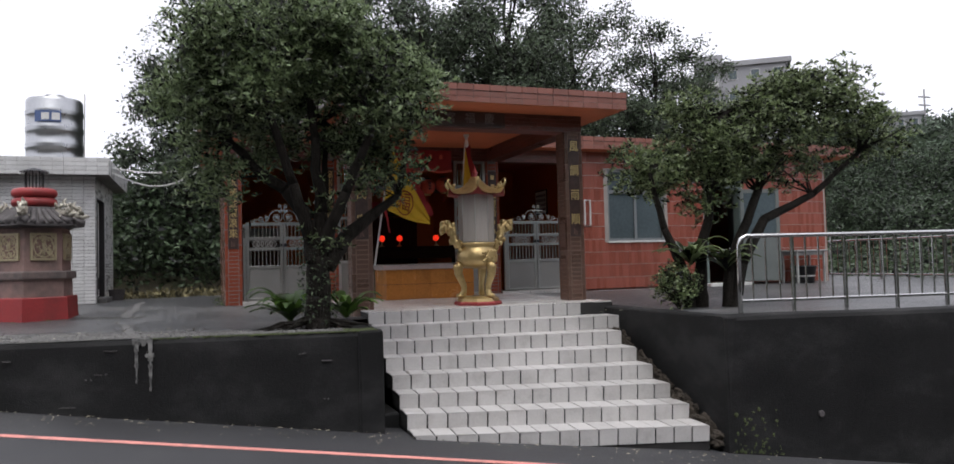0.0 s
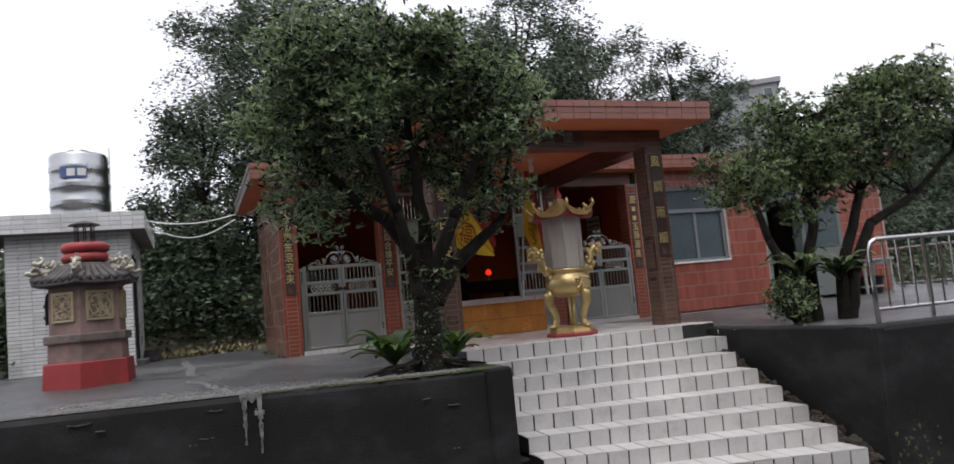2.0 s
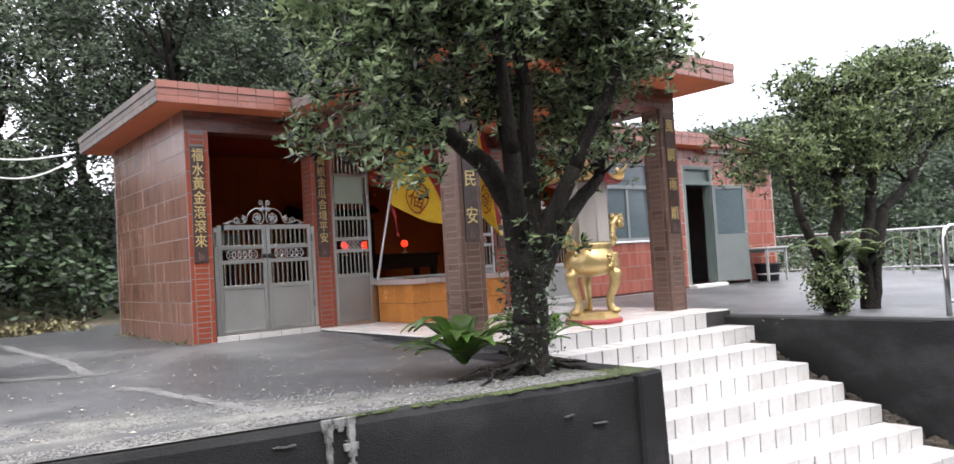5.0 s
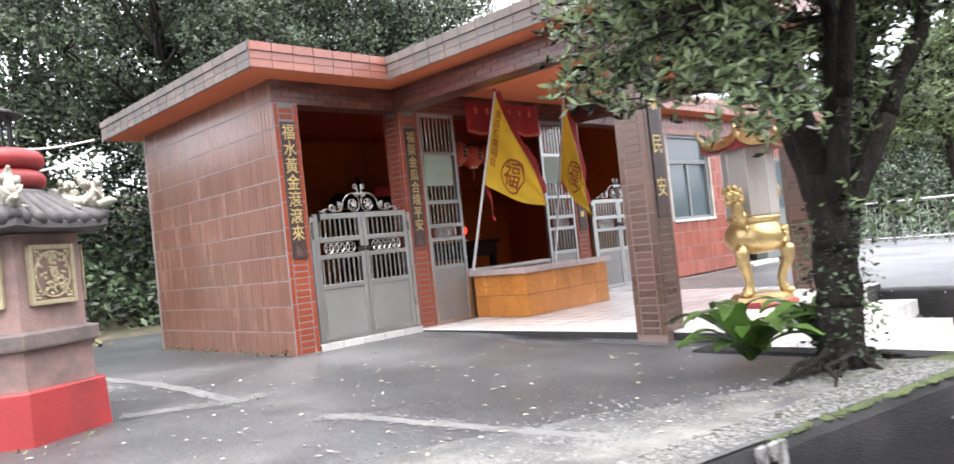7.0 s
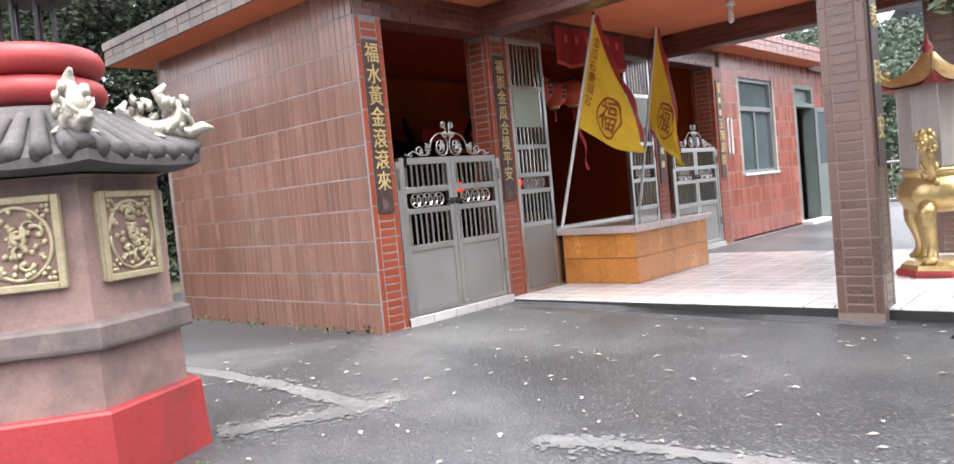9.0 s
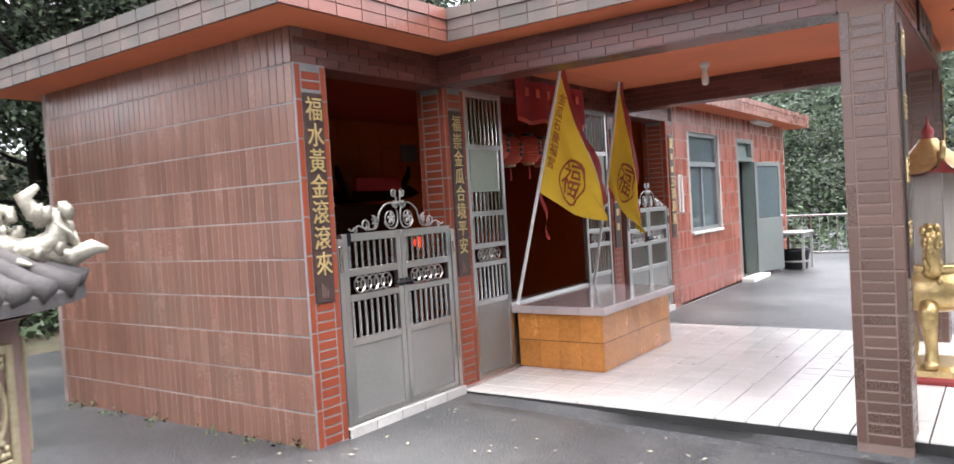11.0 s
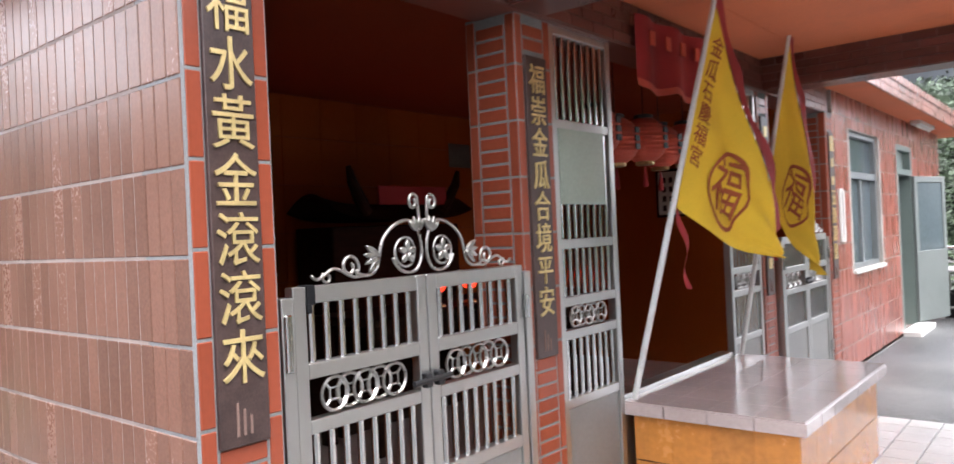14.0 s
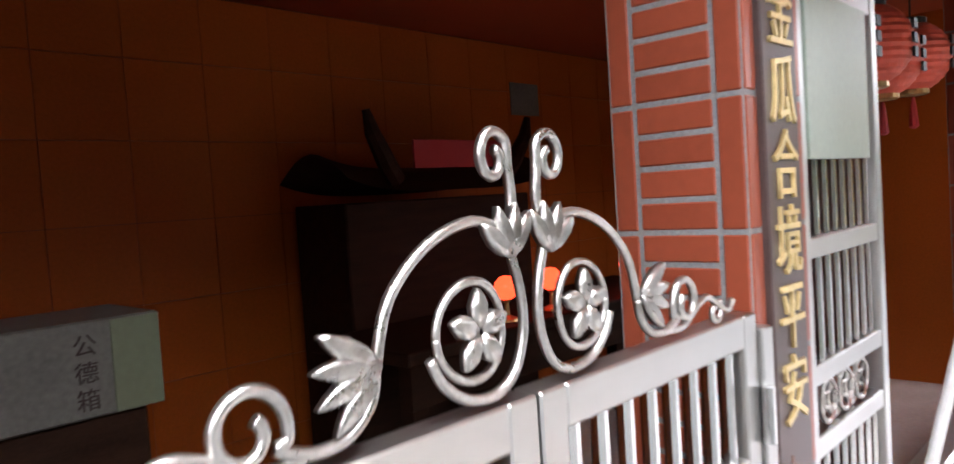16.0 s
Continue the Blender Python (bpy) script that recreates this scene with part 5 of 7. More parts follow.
# ---- steel gates ----
def spiral(cx, cz, r0, r1, a0, a1, y, n=16):
    return [(cx + (r0 + (r1 - r0) * i / n) * math.cos(radians(a0 + (a1 - a0) * i / n)), y, cz + (r0 + (r1 - r0) * i / n) * math.sin(radians(a0 + (a1 - a0) * i / n))) for i in range(n + 1)]


def petal(m, a, b, w, y):
    """A cupped leaf from a to b in the plane of the gate."""
    a, b = Vector((a[0], y, a[1])), Vector((b[0], y, b[1]))
    d = b - a
    q = Vector((-d.z, 0, d.x)).normalized() * w
    o = len(m.v)
    for t, k in ((0, 0.25), (0.3, 0.9), (0.6, 1.0), (0.85, 0.55), (1.0, 0.08)):
        p = a + d * t
        for s, dy in ((-1, 0.0), (-0.5, -0.006), (0, -0.002), (0.5, -0.006), (1, 0.0)):
            m.v.append(tuple(p + q * s * k + Vector((0, dy * k - 0.004, 0))))
    for i in range(4):
        for j in range(4):
            k = o + i * 5 + j
            m.f.append((k, k + 1, k + 6, k + 5))
    o2 = len(m.v)
    for i in range(o, o2):
        v = m.v[i]
        m.v.append((v[0], v[1] + 0.008, v[2]))
    for i in range(4):
        for j in range(4):
            k = o2 + i * 5 + j
            m.f.append((k, k + 5, k + 6, k + 1))
    ring = [0, 1, 2, 3, 4, 9, 14, 19, 24, 23, 22, 21, 20, 15, 10, 5]
    for i in range(16):
        a_, b_ = ring[i], ring[(i + 1) % 16]
        m.f.append((o + a_, o2 + a_, o2 + b_, o + b_))


def ring_strip(parent, x0, x1, z0, z1, y):
    """A row of interlocking coin rings between two rails."""
    r = (z1 - z0) / 2 * 0.86
    zc_ = (z0 + z1) / 2
    cx = (x0 + x1) / 2
    n = 5
    m = M()
    for i in range(n):
        x = cx + (i - (n - 1) / 2) * r * 1.22
        m.tube([(x + r * math.cos(a * math.pi / 9), y + (0.003 if i % 2 else -0.003), zc_ + r * math.sin(a * math.pi / 9)) for a in range(19)], 0.0065, 6)
        for k in range(4):
            b = math.pi / 4 + k * math.pi / 2
            m.tube([(x + r * math.cos(b), y, zc_ + r * math.sin(b)), (x + r * 0.42 * math.cos(b), y, zc_ + r * 0.42 * math.sin(b))], 0.005, 5)
        q = r * 0.34
        m.tube([(x - q, y, zc_ - q), (x + q, y, zc_ - q), (x + q, y, zc_ + q), (x - q, y, zc_ + q), (x - q, y, zc_ - q)], 0.005, 5)
    part("coin_ring", m, WROUGHT, parent, "row of interlocking coin rings")


def gate(x0, x1, y, label):
    g_ = thing("steel_gate", label, "gate", ((x0 + x1) / 2, y, 0.06), "gates of the side bays")
    zb, zt = 0.07, 1.38
    part("gate_post", M().box(x0, y - 0.03, zb, x0 + 0.045, y + 0.03, zt - 0.03, 0.003), GREYSTEEL, g_)
    part("gate_post", M().box(x1 - 0.045, y - 0.03, zb, x1, y + 0.03, zt - 0.03, 0.003), GREYSTEEL, g_)
    xm = (x0 + x1) / 2
    for a, b in ((x0 + 0.05, xm - 0.003), (xm + 0.003, x1 - 0.05)):
        lf_ = part("leaf_frame", M().box(a, y - 0.022, zb, a + 0.05, y + 0.022, zt, 0.003).box(b - 0.05, y - 0.022, zb, b, y + 0.022, zt, 0.003)
                   .box(a + 0.05, y - 0.022, zt - 0.055, b - 0.05, y + 0.022, zt, 0.003).box(a + 0.05, y - 0.022, 1.085, b - 0.05, y + 0.022, 1.135, 0.003)
                   .box(a + 0.05, y - 0.022, 0.91, b - 0.05, y + 0.022, 0.955, 0.003).box(a + 0.05, y - 0.022, 0.6, b - 0.05, y + 0.022, 0.65, 0.003).box(a + 0.05, y - 0.022, zb, b - 0.05, y + 0.022, zb + 0.04, 0.003), GREYSTEEL, g_)
        part("panel", M().box(a + 0.05, y - 0.012, zb + 0.04, b - 0.05, y + 0.012, 0.6), PANELSTEEL, lf_, "plain steel lower panel")
        n = 8
        for i in range(n):
            xx = a + 0.05 + (b - a - 0.1) * (i + 0.5) / n
            part("bar", M().tube([(xx, y, 1.13), (xx, y, zt - 0.05)], 0.0125, 8), STEEL, lf_)
            part("bar", M().tube([(xx, y, 0.65), (xx, y, 0.915)], 0.0125, 8), STEEL, lf_)
        ring_strip(lf_, a + 0.05, b - 0.05, 0.955, 1.085, y)
    bolt = part("bolt", M().tube([(xm - 0.11, y - 0.045, 0.99), (xm + 0.09, y - 0.045, 0.995)], 0.011, 8).box(xm - 0.05, y - 0.05, 0.965, xm - 0.015, y - 0.02, 1.02, 0.004).box(xm + 0.015, y - 0.05, 0.965, xm + 0.05, y - 0.02, 1.02, 0.004), BLACKMETAL, g_, "dark sliding bolt")
    for z in (0.35, 1.2):
        part("hinge", M().tube([(x1 - 0.047, y - 0.035, z - 0.05), (x1 - 0.047, y - 0.035, z + 0.05)], 0.012, 8), STEEL, g_)
    part("latch_plate", M().box(x0 + 0.005, y - 0.045, 1.12, x0 + 0.03, y - 0.028, 1.3, 0.004), STEEL, g_)
    if x0 < 1:
        part("strap", M().box(x0 + 0.1, y - 0.026, zt - 0.06, x0 + 0.135, y + 0.026, zt + 0.004, 0.002).box(x0 + 0.098, y - 0.029, zt - 0.085, x0 + 0.118, y - 0.023, zt - 0.055, 0.002), WEBBING, g_, "black strap tied round the top rail")
    # scrollwork crest, mirrored about the meeting stile
    yc = y - 0.016
    near = lambda p: p * (0.75 + 0.13 * max(0.0, min(1.0, (abs(p) - 0.1) / 0.12)))
    for s in (-1, 1):
        m = M()
        def put(pts, r):
            q = [Vector((xm + s * near(p[0]), yc, 1.38 + (p[2] - 1.38) * 0.94)) for p in pts]
            fine_ = []
            for i in range(len(q) - 1):
                p0, p1, p2, p3 = q[max(i - 1, 0)], q[i], q[i + 1], q[min(i + 2, len(q) - 1)]
                for t in (0, 0.25, 0.5, 0.75):
                    fine_.append(0.5 * (2 * p1 + (p2 - p0) * t + (2 * p0 - 5 * p1 + 4 * p2 - p3) * t * t + (3 * p1 - p0 - 3 * p2 + p3) * t ** 3))
            fine_.append(q[-1])
            m.tube(fine_, r, 8)
        R0 = 0.0064
        # tall swan-neck scroll
        put(spiral(0.066, 1.668, 0.011, 0.035, -250, 150, y, 20)[:] + [(0.034, y, 1.655), (0.03, y, 1.615), (0.045, y, 1.57)], R0)
        # round ring with flower
        put(spiral(0.125, 1.475, 0.056, 0.056, 0, 360, y, 22), 0.0052)
        # large C scroll
        put([(0.045, y, 1.57), (0.022, y, 1.51), (0.02, y, 1.46), (0.045, y, 1.415), (0.09, y, 1.395), (0.14, y, 1.4), (0.175, y, 1.425), (0.19, y, 1.455)], R0)
        put([(0.05, y, 1.582), (0.115, y, 1.598), (0.185, y, 1.577), (0.238, y, 1.527), (0.262, y, 1.46)], R0)
        put([(0.262, y, 1.46), (0.27, y, 1.43), (0.30, y, 1.405), (0.345, y, 1.40), (0.385, y, 1.415)] + spiral(0.415, 1.435, 0.045, 0.014, 200, -230, y, 16), R0)
        put([(0.345, y, 1.40), (0.4, y, 1.398), (0.46, y, 1.425), (0.5, y, 1.432), (0.545, y, 1.41), (0.575, y, 1.40), (0.6, y, 1.415)], R0 * 0.9)
        put(spiral(0.525, 1.405, 0.006, 0.026, -260, 40, y, 10), R0 * 0.8)
        part("scroll", m, WROUGHT, g_, "cast silver scrollwork", smooth=True)
        m = M()
        for a in range(5):
            t = radians(90 + 72 * a)
            petal(m, (xm + s * 0.096 + 0.004 * math.cos(t), 1.469 + 0.004 * math.sin(t)), (xm + s * 0.096 + 0.044 * math.cos(t), 1.469 + 0.046 * math.sin(t)), 0.0125, yc - 0.008)
        part("flower", m, WROUGHT, g_, smooth=True)
        for base_, fan, L in (((0.047, 1.548), (100, 70, 40, 125), 0.06), ((0.262, 1.468), (175, 200, 225, 150), 0.075)):
            m = M()
            for t in fan:
                th = radians(180 - t if s > 0 else t) if base_[0] > 0.1 else radians(t if s > 0 else 180 - t)
                if base_[0] > 0.1:
                    th = radians(180 - t) if s > 0 else radians(t)
                bx_ = xm + s * near(base_[0])
                petal(m, (bx_, base_[1] - 0.006), (bx_ + L * math.cos(th), base_[1] - 0.006 + L * math.sin(th)), 0.011, yc - 0.006)
            part("acanthus_leaf", m, WROUGHT, g_, smooth=True)
    return g_


gate(0.29, 1.60, 0.035, "grey steel double gate with silver scroll crest before the dark bay")
gate(5.0, 6.35, 0.035, "grey steel double gate with silver scroll crest before the dark bay")
for x0, x1 in ((0.27, 1.61), (4.93, 6.37)):
    c = thing("curb", "low white-tiled curb under the gate", "curb", ((x0 + x1) / 2, 0.1, 0), "curbs under the gates", kind="structure")
    n = 5
    part("bed", M().box(x0, -0.015, -0.08, x1, 0.28, 0.052), JOINT_DK, c)
    for i in range(n):
        w = (x1 - x0) / n
        piece("tile", c, (w - 0.006, 0.3, 0.09), (x0 + w * (i + 0.5), 0.13, 0.015), STEP_TILE)


def lattice(x0, x1, y, label):
    """A tall fixed lattice beside the hall opening."""
    t = thing("lattice_screen", label, "screen", ((x0 + x1) / 2, y, 0.02), "lattice screens of the hall")
    z0, z1 = 0.02, 2.51
    fr = M()
    for a in (x0, x1 - 0.045):
        fr.box(a, y - 0.025, z0, a + 0.045, y + 0.025, z1, 0.003)
    for z in (z1 - 0.045, 2.01, 1.43, 1.15, 0.99, 0.66, z0):
        fr.box(x0 + 0.045, y - 0.022, z, x1 - 0.045, y + 0.022, z + 0.045, 0.003)
    part("frame", fr, GREYSTEEL, t)
    part("panel", M().box(x0 + 0.045, y - 0.01, z0 + 0.045, x1 - 0.045, y + 0.01, 0.66), PANELSTEEL, t)
    part("board", M().box(x0 + 0.05, y - 0.03, 1.645, x1 - 0.11, y - 0.018, 2.012, 0.002), GREENPANEL, t, "blank grey-green board")
    n = 8
    for i in range(n):
        xx = x0 + 0.045 + (x1 - x0 - 0.09) * (i + 0.5) / n
        for a, b in ((0.7, 1.0), (1.19, 1.44), (1.47, 2.02), (2.05, z1 - 0.04)):
            part("bar", M().tube([(xx, y, a), (xx, y, b)], 0.0125, 8), STEEL, t)
    ring_strip(t, x0 + 0.045, x1 - 0.045, 1.035, 1.15, y)
    return t


lattice(1.89, 2.47, 0.075, "tall grey steel lattice with a blank board beside the hall")
lattice(4.05, 4.66, 0.075, "tall grey steel lattice with a blank board beside the hall")

wd = thing("weeds", "thin green weeds and moss at the wall foot", "weeds", (-0.05, 1.0, 0), kind="stuff")
g = random.Random(2)
part("tuft", leaves_mesh("tuft", [(-0.03 - 0.1 * g.random() ** 2, 0.1 + 3.0 * g.random(), 0.0) for i in range(26)] + [(-2.6 + 0.66 * math.cos(a_ * 0.3), -0.87 + 0.66 * math.sin(a_ * 0.3), -0.06) for a_ in range(21)], 7, 0.02, 0.035, 12, -0.7, 0.5), LEAF2, wd)

# ---- offering table ----
tb = thing("offering_table", "low orange-tiled offering table with a mauve tiled top", "table", (3.3, -0.4, 0.02))
TX0, TX1, TY0, TY1 = 2.53, 4.07, -0.82, 0.03
body = part("body", M().box(TX0 + 0.008, TY0 + 0.008, 0.02, TX1 - 0.008, TY1, 0.525), TABLEJOINT, tb)
part("dark_joint", M().box(TX0 + 0.002, TY0 + 0.002, 0.270, TX1 - 0.002, TY1, 0.279), JOINT_DK, body)
for r in range(2):
    h = 0.25
    for i in range(6):
        w = (TX1 - TX0) / 6
        piece("side_tile", body, (w - 0.0012, 0.016, h - 0.006), (TX0 + w * (i + 0.5), TY0 + 0.004, 0.025 + h * (r + 0.5)), TABLETILE, None, 0.0008)
    for i in range(4):
        w = (TY1 - TY0) / 4
        for xx in (TX0 + 0.004, TX1 - 0.004):
            piece("side_tile", body, (0.016, w - 0.0012, h - 0.006), (xx, TY0 + w * (i + 0.5), 0.025 + h * (r + 0.5)), TABLETILE, None, 0.0008)
topb = part("top", M().box(2.475, -0.862, 0.527, 4.125, 0.06, 0.588), TOPJOINT, tb)
for i in range(7):
    for j in range(4):
        w, d = 1.66 / 7, 0.93 / 4
        piece("top_tile", topb, (w - 0.0015, d - 0.0015, 0.008), (2.47 + w * (i + 0.5), -0.866 + d * (j + 0.5), 0.591), TOPTILE, None, 0.0004)
for i in range(7):
    w = 1.66 / 7
    piece("edge_tile", topb, (w - 0.004, 0.012, 0.062), (2.47 + w * (i + 0.5), -0.866, 0.556), TOPTILE)
for j in range(4):
    d = 0.93 / 4
    for xx in (2.471, 4.129):
        piece("edge_tile", topb, (0.012, d - 0.004, 0.062), (xx, -0.866 + d * (j + 0.5), 0.556), TOPTILE)
part("sill", M().box(2.47, 0.06, 0.03, 4.05, 0.16, 0.62, 0.005), GREYSTEEL, tb, "grey sill of the hall opening")


# ---- flags ----
def flag(a, b, s0, tip, sag, label, words, rs, emblem):
    """A triangular pennant on a leaning pole from a to b; its hoist starts at share s0."""
    a, b, tip = Vector(a), Vector(b), Vector(tip)
    t = thing("flag", label, "flag", a, "yellow temple flags")
    part("pole", M().tube([a, a.lerp(b, 0.5), b], [0.017, 0.016, 0.013], 10), WHITEPAINT, t, "white pole")
    part("pole_tip", M().lathe([(0.004, 0), (0.02, 0.02), (0.016, 0.05), (0.003, 0.09)], 8, b), REDPAINT, t)

    def S(u, v, lift=0.0):
        h = a.lerp(b, s0 + (0.985 - s0) * v)
        mid = a.lerp(b, s0 + (0.985 - s0) * v * 0.55)
        p = h.lerp(tip + (h - mid) * 0.25 * v, u)
        p += Vector((0.02, -1, 0)).normalized() * (0.05 * math.sin(u * 7 + v * 3 + rs) * u + 0.02 * math.sin(v * 15 + rs) * u ** 0.5 + lift)
        p.z -= sag * math.sin(math.pi * u) * (1 - 0.4 * v)
        return p
    part("cloth", sheet(lambda u, v: S(u, v), 22, 16), YELLOW, t, smooth=True)
    part("cloth_back", sheet(lambda u, v: S(u, v) + Vector((0, 0.004, 0)), 22, 16), YELLOW, t, smooth=True)
    part("border", sheet(lambda u, v: S(u * 0.98, 1.0) + Vector((0.085 * v + 0.012 * math.sin(u * 29) * v, -0.006 + 0.012 * math.sin(u * 17) * v, 0.045 * v + 0.018 * math.sin(u * 23) * v)), 40, 3), REDCLOTH, t, "ragged red border", smooth=True)
    part("streamer", sheet(lambda u, v: a.lerp(b, s0) + Vector((0.01 + 0.09 * u + 0.05 * v * (1 - 0.5 * u), -0.02 + 0.02 * math.sin(u * 9 + v), -0.45 * u)), 14, 3), REDCLOTH, t, "torn red streamer", smooth=True)
    cu, cv, r = emblem
    span = (b - a).length * (0.985 - s0)
    wide = (tip - a.lerp(b, s0 + 0.2)).length

    def flagpt(px, py):
        u = max(0.01, cu + px / wide)
        z = cv + py / span
        return S(u, min(1.0, z / max(0.05, 1 - u))) + Vector((0, -0.007, 0))
    me = glyphs("福", r * 1.5, 0.0008).copy()
    for v in me.vertices:
        v.co = flagpt(v.co.x, v.co.y) + Vector((0, -v.co.z, 0))
    part("character", me, BROWNINK, t, "printed good-fortune character")
    m = M()
    n = 32
    for i in range(n + 1):
        c_ = 2 * math.pi * i / n
        for rr in (r, r * 0.89):
            m.v.append(tuple(flagpt(rr * math.cos(c_), rr * math.sin(c_)) + Vector((0, -0.002, 0))))
        if i:
            k = 2 * i
            m.f.append((k - 2, k - 1, k + 1, k))
    part("emblem_ring", m, BROWNINK, t)
    for i, ch in enumerate(words):
        me = glyphs(ch, 0.11, 0.0008).copy()
        for v in me.vertices:
            u = 0.09 + v.co.x / wide
            z = 0.80 - i * 0.105 + v.co.y / span
            v.co = S(u, min(1.0, z / (1 - u))) + Vector((0, -0.006 - v.co.z, 0))
        part("character", me, BROWNINK, t)
    return t


flag((2.52, 0.02, 0.60), (2.755, -0.43, 2.71), 0.485, (3.40, -0.46, 1.30), 0.05, "yellow pennant with a round emblem on a leaning white pole", "金瓜石慶福宮", 0.3, (0.42, 0.22, 0.2))
flag((4.09, 0.02, 0.60), (4.125, -0.39, 2.78), 0.50, (4.36, -0.44, 1.13), 0.05, "limp yellow pennant with a red border on a leaning pole", "", 1.7, (0.42, 0.24, 0.18))

# ---- incense burner on the porch ----
bx, by, bz = 3.27, -3.22, 0.025
bu = thing("incense_burner", "gold three-legged incense burner with pavilion roof on a red plinth", "incense burner", (bx, by, bz))
part("plinth", M().lathe([(0.33, 0.0), (0.335, 0.03), (0.32, 0.05), (0.3, 0.05)], 8, (bx, by, bz), 0.39), REDPAINT, bu, "red plinth")
part("plinth_top", M().lathe([(0.30, 0.05), (0.29, 0.09), (0.24, 0.12), (0.23, 0.12)], 8, (bx, by, bz), 0.39), GOLD, bu)
for k in range(3):
    a = radians(-90 + 120 * k + 25)
    d = Vector((math.cos(a), math.sin(a), 0))
    pts = [Vector((bx, by, bz)) + d * r + Vector((0, 0, z)) for r, z in ((0.23, 0.6), (0.27, 0.52), (0.275, 0.44), (0.23, 0.34), (0.2, 0.26), (0.2, 0.19), (0.23, 0.13), (0.26, 0.12))]
    part("leg", M().tube(pts, [0.06, 0.066, 0.06, 0.048, 0.042, 0.042, 0.052, 0.035], 12).blob(tuple(pts[6] + d * 0.03), (0.055, 0.055, 0.035), 10, 6, 0.2).blob(tuple(pts[1] + d * 0.03), (0.05, 0.05, 0.06), 10, 6, 0.4), GOLD, bu, smooth=True)
part("bowl", M().lathe([(0.02, 0.5), (0.15, 0.51), (0.24, 0.55), (0.285, 0.62), (0.29, 0.68), (0.27, 0.75), (0.235, 0.79), (0.23, 0.81), (0.255, 0.835), (0.26, 0.85), (0.25, 0.865), (0.235, 0.865), (0.22, 0.85)], 36, (bx, by, bz)), GOLD, bu, smooth=True)
m = M()
rng = random.Random(3)
for k in range(80):
    a = -1.25 + 0.85 * rng.random() - 0.35
    z = 0.6 + 0.14 * rng.random()
    r = 0.287
    m.blob((bx + r * math.cos(a), by + r * math.sin(a), bz + z), (0.026, 0.026, 0.02), 7, 5, 0.8)
part("relief", m, GOLD, bu, "raised dragon relief", smooth=True)
for s in (-1, 1):
    m = M()
    ctr = [(0.2, 0.78), (0.27, 0.82), (0.34, 0.9), (0.36, 1.0), (0.38, 1.08), (0.44, 1.13), (0.48, 1.1), (0.47, 1.04), (0.42, 1.02)]
    m.tube([(bx + s * x, by - 0.02, bz + z) for x, z in ctr], [0.035, 0.05, 0.055, 0.05, 0.045, 0.05, 0.045, 0.03, 0.015], 9)
    for k in range(54):
        t = rng.random() * 7
        i = int(t)
        x = ctr[i][0] + (ctr[i + 1][0] - ctr[i][0]) * (t - i) + rng.uniform(-0.06, 0.06)
        z = ctr[i][1] + (ctr[i + 1][1] - ctr[i][1]) * (t - i) + rng.uniform(-0.05, 0.05)
        m.blob((bx + s * x, by - 0.02 + rng.uniform(-0.05, 0.05), bz + z), (0.034, 0.024, 0.036), 7, 5, 0.7)
    part("dragon_ear", m, GOLD, bu, "gilded dragon-shaped ear", smooth=True)
part("drum", M().lathe([(0.235, 0.86), (0.245, 0.88), (0.245, 1.52), (0.25, 1.54)], 8, (bx, by, bz), 0.39), mat("dusty_panel", (0.34, 0.31, 0.28), 0.35, 0.12, 3, 40, 0.05, stretch=(6, 6, 0.6)), bu, "dusty grey translucent drum")
for k in range(8):
    a = 0.39 + k * math.pi / 4
    part("drum_rib", M().tube([(bx + 0.247 * math.cos(a), by + 0.247 * math.sin(a), bz + 0.87), (bx + 0.247 * math.cos(a), by + 0.247 * math.sin(a), bz + 1.53)], 0.006, 6), GREYSTEEL, bu)


def pagoda(u, v, R0, R1, z0, h, n, lift):
    a = u * 2 * math.pi
    k = abs(((u * n) % 1) - 0.5) * 2
    r = R1 + (R0 - R1) * (1 - v) ** 1.25
    r *= (1 - 0.12 * (1 - k) * (1 - v))
    z = z0 + h * v ** 1.35 + lift * (k ** 4) * (1 - v) ** 3
    return (bx + r * math.cos(a + 0.26), by + r * math.sin(a + 0.26), bz + z)


part("roof", sheet(lambda u, v: pagoda(u, v, 0.44, 0.06, 1.53, 0.26, 6, 0.1), 72, 12), GOLD, bu, smooth=True)
part("eave", sheet(lambda u, v: pagoda(u, v * 0.5, 0.435, 0.1, 1.515, 0.03, 6, 0.1), 72, 6), REDPAINT, bu, "red underside of the eave", smooth=True)
for k in range(6):
    a = 2 * math.pi * (k + 0.0) / 6 + 0.26
    d = Vector((math.cos(a), math.sin(a), 0))
    o = Vector((bx, by, bz))
    part("roof_dragon", M().tube([o + d * 0.3 + Vector((0, 0, 1.58)), o + d * 0.4 + Vector((0, 0, 1.62)), o + d * 0.46 + Vector((0, 0, 1.69)), o + d * 0.45 + Vector((0, 0, 1.74)), o + d * 0.41 + Vector((0, 0, 1.72))], [0.014, 0.022, 0.02, 0.018, 0.006], 7).blob(tuple(o + d * 0.36 + Vector((0, 0, 1.65))), (0.025, 0.025, 0.035), 6, 5, 0.5), GOLD, bu, smooth=True)
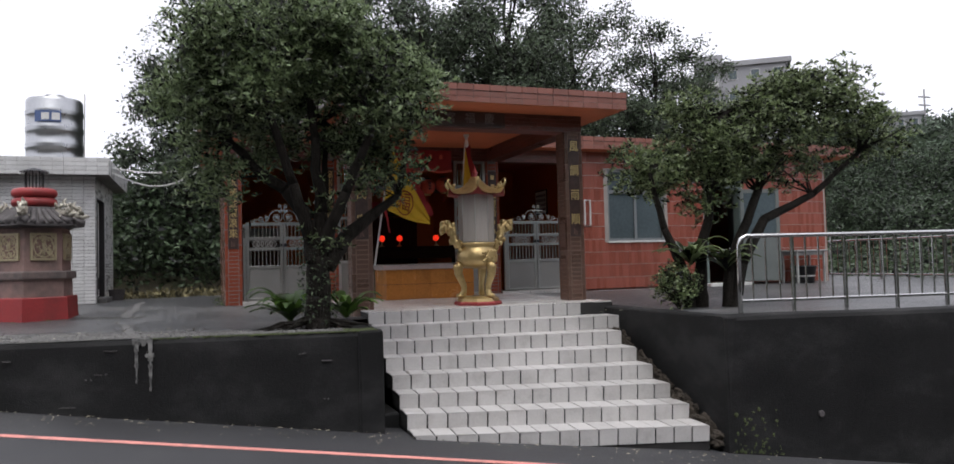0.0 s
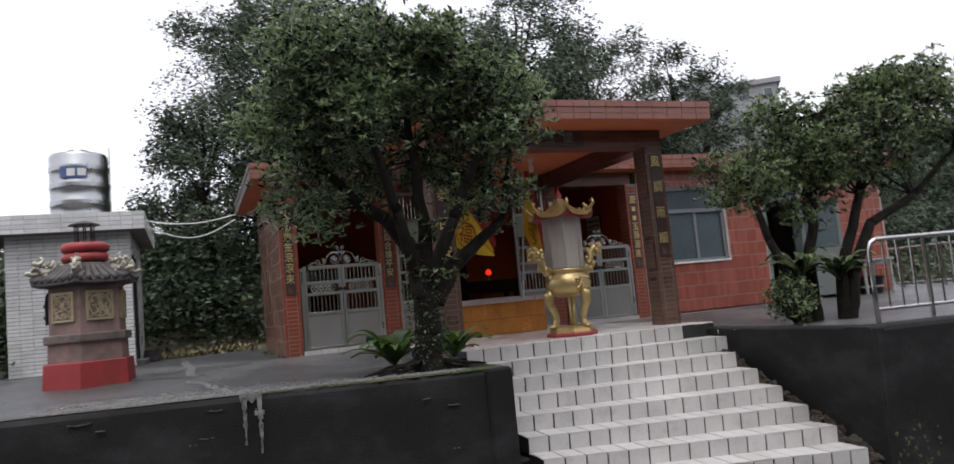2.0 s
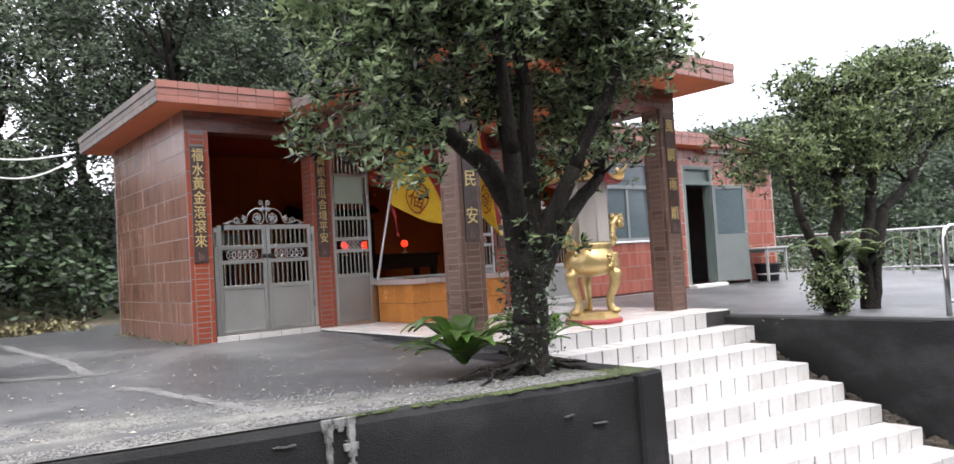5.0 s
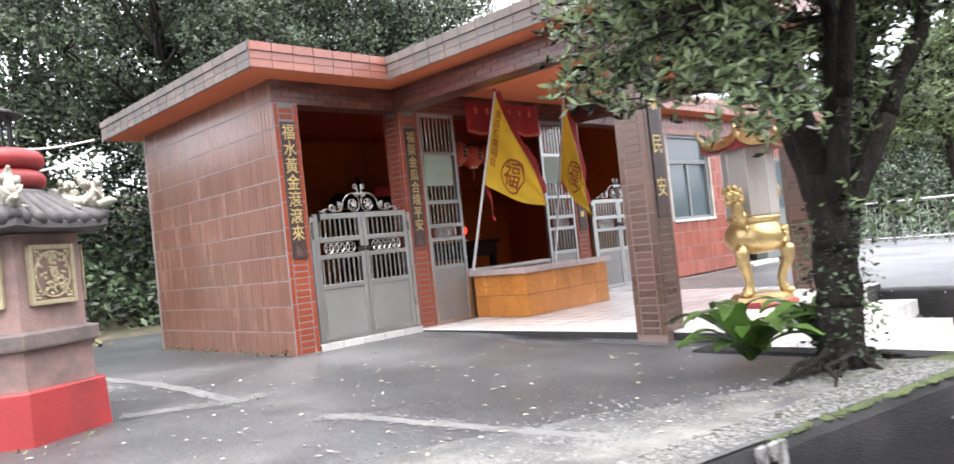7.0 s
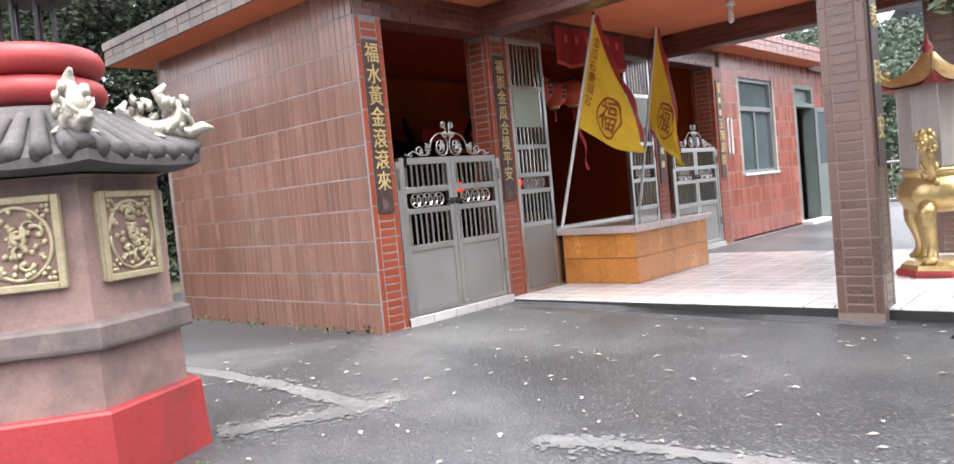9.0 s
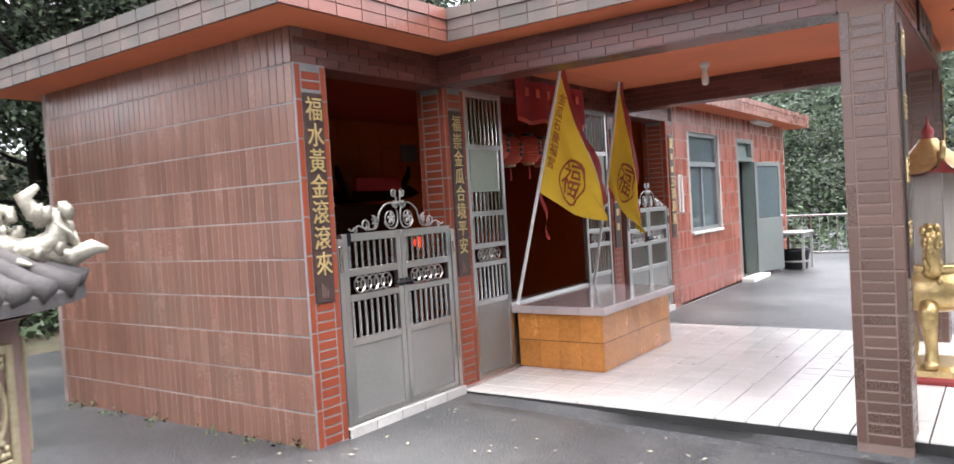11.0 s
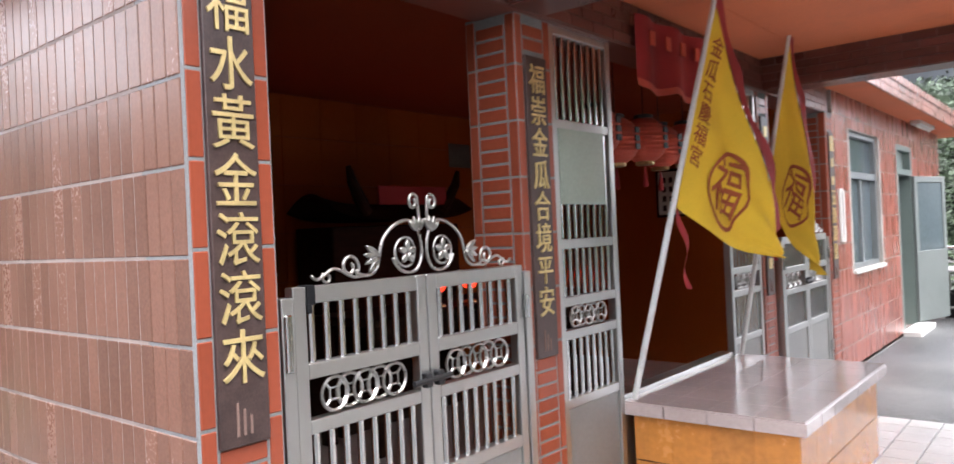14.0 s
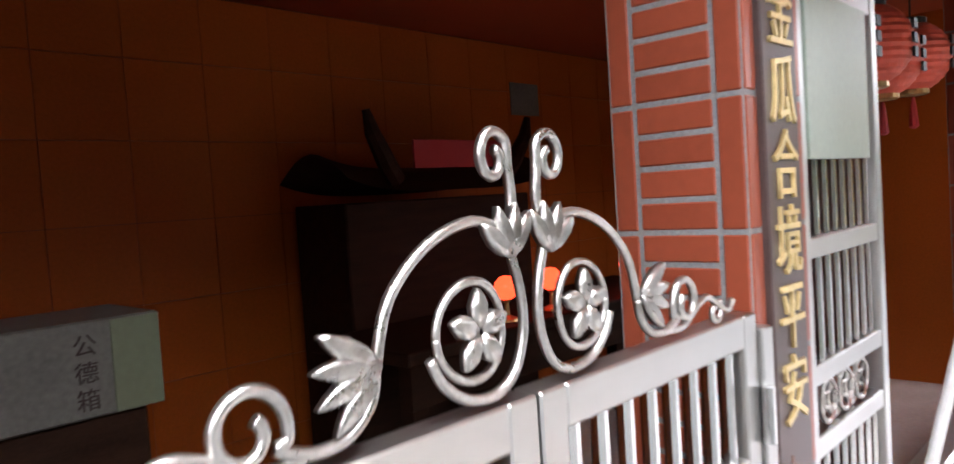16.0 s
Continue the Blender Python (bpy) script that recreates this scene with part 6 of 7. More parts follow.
part("finial", M().lathe([(0.05, 1.77), (0.06, 1.79), (0.03, 1.81), (0.045, 1.84), (0.03, 1.87), (0.012, 1.9), (0.004, 1.96)], 12, (bx, by, bz)), REDPAINT, bu, "red finial", smooth=True)

# ---- paper-burning furnace ----
fx, fy, fz = -2.6, -0.87, -0.06
FA = radians(25)
fu = thing("joss_paper_furnace", "hexagonal pink plaster joss-paper furnace with red base and gold panels", "furnace", (fx, fy, fz))


def hexa(r0, z0, r1, z1, b=0.0):
    return [(r0 - b, z0), (r0, z0 + b), (r1, z1 - b), (r1 - b, z1)] if b else [(r0, z0), (r1, z1)]


part("base", M().lathe(hexa(0.58, 0.0, 0.56, 0.35, 0.012), 6, (fx, fy, fz), FA), REDPAINT, fu, "red painted base")
part("lower_body", M().lathe([(0.5, 0.345), (0.495, 0.6)], 6, (fx, fy, fz), FA), PINKWALL, fu)
part("ledge", M().lathe([(0.49, 0.59), (0.545, 0.6), (0.55, 0.615), (0.55, 0.69), (0.54, 0.7), (0.46, 0.715)], 6, (fx, fy, fz), FA), LEDGE, fu, "rain-darkened ledge")
part("body", M().lathe([(0.475, 0.7), (0.465, 1.3), (0.5, 1.31)], 6, (fx, fy, fz), FA), PINKWALL, fu)
def furnace_door(tm):
    """An arched iron door with ring bosses and two knobs, under a small gilt plate."""
    m = M()
    arch = [(0.15 * math.cos(t), 0.05 + 0.16 * math.sin(t)) for t in np.linspace(0, math.pi, 13)]
    ring = [(0.15, -0.2)] + arch + [(-0.15, -0.2)]
    n = len(ring)
    m.add([tm @ Vector((x, 0.0, z)) for x, z in ring] + [tm @ Vector((x * 0.94, 0.05, z * 0.96)) for x, z in ring], [tuple(range(n, 2 * n))] + [(i, (i + 1) % n, n + (i + 1) % n, n + i) for i in range(n)])
    door = part("iron_door", m, BLACKMETAL, fu, "arched dark iron stoking door")
    part("rim", M().tube([tm @ Vector((x, 0.05, z)) for x, z in ring], 0.014, 7), BLACKMETAL, door)
    for z in (-0.1, 0.05):
        part("knob", M().tube([tm @ Vector((0.1, 0.05, z)), tm @ Vector((0.1, 0.11, z))], [0.014, 0.012], 8).blob(tuple(tm @ Vector((0.1, 0.12, z))), (0.026, 0.026, 0.026), 9, 7), BLACKMETAL, door)
    part("gilt_plate", M().box(-0.07, 0.0, 0.225, 0.07, 0.035, 0.3, 0.01, tm), PALEGOLD, fu)


for k in range(6):
    a = FA + math.pi / 6 + k * math.pi / 3
    ap = 0.47 * math.cos(math.pi / 6)
    tm = Matrix.Translation((fx, fy, fz)) @ Matrix.Rotation(a - math.pi / 2, 4, "Z") @ Matrix.Translation((0, ap, 1.05))
    if k == 2:
        furnace_door(tm)
        continue
    # local x along the face, y outwards
    pn = part("gold_panel", M().box(-0.165, -0.01, -0.19, 0.165, 0.02, 0.19, 0.008, tm).box(-0.165, 0.02, -0.19, -0.135, 0.035, 0.19, 0.004, tm).box(0.135, 0.02, -0.19, 0.165, 0.035, 0.19, 0.004, tm).box(-0.135, 0.02, 0.16, 0.135, 0.035, 0.19, 0.004, tm).box(-0.135, 0.02, -0.19, 0.135, 0.035, -0.16, 0.004, tm), PALEGOLD, fu, "gilded relief panel")
    part("recess", M().box(-0.134, 0.018, -0.159, 0.134, 0.0225, 0.159, 0, tm), MORTAR_DK, pn, "dark ground of the relief")
    m = M()
    g2 = random.Random(40 + k)
    m.tube([tm @ Vector((0.125 * math.cos(t * math.pi / 12), 0.024, 0.145 * math.sin(t * math.pi / 12))) for t in range(25)], 0.009, 6)
    for i in range(9):
        cx, cz = g2.uniform(-0.08, 0.08), g2.uniform(-0.1, 0.1)
        a0 = g2.uniform(0, 6)
        m.tube([tm @ Vector((cx + (0.035 - 0.003 * t) * math.cos(a0 + t * 0.5), 0.028, cz + (0.035 - 0.003 * t) * math.sin(a0 + t * 0.5))) for t in range(9)], [0.012 - 0.001 * t for t in range(9)], 6)
    for i in range(46):
        rr, aa = 0.115 * g2.random() ** 0.5, g2.uniform(0, 6.3)
        p = tm @ Vector((rr * math.cos(aa), 0.024, rr * 1.15 * math.sin(aa)))
        m.blob(tuple(p), (0.014, 0.014, 0.014), 6, 4, 0.5)
    for sx in (-1, 1):
        for sz in (-1, 1):
            for i in range(5):
                m.blob(tuple(tm @ Vector((sx * (0.12 - 0.018 * (i % 3)), 0.024, sz * (0.145 - 0.02 * (i // 2))))), (0.012, 0.012, 0.012), 6, 4, 0.4)
    part("relief", m, PALEGOLD, pn, smooth=True)
# tiled roof: six curved slopes with rounded ridges of cover tiles
cov = M()
for k in range(6):
    m = M()
    a0, a1 = FA + k * math.pi / 3, FA + (k + 1) * math.pi / 3
    A0, A1 = Vector((math.cos(a0), math.sin(a0), 0)), Vector((math.cos(a1), math.sin(a1), 0))
    o = Vector((fx, fy, fz))
    P = lambda s, v: o + A0.lerp(A1, s) * (0.665 - 0.345 * v) + Vector((0, 0, 1.375 + 0.2 * max(v, 0.0) ** 1.1 + 0.02 * (abs(s - 0.5) * 2) ** 3 * (1 - v)))
    q = len(m.v)
    for j in range(7):
        for i in range(9):
            m.v.append(tuple(P(i / 8, j / 6)))
    for j in range(6):
        for i in range(8):
            b = q + j * 9 + i
            m.f.append((b, b + 1, b + 10, b + 9))
    q2 = len(m.v)
    for j in (0, 1):
        for i in range(9):
            m.v.append(tuple(P(i / 8, 0) - Vector((0, 0, 0.04)) if j == 0 else o + A0.lerp(A1, i / 8) * 0.46 + Vector((0, 0, 1.315))))
    for i in range(8):
        m.f.append((q + i, q2 + i, q2 + i + 1, q + i + 1))
        m.f.append((q2 + i, q2 + 9 + i, q2 + 10 + i, q2 + i + 1))
    part("roof_slope", m, GREYCEM, fu, "weathered grey tiled roof")
    for i in range(6):
        s = (i + 0.5) / 6
        cov.tube([P(s, -0.03 + v / 5) + Vector((0, 0, 0.008)) for v in range(6)], [0.041, 0.039, 0.037, 0.034, 0.03, 0.026], 9)
    cov.tube([P(0, v / 5) + Vector((0, 0, 0.02)) for v in range(6)], 0.035, 8)
part("cover_tile", cov, GREYCEM, fu, smooth=True, kind="stuff")
part("neck", M().lathe([(0.33, 1.56), (0.31, 1.6), (0.27, 1.62)], 24, (fx, fy, fz)), GREYCEM, fu)
for z in (1.69, 1.825):
    part("red_ring", M().lathe([(0.2, -0.07)] + [(0.225 + 0.068 * math.cos(t), 0.068 * math.sin(t)) for t in np.linspace(-1.4, 1.4, 9)] + [(0.2, 0.07)], 32, (fx, fy, fz + z)), REDPAINT, fu, "glossy red bulged ring", smooth=True)
ch = part("chimney_cage", M().lathe([(0.13, 1.86), (0.14, 1.87), (0.13, 1.89), (0.11, 1.89)], 16, (fx, fy, fz)), BLACKMETAL, fu, "black iron chimney cage")
for k in range(8):
    a = k * math.pi / 4
    part("cage_bar", M().tube([(fx + 0.115 * math.cos(a), fy + 0.115 * math.sin(a), fz + 1.88), (fx + 0.115 * math.cos(a), fy + 0.115 * math.sin(a), fz + 2.14)], 0.009, 6), BLACKMETAL, ch)
part("cap", M().lathe([(0.19, 2.13), (0.19, 2.14), (0.05, 2.19), (0.01, 2.2)], 20, (fx, fy, fz)), BLACKMETAL, ch)


def roof_dragon(k):
    a = FA + k * math.pi / 3
    o = Vector((fx, fy, fz))
    d = Vector((math.cos(a), math.sin(a), 0))
    q = Vector((-d.y, d.x, 0))
    m = M()
    P = lambda r, z, s=0: o + d * (0.36 + (r - 0.38) * 0.86) + Vector((0, 0, 1.515 + (z - 1.5) * 0.86)) + q * s * 0.86
    m.tube([P(0.38, 1.60), P(0.45, 1.54), P(0.52, 1.50), P(0.6, 1.50), P(0.66, 1.55), P(0.65, 1.62), P(0.58, 1.64), P(0.55, 1.70), P(0.6, 1.74)], [0.02, 0.035, 0.045, 0.05, 0.045, 0.038, 0.03, 0.026, 0.01], 9)
    m.tube([P(0.62, 1.50), P(0.7, 1.47), P(0.77, 1.50), P(0.82, 1.49)], [0.04, 0.036, 0.028, 0.008], 8)
    g3 = random.Random(k)
    for i in range(30):
        m.blob(tuple(P(g3.uniform(0.42, 0.7), g3.uniform(1.47, 1.66), g3.uniform(-0.05, 0.05))), (0.02, 0.02, 0.026), 6, 5, 0.6)
    for s in (-1, 1):
        m.tube([P(0.72, 1.5, 0), P(0.7, 1.56, s * 0.05), P(0.66, 1.6, s * 0.07)], [0.012, 0.01, 0.003], 6)
        m.tube([P(0.52, 1.5, 0), P(0.54, 1.46, s * 0.07), P(0.58, 1.45, s * 0.1)], [0.02, 0.016, 0.006], 6)
    part("dragon", m, SILVER, fu, "silver painted dragon on the roof ridge", smooth=True)


for k in range(6):
    roof_dragon(k)

# ---- white-tiled hut with water tank ----
hx0, hx1, hy0, hy1, hz = -4.35, -2.32, 3.3, 6.4, 2.5
hut = thing("tiled_hut", "small white-tiled flat-roofed hut", "hut", ((hx0 + hx1) / 2, (hy0 + hy1) / 2, 0))
hw = part("wall", M().box(hx0 + 0.01, hy0 + 0.01, -0.1, hx1 - 0.2, hy1, hz).box(hx1 - 0.2, hy0 + 0.01, -0.1, hx1 - 0.01, 3.75, hz).box(hx1 - 0.2, 4.75, -0.1, hx1 - 0.01, hy1, hz).box(hx1 - 0.2, 3.75, 2.1, hx1 - 0.01, 4.75, hz), JOINT_DK, hut)
m = M()
rows = 38
rh = hz / rows
for r in range(rows):
    z0 = r * rh + 0.003
    n = 10
    for i in range(n):
        w = (hx1 - hx0) / n
        m.box(hx0 + w * i + 0.003, hy0, z0, hx0 + w * (i + 1) - 0.003, hy0 + 0.012, z0 + rh - 0.007)
    n = 14
    for i in range(n):
        w = (hy1 - hy0) / n
        ya, yb = hy0 + w * i + 0.003, hy0 + w * (i + 1) - 0.003
        if yb > 3.7 and ya < 4.8 and z0 < 2.1:
            continue
        m.box(hx1 - 0.012, ya, z0, hx1, yb, z0 + rh - 0.007)
part("wall_tile", m, HUT_TILE, hw, "white glazed wall tiles", kind="stuff")
hr = part("roof", M().box(-4.75, 2.98, hz, -2.05, 6.8, 2.83), ROOFTOP, hut)
m = M()
for r in range(4):
    for i in range(14):
        w = 2.7 / 14
        m.box(-4.75 + w * i + 0.003, 2.97, hz + 0.083 * r + 0.002, -4.75 + w * (i + 1) - 0.003, 2.985, hz + 0.083 * (r + 1) - 0.006)
    for i in range(19):
        w = 3.8 / 19
        m.box(-2.055, 2.98 + w * i + 0.003, hz + 0.083 * r + 0.002, -2.04, 2.98 + w * (i + 1) - 0.003, hz + 0.083 * (r + 1) - 0.006)
part("fascia_tile", m, HUT_TILE, hr, kind="stuff")
hd = part("door", M().box(hx1 - 0.14, 3.8, 0.1, hx1 - 0.1, 4.7, 2.08, 0.004), WHITEPAINT, hut, "plain pale grey door")
part("vent", M().box(hx1 - 0.1, 4.45, 0.25, hx1 - 0.09, 4.62, 0.5, 0.002), JOINT_DK, hd)
part("door_step", M().box(hx1 - 0.1, 3.75, -0.05, hx1 + 0.15, 4.75, 0.09, 0.01), PATCH, hut)
bk = thing("bucket", "dark old basin beside the hut door", "basin", (-2.1, 4.9, 0))
part("body", M().lathe([(0.13, 0.0), (0.17, 0.22), (0.18, 0.23), (0.16, 0.23), (0.13, 0.05)], 18, (-2.1, 4.9, 0.0)), GREYCEM, bk)
tk = thing("water_tank", "upright ribbed stainless steel water tank on the hut roof", "water tank", (-3.35, 5.35, 2.83))
prof = [(0.5, 0.0), (0.55, 0.02)]
for i in range(4):
    z = 0.1 + i * 0.36
    prof += [(0.555, z), (0.575, z + 0.03), (0.555, z + 0.06), (0.575, z + 0.09), (0.555, z + 0.12)]
prof += [(0.555, 1.5), (0.53, 1.55), (0.2, 1.62), (0.2, 1.66), (0.05, 1.67)]
part("shell", M().lathe(prof, 40, (-3.35, 5.35, 2.83)), TANKSTEEL, tk, smooth=True)
lab = sheet(lambda u, v: (-3.35 + 0.585 * math.cos(-2.1 + 0.9 * u), 5.35 + 0.585 * math.sin(-2.1 + 0.9 * u), 2.83 + 1.0 + 0.24 * v), 10, 2)
lb = part("label", lab, BLUELABEL, tk, "blue label with white marks")
for i in range(2):
    part("mark", sheet(lambda u, v: (-3.35 + 0.59 * math.cos(-1.85 + 0.34 * i + 0.26 * u), 5.35 + 0.59 * math.sin(-1.85 + 0.34 * i + 0.26 * u), 2.83 + 1.04 + 0.15 * v), 4, 2), WHITEPAINT, lb)
part("pipe", M().tube([(-2.8, 5.5, 2.83), (-2.78, 5.5, 4.6)], 0.015, 6), WHITEPAINT, tk)
for z, sag in ((2.72, 0.12), (2.62, 0.3)):
    cb = thing("cable", "sagging white cable between hut and temple roof", "cable", (-2.05, 3.6, z), "cables over the yard")
    part("wire", M().tube([(-2.05 + 1.66 * t / 12, 3.6 + 0.03 * t, z + 0.10 * t / 12 - sag * math.sin(math.pi * t / 12)) for t in range(13)], 0.014, 6), WHITEPAINT, cb)


# ---- steel railing above the right-hand wall, and the fence at the yard's end ----
def railing(name, p0, p1, n, h, sub, label, group, material, bend=True):
    t = thing(name, label, "railing", p0, group)
    a, b = Vector(p0), Vector(p1)
    up = Vector((0, 0, h))
    d = (b - a).normalized()
    tops = [a + Vector((0, 0, 0)), a + up * 0.88, a + up * 0.96 + d * 0.03, a + up + d * 0.1] if bend else [a + up]
    part("top_rail", M().tube(tops + [a.lerp(b, k / 6) + up for k in range(1, 7)], 0.027, 10), material, t, smooth=True)
    part("lower_rail", M().tube([a.lerp(b, k / 6) + up * 0.16 for k in range(7)], 0.02, 8), material, t)
    for i in range(1 if bend else 0, n + 1):
        p = a.lerp(b, i / n)
        part("post", M().tube([p - Vector((0, 0, 0.03)), p + up], 0.025, 10), material, t)
        if i < n:
            for k in range(1, sub):
                q = a.lerp(b, (i + k / sub) / n)
                part("baluster", M().tube([q + up * 0.16, q + up], 0.0125, 6), material, t)
    if bend:
        for k in range(1, sub):
            q = a.lerp(b, k / sub / n)
            part("baluster", M().tube([q + up * 0.16, q + up], 0.0125, 6), material, t)
    return t


railing("steel_railing", (5.53, -5.93, -0.06), (14.2, -7.6, -0.06), 13, 0.9, 4, "stainless steel railing along the retaining wall", "", STEEL)
railing("yard_fence", (14.1, 5.0, -0.05), (14.3, -7.4, -0.05), 12, 0.95, 6, "pale steel fence closing the far end of the yard", "", STEEL, False)

# ---- small things on the wing ----
st = thing("side_table", "small table with a worn pale grey top beside the wing door", "table", (11.75, -0.35, 0))
part("top", M().box(11.36, -0.62, 0.66, 12.2, -0.1, 0.7, 0.008), WORNTOP, st)
for y in (-0.57, -0.17):
    part("apron", M().box(11.41, y, 0.58, 12.15, y + 0.02, 0.66, 0.003), WORNTOP, st)
for x in (11.4, 12.12):
    for y in (-0.58, -0.16):
        part("leg", M().box(x - 0.022, y - 0.022, -0.03, x + 0.022, y + 0.022, 0.66, 0.003), WORNTOP, st)
tb_ = thing("tub", "round black tub under the side table", "tub", (11.76, -0.36, -0.02))
part("body", M().lathe([(0.2, 0.0), (0.21, 0.02), (0.25, 0.34), (0.27, 0.35), (0.27, 0.38), (0.24, 0.38), (0.2, 0.06)], 24, (11.76, -0.36, -0.02)), BLACKMETAL, tb_, smooth=True)
part("band", M().lathe([(0.226, 0.14), (0.234, 0.15), (0.236, 0.17), (0.228, 0.18)], 24, (11.76, -0.36, -0.02)), WORNTOP, tb_)
tl = thing("tube_light", "white fluorescent lamp under the wing soffit", "lamp", (10.6, -0.12, 2.72))
part("housing", M().box(10.2, -0.18, 2.69, 11.3, -0.06, 2.744, 0.006), WHITEPAINT, tl)
part("tube", M().tube([(10.25, -0.12, 2.675), (11.25, -0.12, 2.675)], 0.014, 8), BULB, tl)
pb = thing("bulb_lamp", "bare white bulb in a ceiling socket of the porch", "lamp", (3.8, -1.4, 2.74))
part("socket", M().lathe([(0.045, 0.0), (0.05, -0.03), (0.03, -0.05), (0.022, -0.09)], 14, (3.8, -1.4, 2.743)), WHITEPAINT, pb)
part("bulb", M().lathe([(0.018, -0.09), (0.032, -0.12), (0.034, -0.16), (0.03, -0.2), (0.01, -0.215)], 14, (3.8, -1.4, 2.743)), BULB, pb, smooth=True)
# Whitewashed mortar outline by the end pillar, modelled as a tube; no real conduit.
cd = thing("conduit", "whitewashed mortar outline on the end pillar, built as a white tube", "conduit", (6.7, -0.02, 1.5))
part("pipe", M().tube([(6.72, -0.012, 1.78), (6.84, -0.012, 1.78), (6.84, -0.012, 1.28), (6.72, -0.012, 1.28), (6.72, -0.012, 1.78)], 0.019, 6), WHITEPAINT, cd)

# ---- inside the hall ----
bn = thing("valance", "red cloth valance with fringe over the hall opening", "valance", (3.3, 0.0, 2.5))
part("cloth", sheet(lambda u, v: (2.62 + 1.36 * u, -0.03 - 0.02 * math.sin(u * 22), 2.52 + 0.16 - 0.36 * v - 0.03 * abs(math.sin(u * 9.4)) * v), 50, 8), REDCLOTH, bn, smooth=True)
for i in range(6):
    part("mark", M().box(2.74 + 0.2 * i, -0.062, 2.52, 2.80 + 0.2 * i, -0.056, 2.6), PAPERRED, bn)
part("fringe", sheet(lambda u, v: (2.62 + 1.36 * u, -0.035 - 0.02 * math.sin(u * 22), 2.33 - 0.03 * abs(math.sin(u * 9.4)) - 0.04 * v), 90, 1), PAPERRED, bn)
for i, (x, y, z) in enumerate(((2.72, 0.3, 2.08), (3.02, 0.34, 2.05), (3.32, 0.3, 2.07), (3.62, 0.34, 2.05), (3.92, 0.3, 2.08))):
    ln = thing("paper_lantern", "round red ribbed paper lantern hanging in the hall", "lantern", (x, y, z), "row of red lanterns")
    pr = []
    for k in range(25):
        t = math.pi * (0.13 + 0.74 * k / 24)
        pr.append((0.15 * math.sin(t) * (1.0 if k % 2 else 0.965), -0.15 * math.cos(t)))
    part("shade", M().lathe(pr, 24, (x, y, z)), PAPERRED, ln)
    part("collar", M().lathe([(0.06, 0.135), (0.062, 0.16), (0.05, 0.165)], 14, (x, y, z)), BLACKMETAL, ln)
    part("base_collar", M().lathe([(0.05, -0.16), (0.062, -0.155), (0.06, -0.135)], 14, (x, y, z)), GOLD, ln)
    part("cord", M().tube([(x, y, z + 0.16), (x, y, 2.72)], 0.004, 5), BLACKMETAL, ln)
    part("tassel", M().lathe([(0.006, -0.3), (0.02, -0.29), (0.012, -0.2), (0.005, -0.165)], 8, (x, y, z)), REDCLOTH, ln)
    for k in range(3):
        part("writing", M().box(x - 0.025, y - 0.155, z - 0.065 + 0.05 * k, x + 0.025, y - 0.146, z - 0.03 + 0.05 * k), BLACKMETAL, ln)
al = thing("altar_table", "long dark wooden altar table in the hall", "altar", (3.2, 2.2, 0.03))
part("top", M().box(2.3, 1.8, 0.92, 4.9, 2.5, 0.98, 0.008), DARKWOOD, al)
part("apron", M().box(2.34, 1.84, 0.72, 4.86, 1.88, 0.92, 0.004), DARKWOOD, al)
for x in (2.36, 4.76):
    for y in (1.86, 2.4):
        part("leg", M().box(x, y, 0.03, x + 0.09, y + 0.09, 0.92, 0.006), DARKWOOD, al)
for i, x in enumerate((3.10, 3.47, 4.25)):
    lp = thing("altar_lamp", "glowing red lotus lamp on the altar", "lamp", (x, 1.95, 0.98), "red altar lamps")
    part("stand", M().lathe([(0.06, 0.0), (0.055, 0.012), (0.015, 0.03), (0.012, 0.09), (0.03, 0.11)], 14, (x, 1.95, 0.98)), GOLD, lp)
    part("shade", M().lathe([(0.02, 0.105), (0.05, 0.125), (0.062, 0.16), (0.055, 0.195), (0.03, 0.222), (0.008, 0.228)], 16, (x, 1.95, 0.98)), LAMPRED, lp, "glowing red shade", smooth=True)
sr = thing("altar_shrine", "dark carved shrine with upturned roof ends on a tall stand", "shrine", (2.9, 2.65, 0.03))
part("cabinet", M().box(2.56, 2.5, 0.03, 4.0, 2.95, 1.62, 0.01), DARKWOOD, sr)
part("roof", sheet(lambda u, v: (2.5 + 1.56 * u, 2.38 + 0.6 * v, 1.66 + 0.08 * (abs(u - 0.5) * 2) ** 4 + 0.14 * math.sin(math.pi * v)), 24, 8), DARKWOOD, sr, smooth=True)
for s in (-1, 1):
    part("roof_horn", M().tube([(3.24 + s * 0.42, 2.4, 1.72), (3.24 + s * 0.5, 2.38, 1.82), (3.24 + s * 0.59, 2.36, 1.96), (3.24 + s * 0.62, 2.36, 2.07)], [0.05, 0.05, 0.04, 0.02], 8), DARKWOOD, sr)
part("red_board", M().box(2.92, 2.36, 1.78, 3.7, 2.38, 1.93, 0.004), REDCLOTH, sr)
bs = thing("donation_box", "pale donation box, paint dimmed for shade, with dark lettering on a stand", "box", (0.75, 1.65, 0.03))
part("stand", M().box(0.4, 1.52, 0.03, 1.12, 1.82, 1.11, 0.01), DARKWOOD, bs)
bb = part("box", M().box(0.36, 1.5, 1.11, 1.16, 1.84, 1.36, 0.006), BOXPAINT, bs)
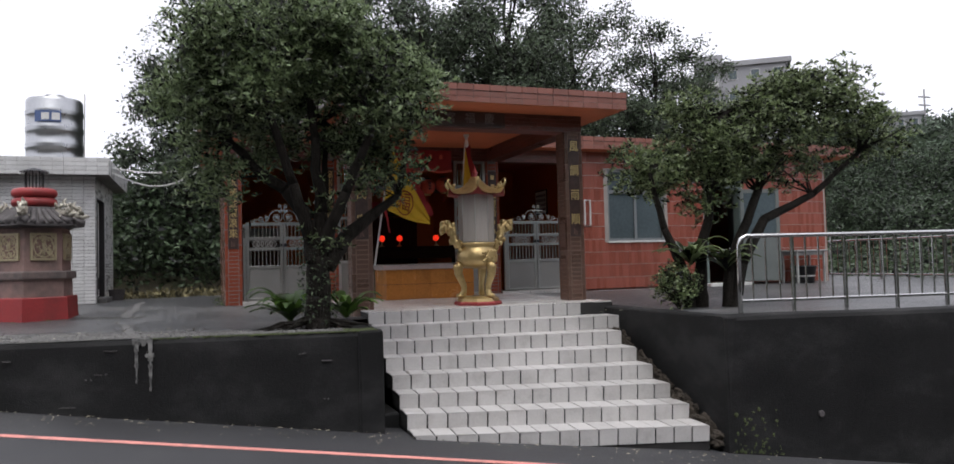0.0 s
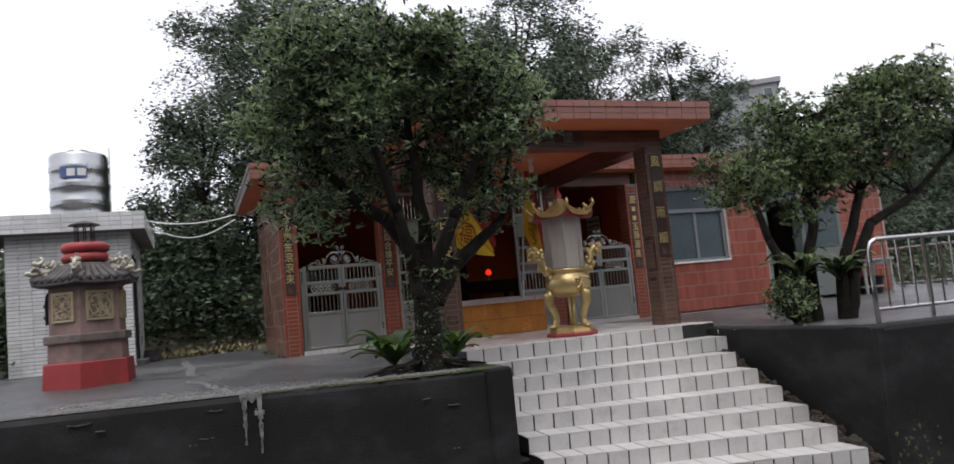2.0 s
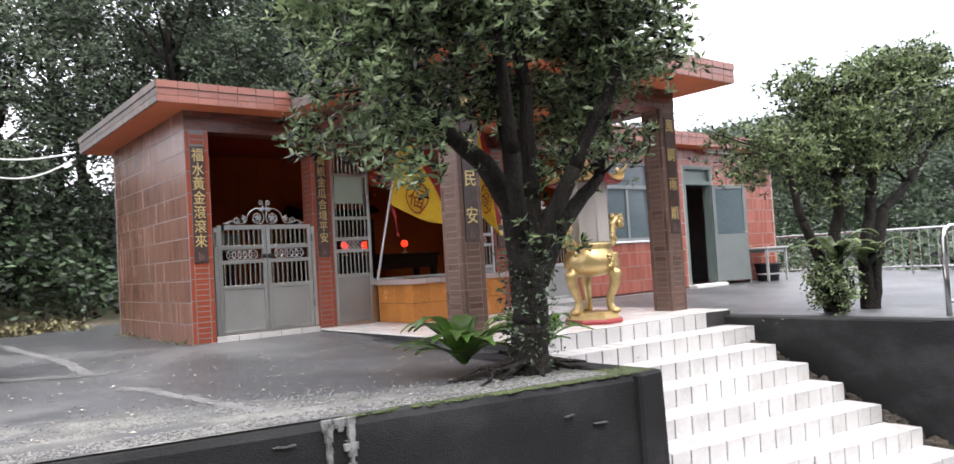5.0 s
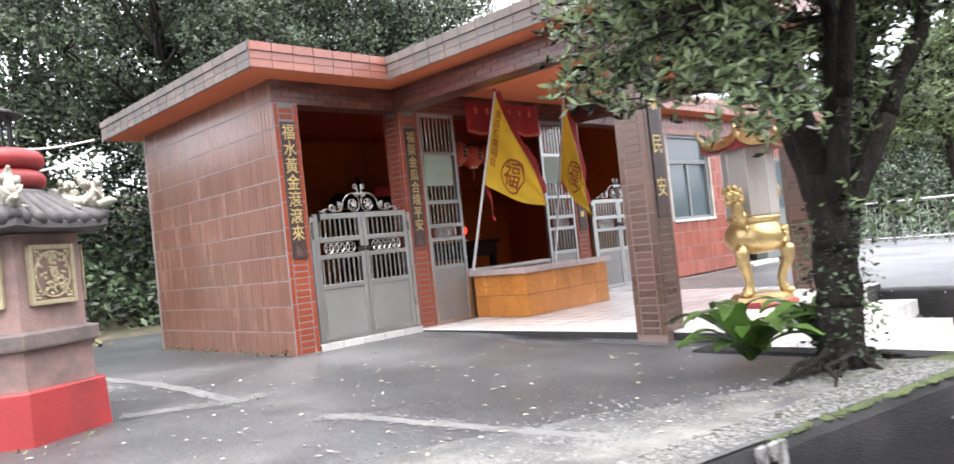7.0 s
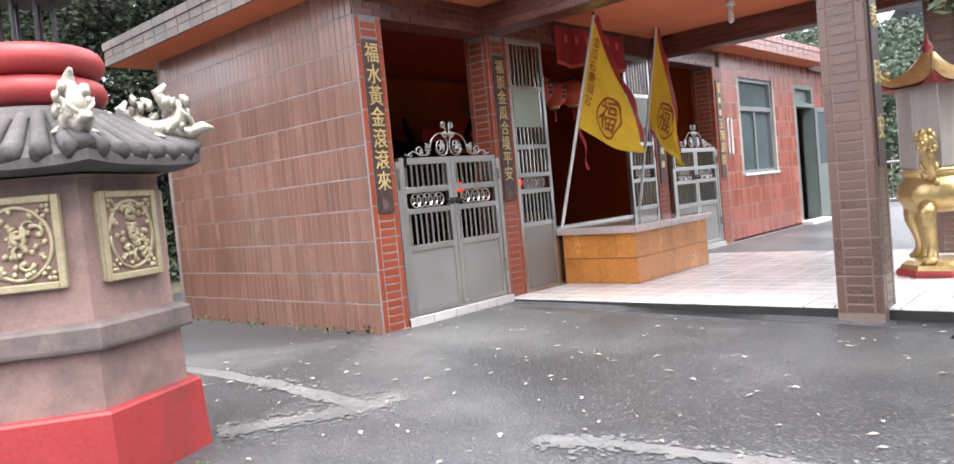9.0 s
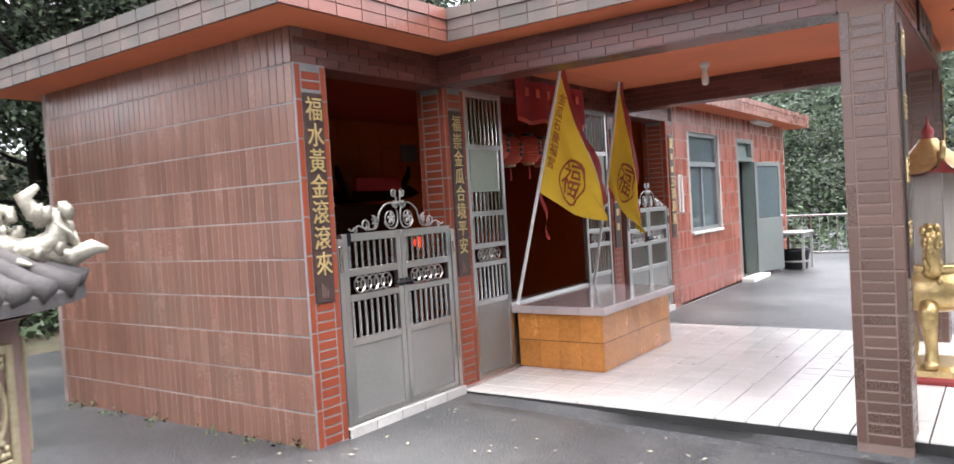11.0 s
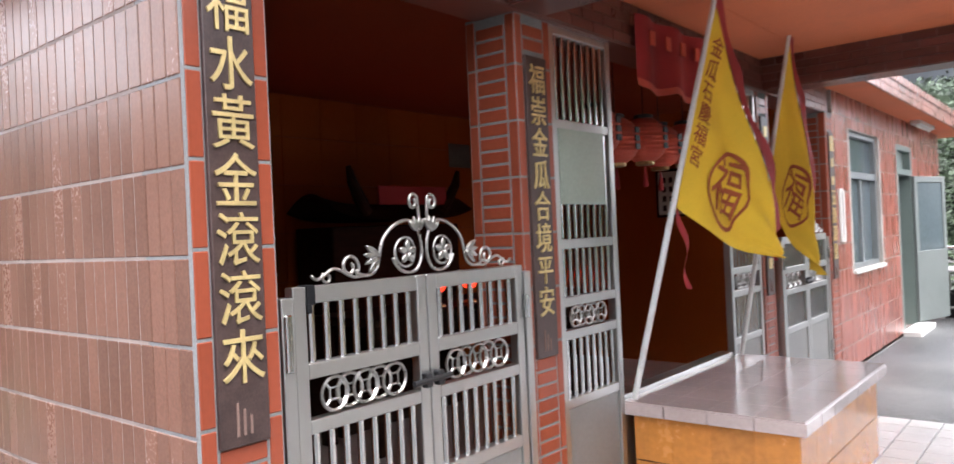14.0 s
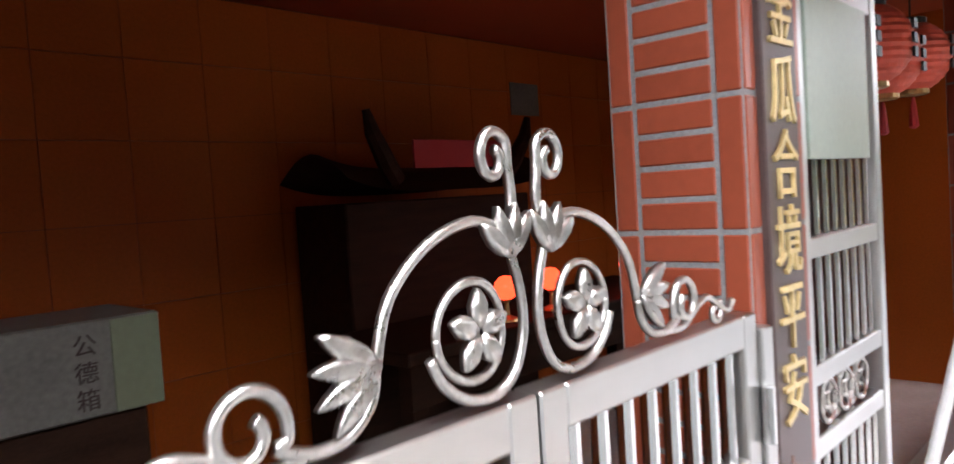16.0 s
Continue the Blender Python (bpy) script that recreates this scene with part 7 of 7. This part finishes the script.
INK = mat("dark_red_ink", (0.02, 0.006, 0.005), 0.7)
for i, ch in enumerate("公德箱"):
    lettering(ch, 0.06, Matrix.Translation((0.965, 1.498, 1.295 - 0.07 * i)) @ pose(0, 0, 0, 90, 0, 0), INK, bb, 0.0015)
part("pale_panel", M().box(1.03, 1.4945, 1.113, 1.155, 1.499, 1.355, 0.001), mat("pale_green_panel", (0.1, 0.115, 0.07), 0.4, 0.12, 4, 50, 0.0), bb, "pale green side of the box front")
for i in range(4):
    part("writing", M().box(0.44 + 0.04 * i, 1.494, 1.16, 0.455 + 0.04 * i, 1.4995, 1.33), mat("grey_ink", (0.2, 0.2, 0.2), 0.7), bb)
nt_ = thing("notice", "small yellowed notice sheet, dimmed for shade, on the tiled hall wall", "notice", (4.74, 3.08, 2.3))
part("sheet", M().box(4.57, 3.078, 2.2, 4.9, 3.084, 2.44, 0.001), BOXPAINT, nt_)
cl = thing("framed_notice", "pale framed notice with rows of small writing on the hall wall", "notice", (6.48, 1.5, 1.86))
part("frame", M().box(6.478, 1.2, 1.6, 6.5, 1.78, 2.12, 0.004), DARKWOOD, cl)
part("sheet", M().box(6.474, 1.23, 1.63, 6.4785, 1.75, 2.09), PAPER, cl)
for r in range(4):
    for c in range(6):
        part("mark", M().box(6.471, 1.27 + 0.078 * c, 1.67 + 0.1 * r, 6.4742, 1.31 + 0.078 * c, 1.73 + 0.1 * r), BLACKMETAL, cl)
# large wall tiles inside the left bay
m = M()
for i in range(16):
    for j in range(7):
        m.box(0.2 + 0.395 * i, 3.085, 0.03 + 0.39 * j, 0.2 + 0.395 * i + 0.392, 3.1, min(0.03 + 0.39 * j + 0.387, ZSOFFIT - 0.04))
part("wall_tile", m, TILE_INT, wall_north, "orange-brown glazed wall tiles", kind="stuff")
m = M()
for i in range(7):
    for j in range(7):
        m.box(0.198, 0.3 + 0.395 * i, 0.03 + 0.39 * j, 0.212, 0.3 + 0.395 * i + 0.392, min(0.03 + 0.39 * j + 0.387, ZSOFFIT - 0.04))
part("inner_tile", m, TILE_INT, wall_west, kind="stuff")

# ---- countable tiles of floor, steps and side wall ----
nx, ny = 17, 18
wx, wy = (5.12 - 1.61) / nx, 3.70 / ny
for i in range(nx):
    for j in range(ny):
        piece("floor_tile", porch_floor, (wx - 0.009, wy - 0.009, 0.03), (1.61 + wx * (i + 0.5), -3.70 + wy * (j + 0.5), 0.006 + random.uniform(-0.001, 0.001)), TILE_WHITE)
nt = 15
w = (XE - XS0) / nt
for k in range(8):
    st_ = part("tread", slab(XS0 + 0.004, XE - 0.004, k, nose(k - 1, XS0) + 0.02, 0.012, 0.005, 0.004), JOINT_DK, steps) if k else steps
    turn = Matrix.Rotation(math.atan2(nose(k, XE) - nose(k, XS0), XE - XS0), 4, "Z") @ Matrix.Rotation(math.atan2(0.02 * k, XE - XS0), 4, "Y")
    for i in range(nt if k != 1 else nt + 1):
        x = XS0 + w * (i + 0.5)
        y, z = nose(k, x), z_step(k, x)
        d = (nose(k - 1, x) - y) if k else 0.2
        jog = turn @ Matrix.Rotation(random.gauss(0, 0.004), 4, "Y")
        if k or x < 4.62:
            piece("riser_tile", st_, (w - 0.015, 0.016, 0.164), (x, y + 0.002, z - 0.09), STEP_TILE, jog)
        if k:
            piece("tread_tile", st_, (w - 0.015, round(d + 0.002, 2), 0.014), (x, y + d / 2 - 0.006, z - 0.004 + random.uniform(-0.002, 0.002)), STEP_TILE, jog)
# side wall tiles: the front ones one by one, the rest joined
m = M()
R = 0.2533
cols = int(3.3 / 0.0735)
for i in range(cols):
    y0 = 0.018 + 0.0735 * i
    for r in range(11):
        z0 = R * r - 0.02
        h = min(R - 0.010, ZSOFFIT - 0.004 - z0)
        if h < 0.02:
            continue
        if i < 28:
            piece("wall_tile", wall_west, (0.018, 0.069, h), (0.006, y0 + 0.0355, z0 + h / 2), TILE_RED)
        else:
            m.box(-0.003, y0, z0, 0.015, y0 + 0.0685, z0 + h)
part("wall_tile_far", m, TILE_SIDEJ, wall_west, kind="stuff")
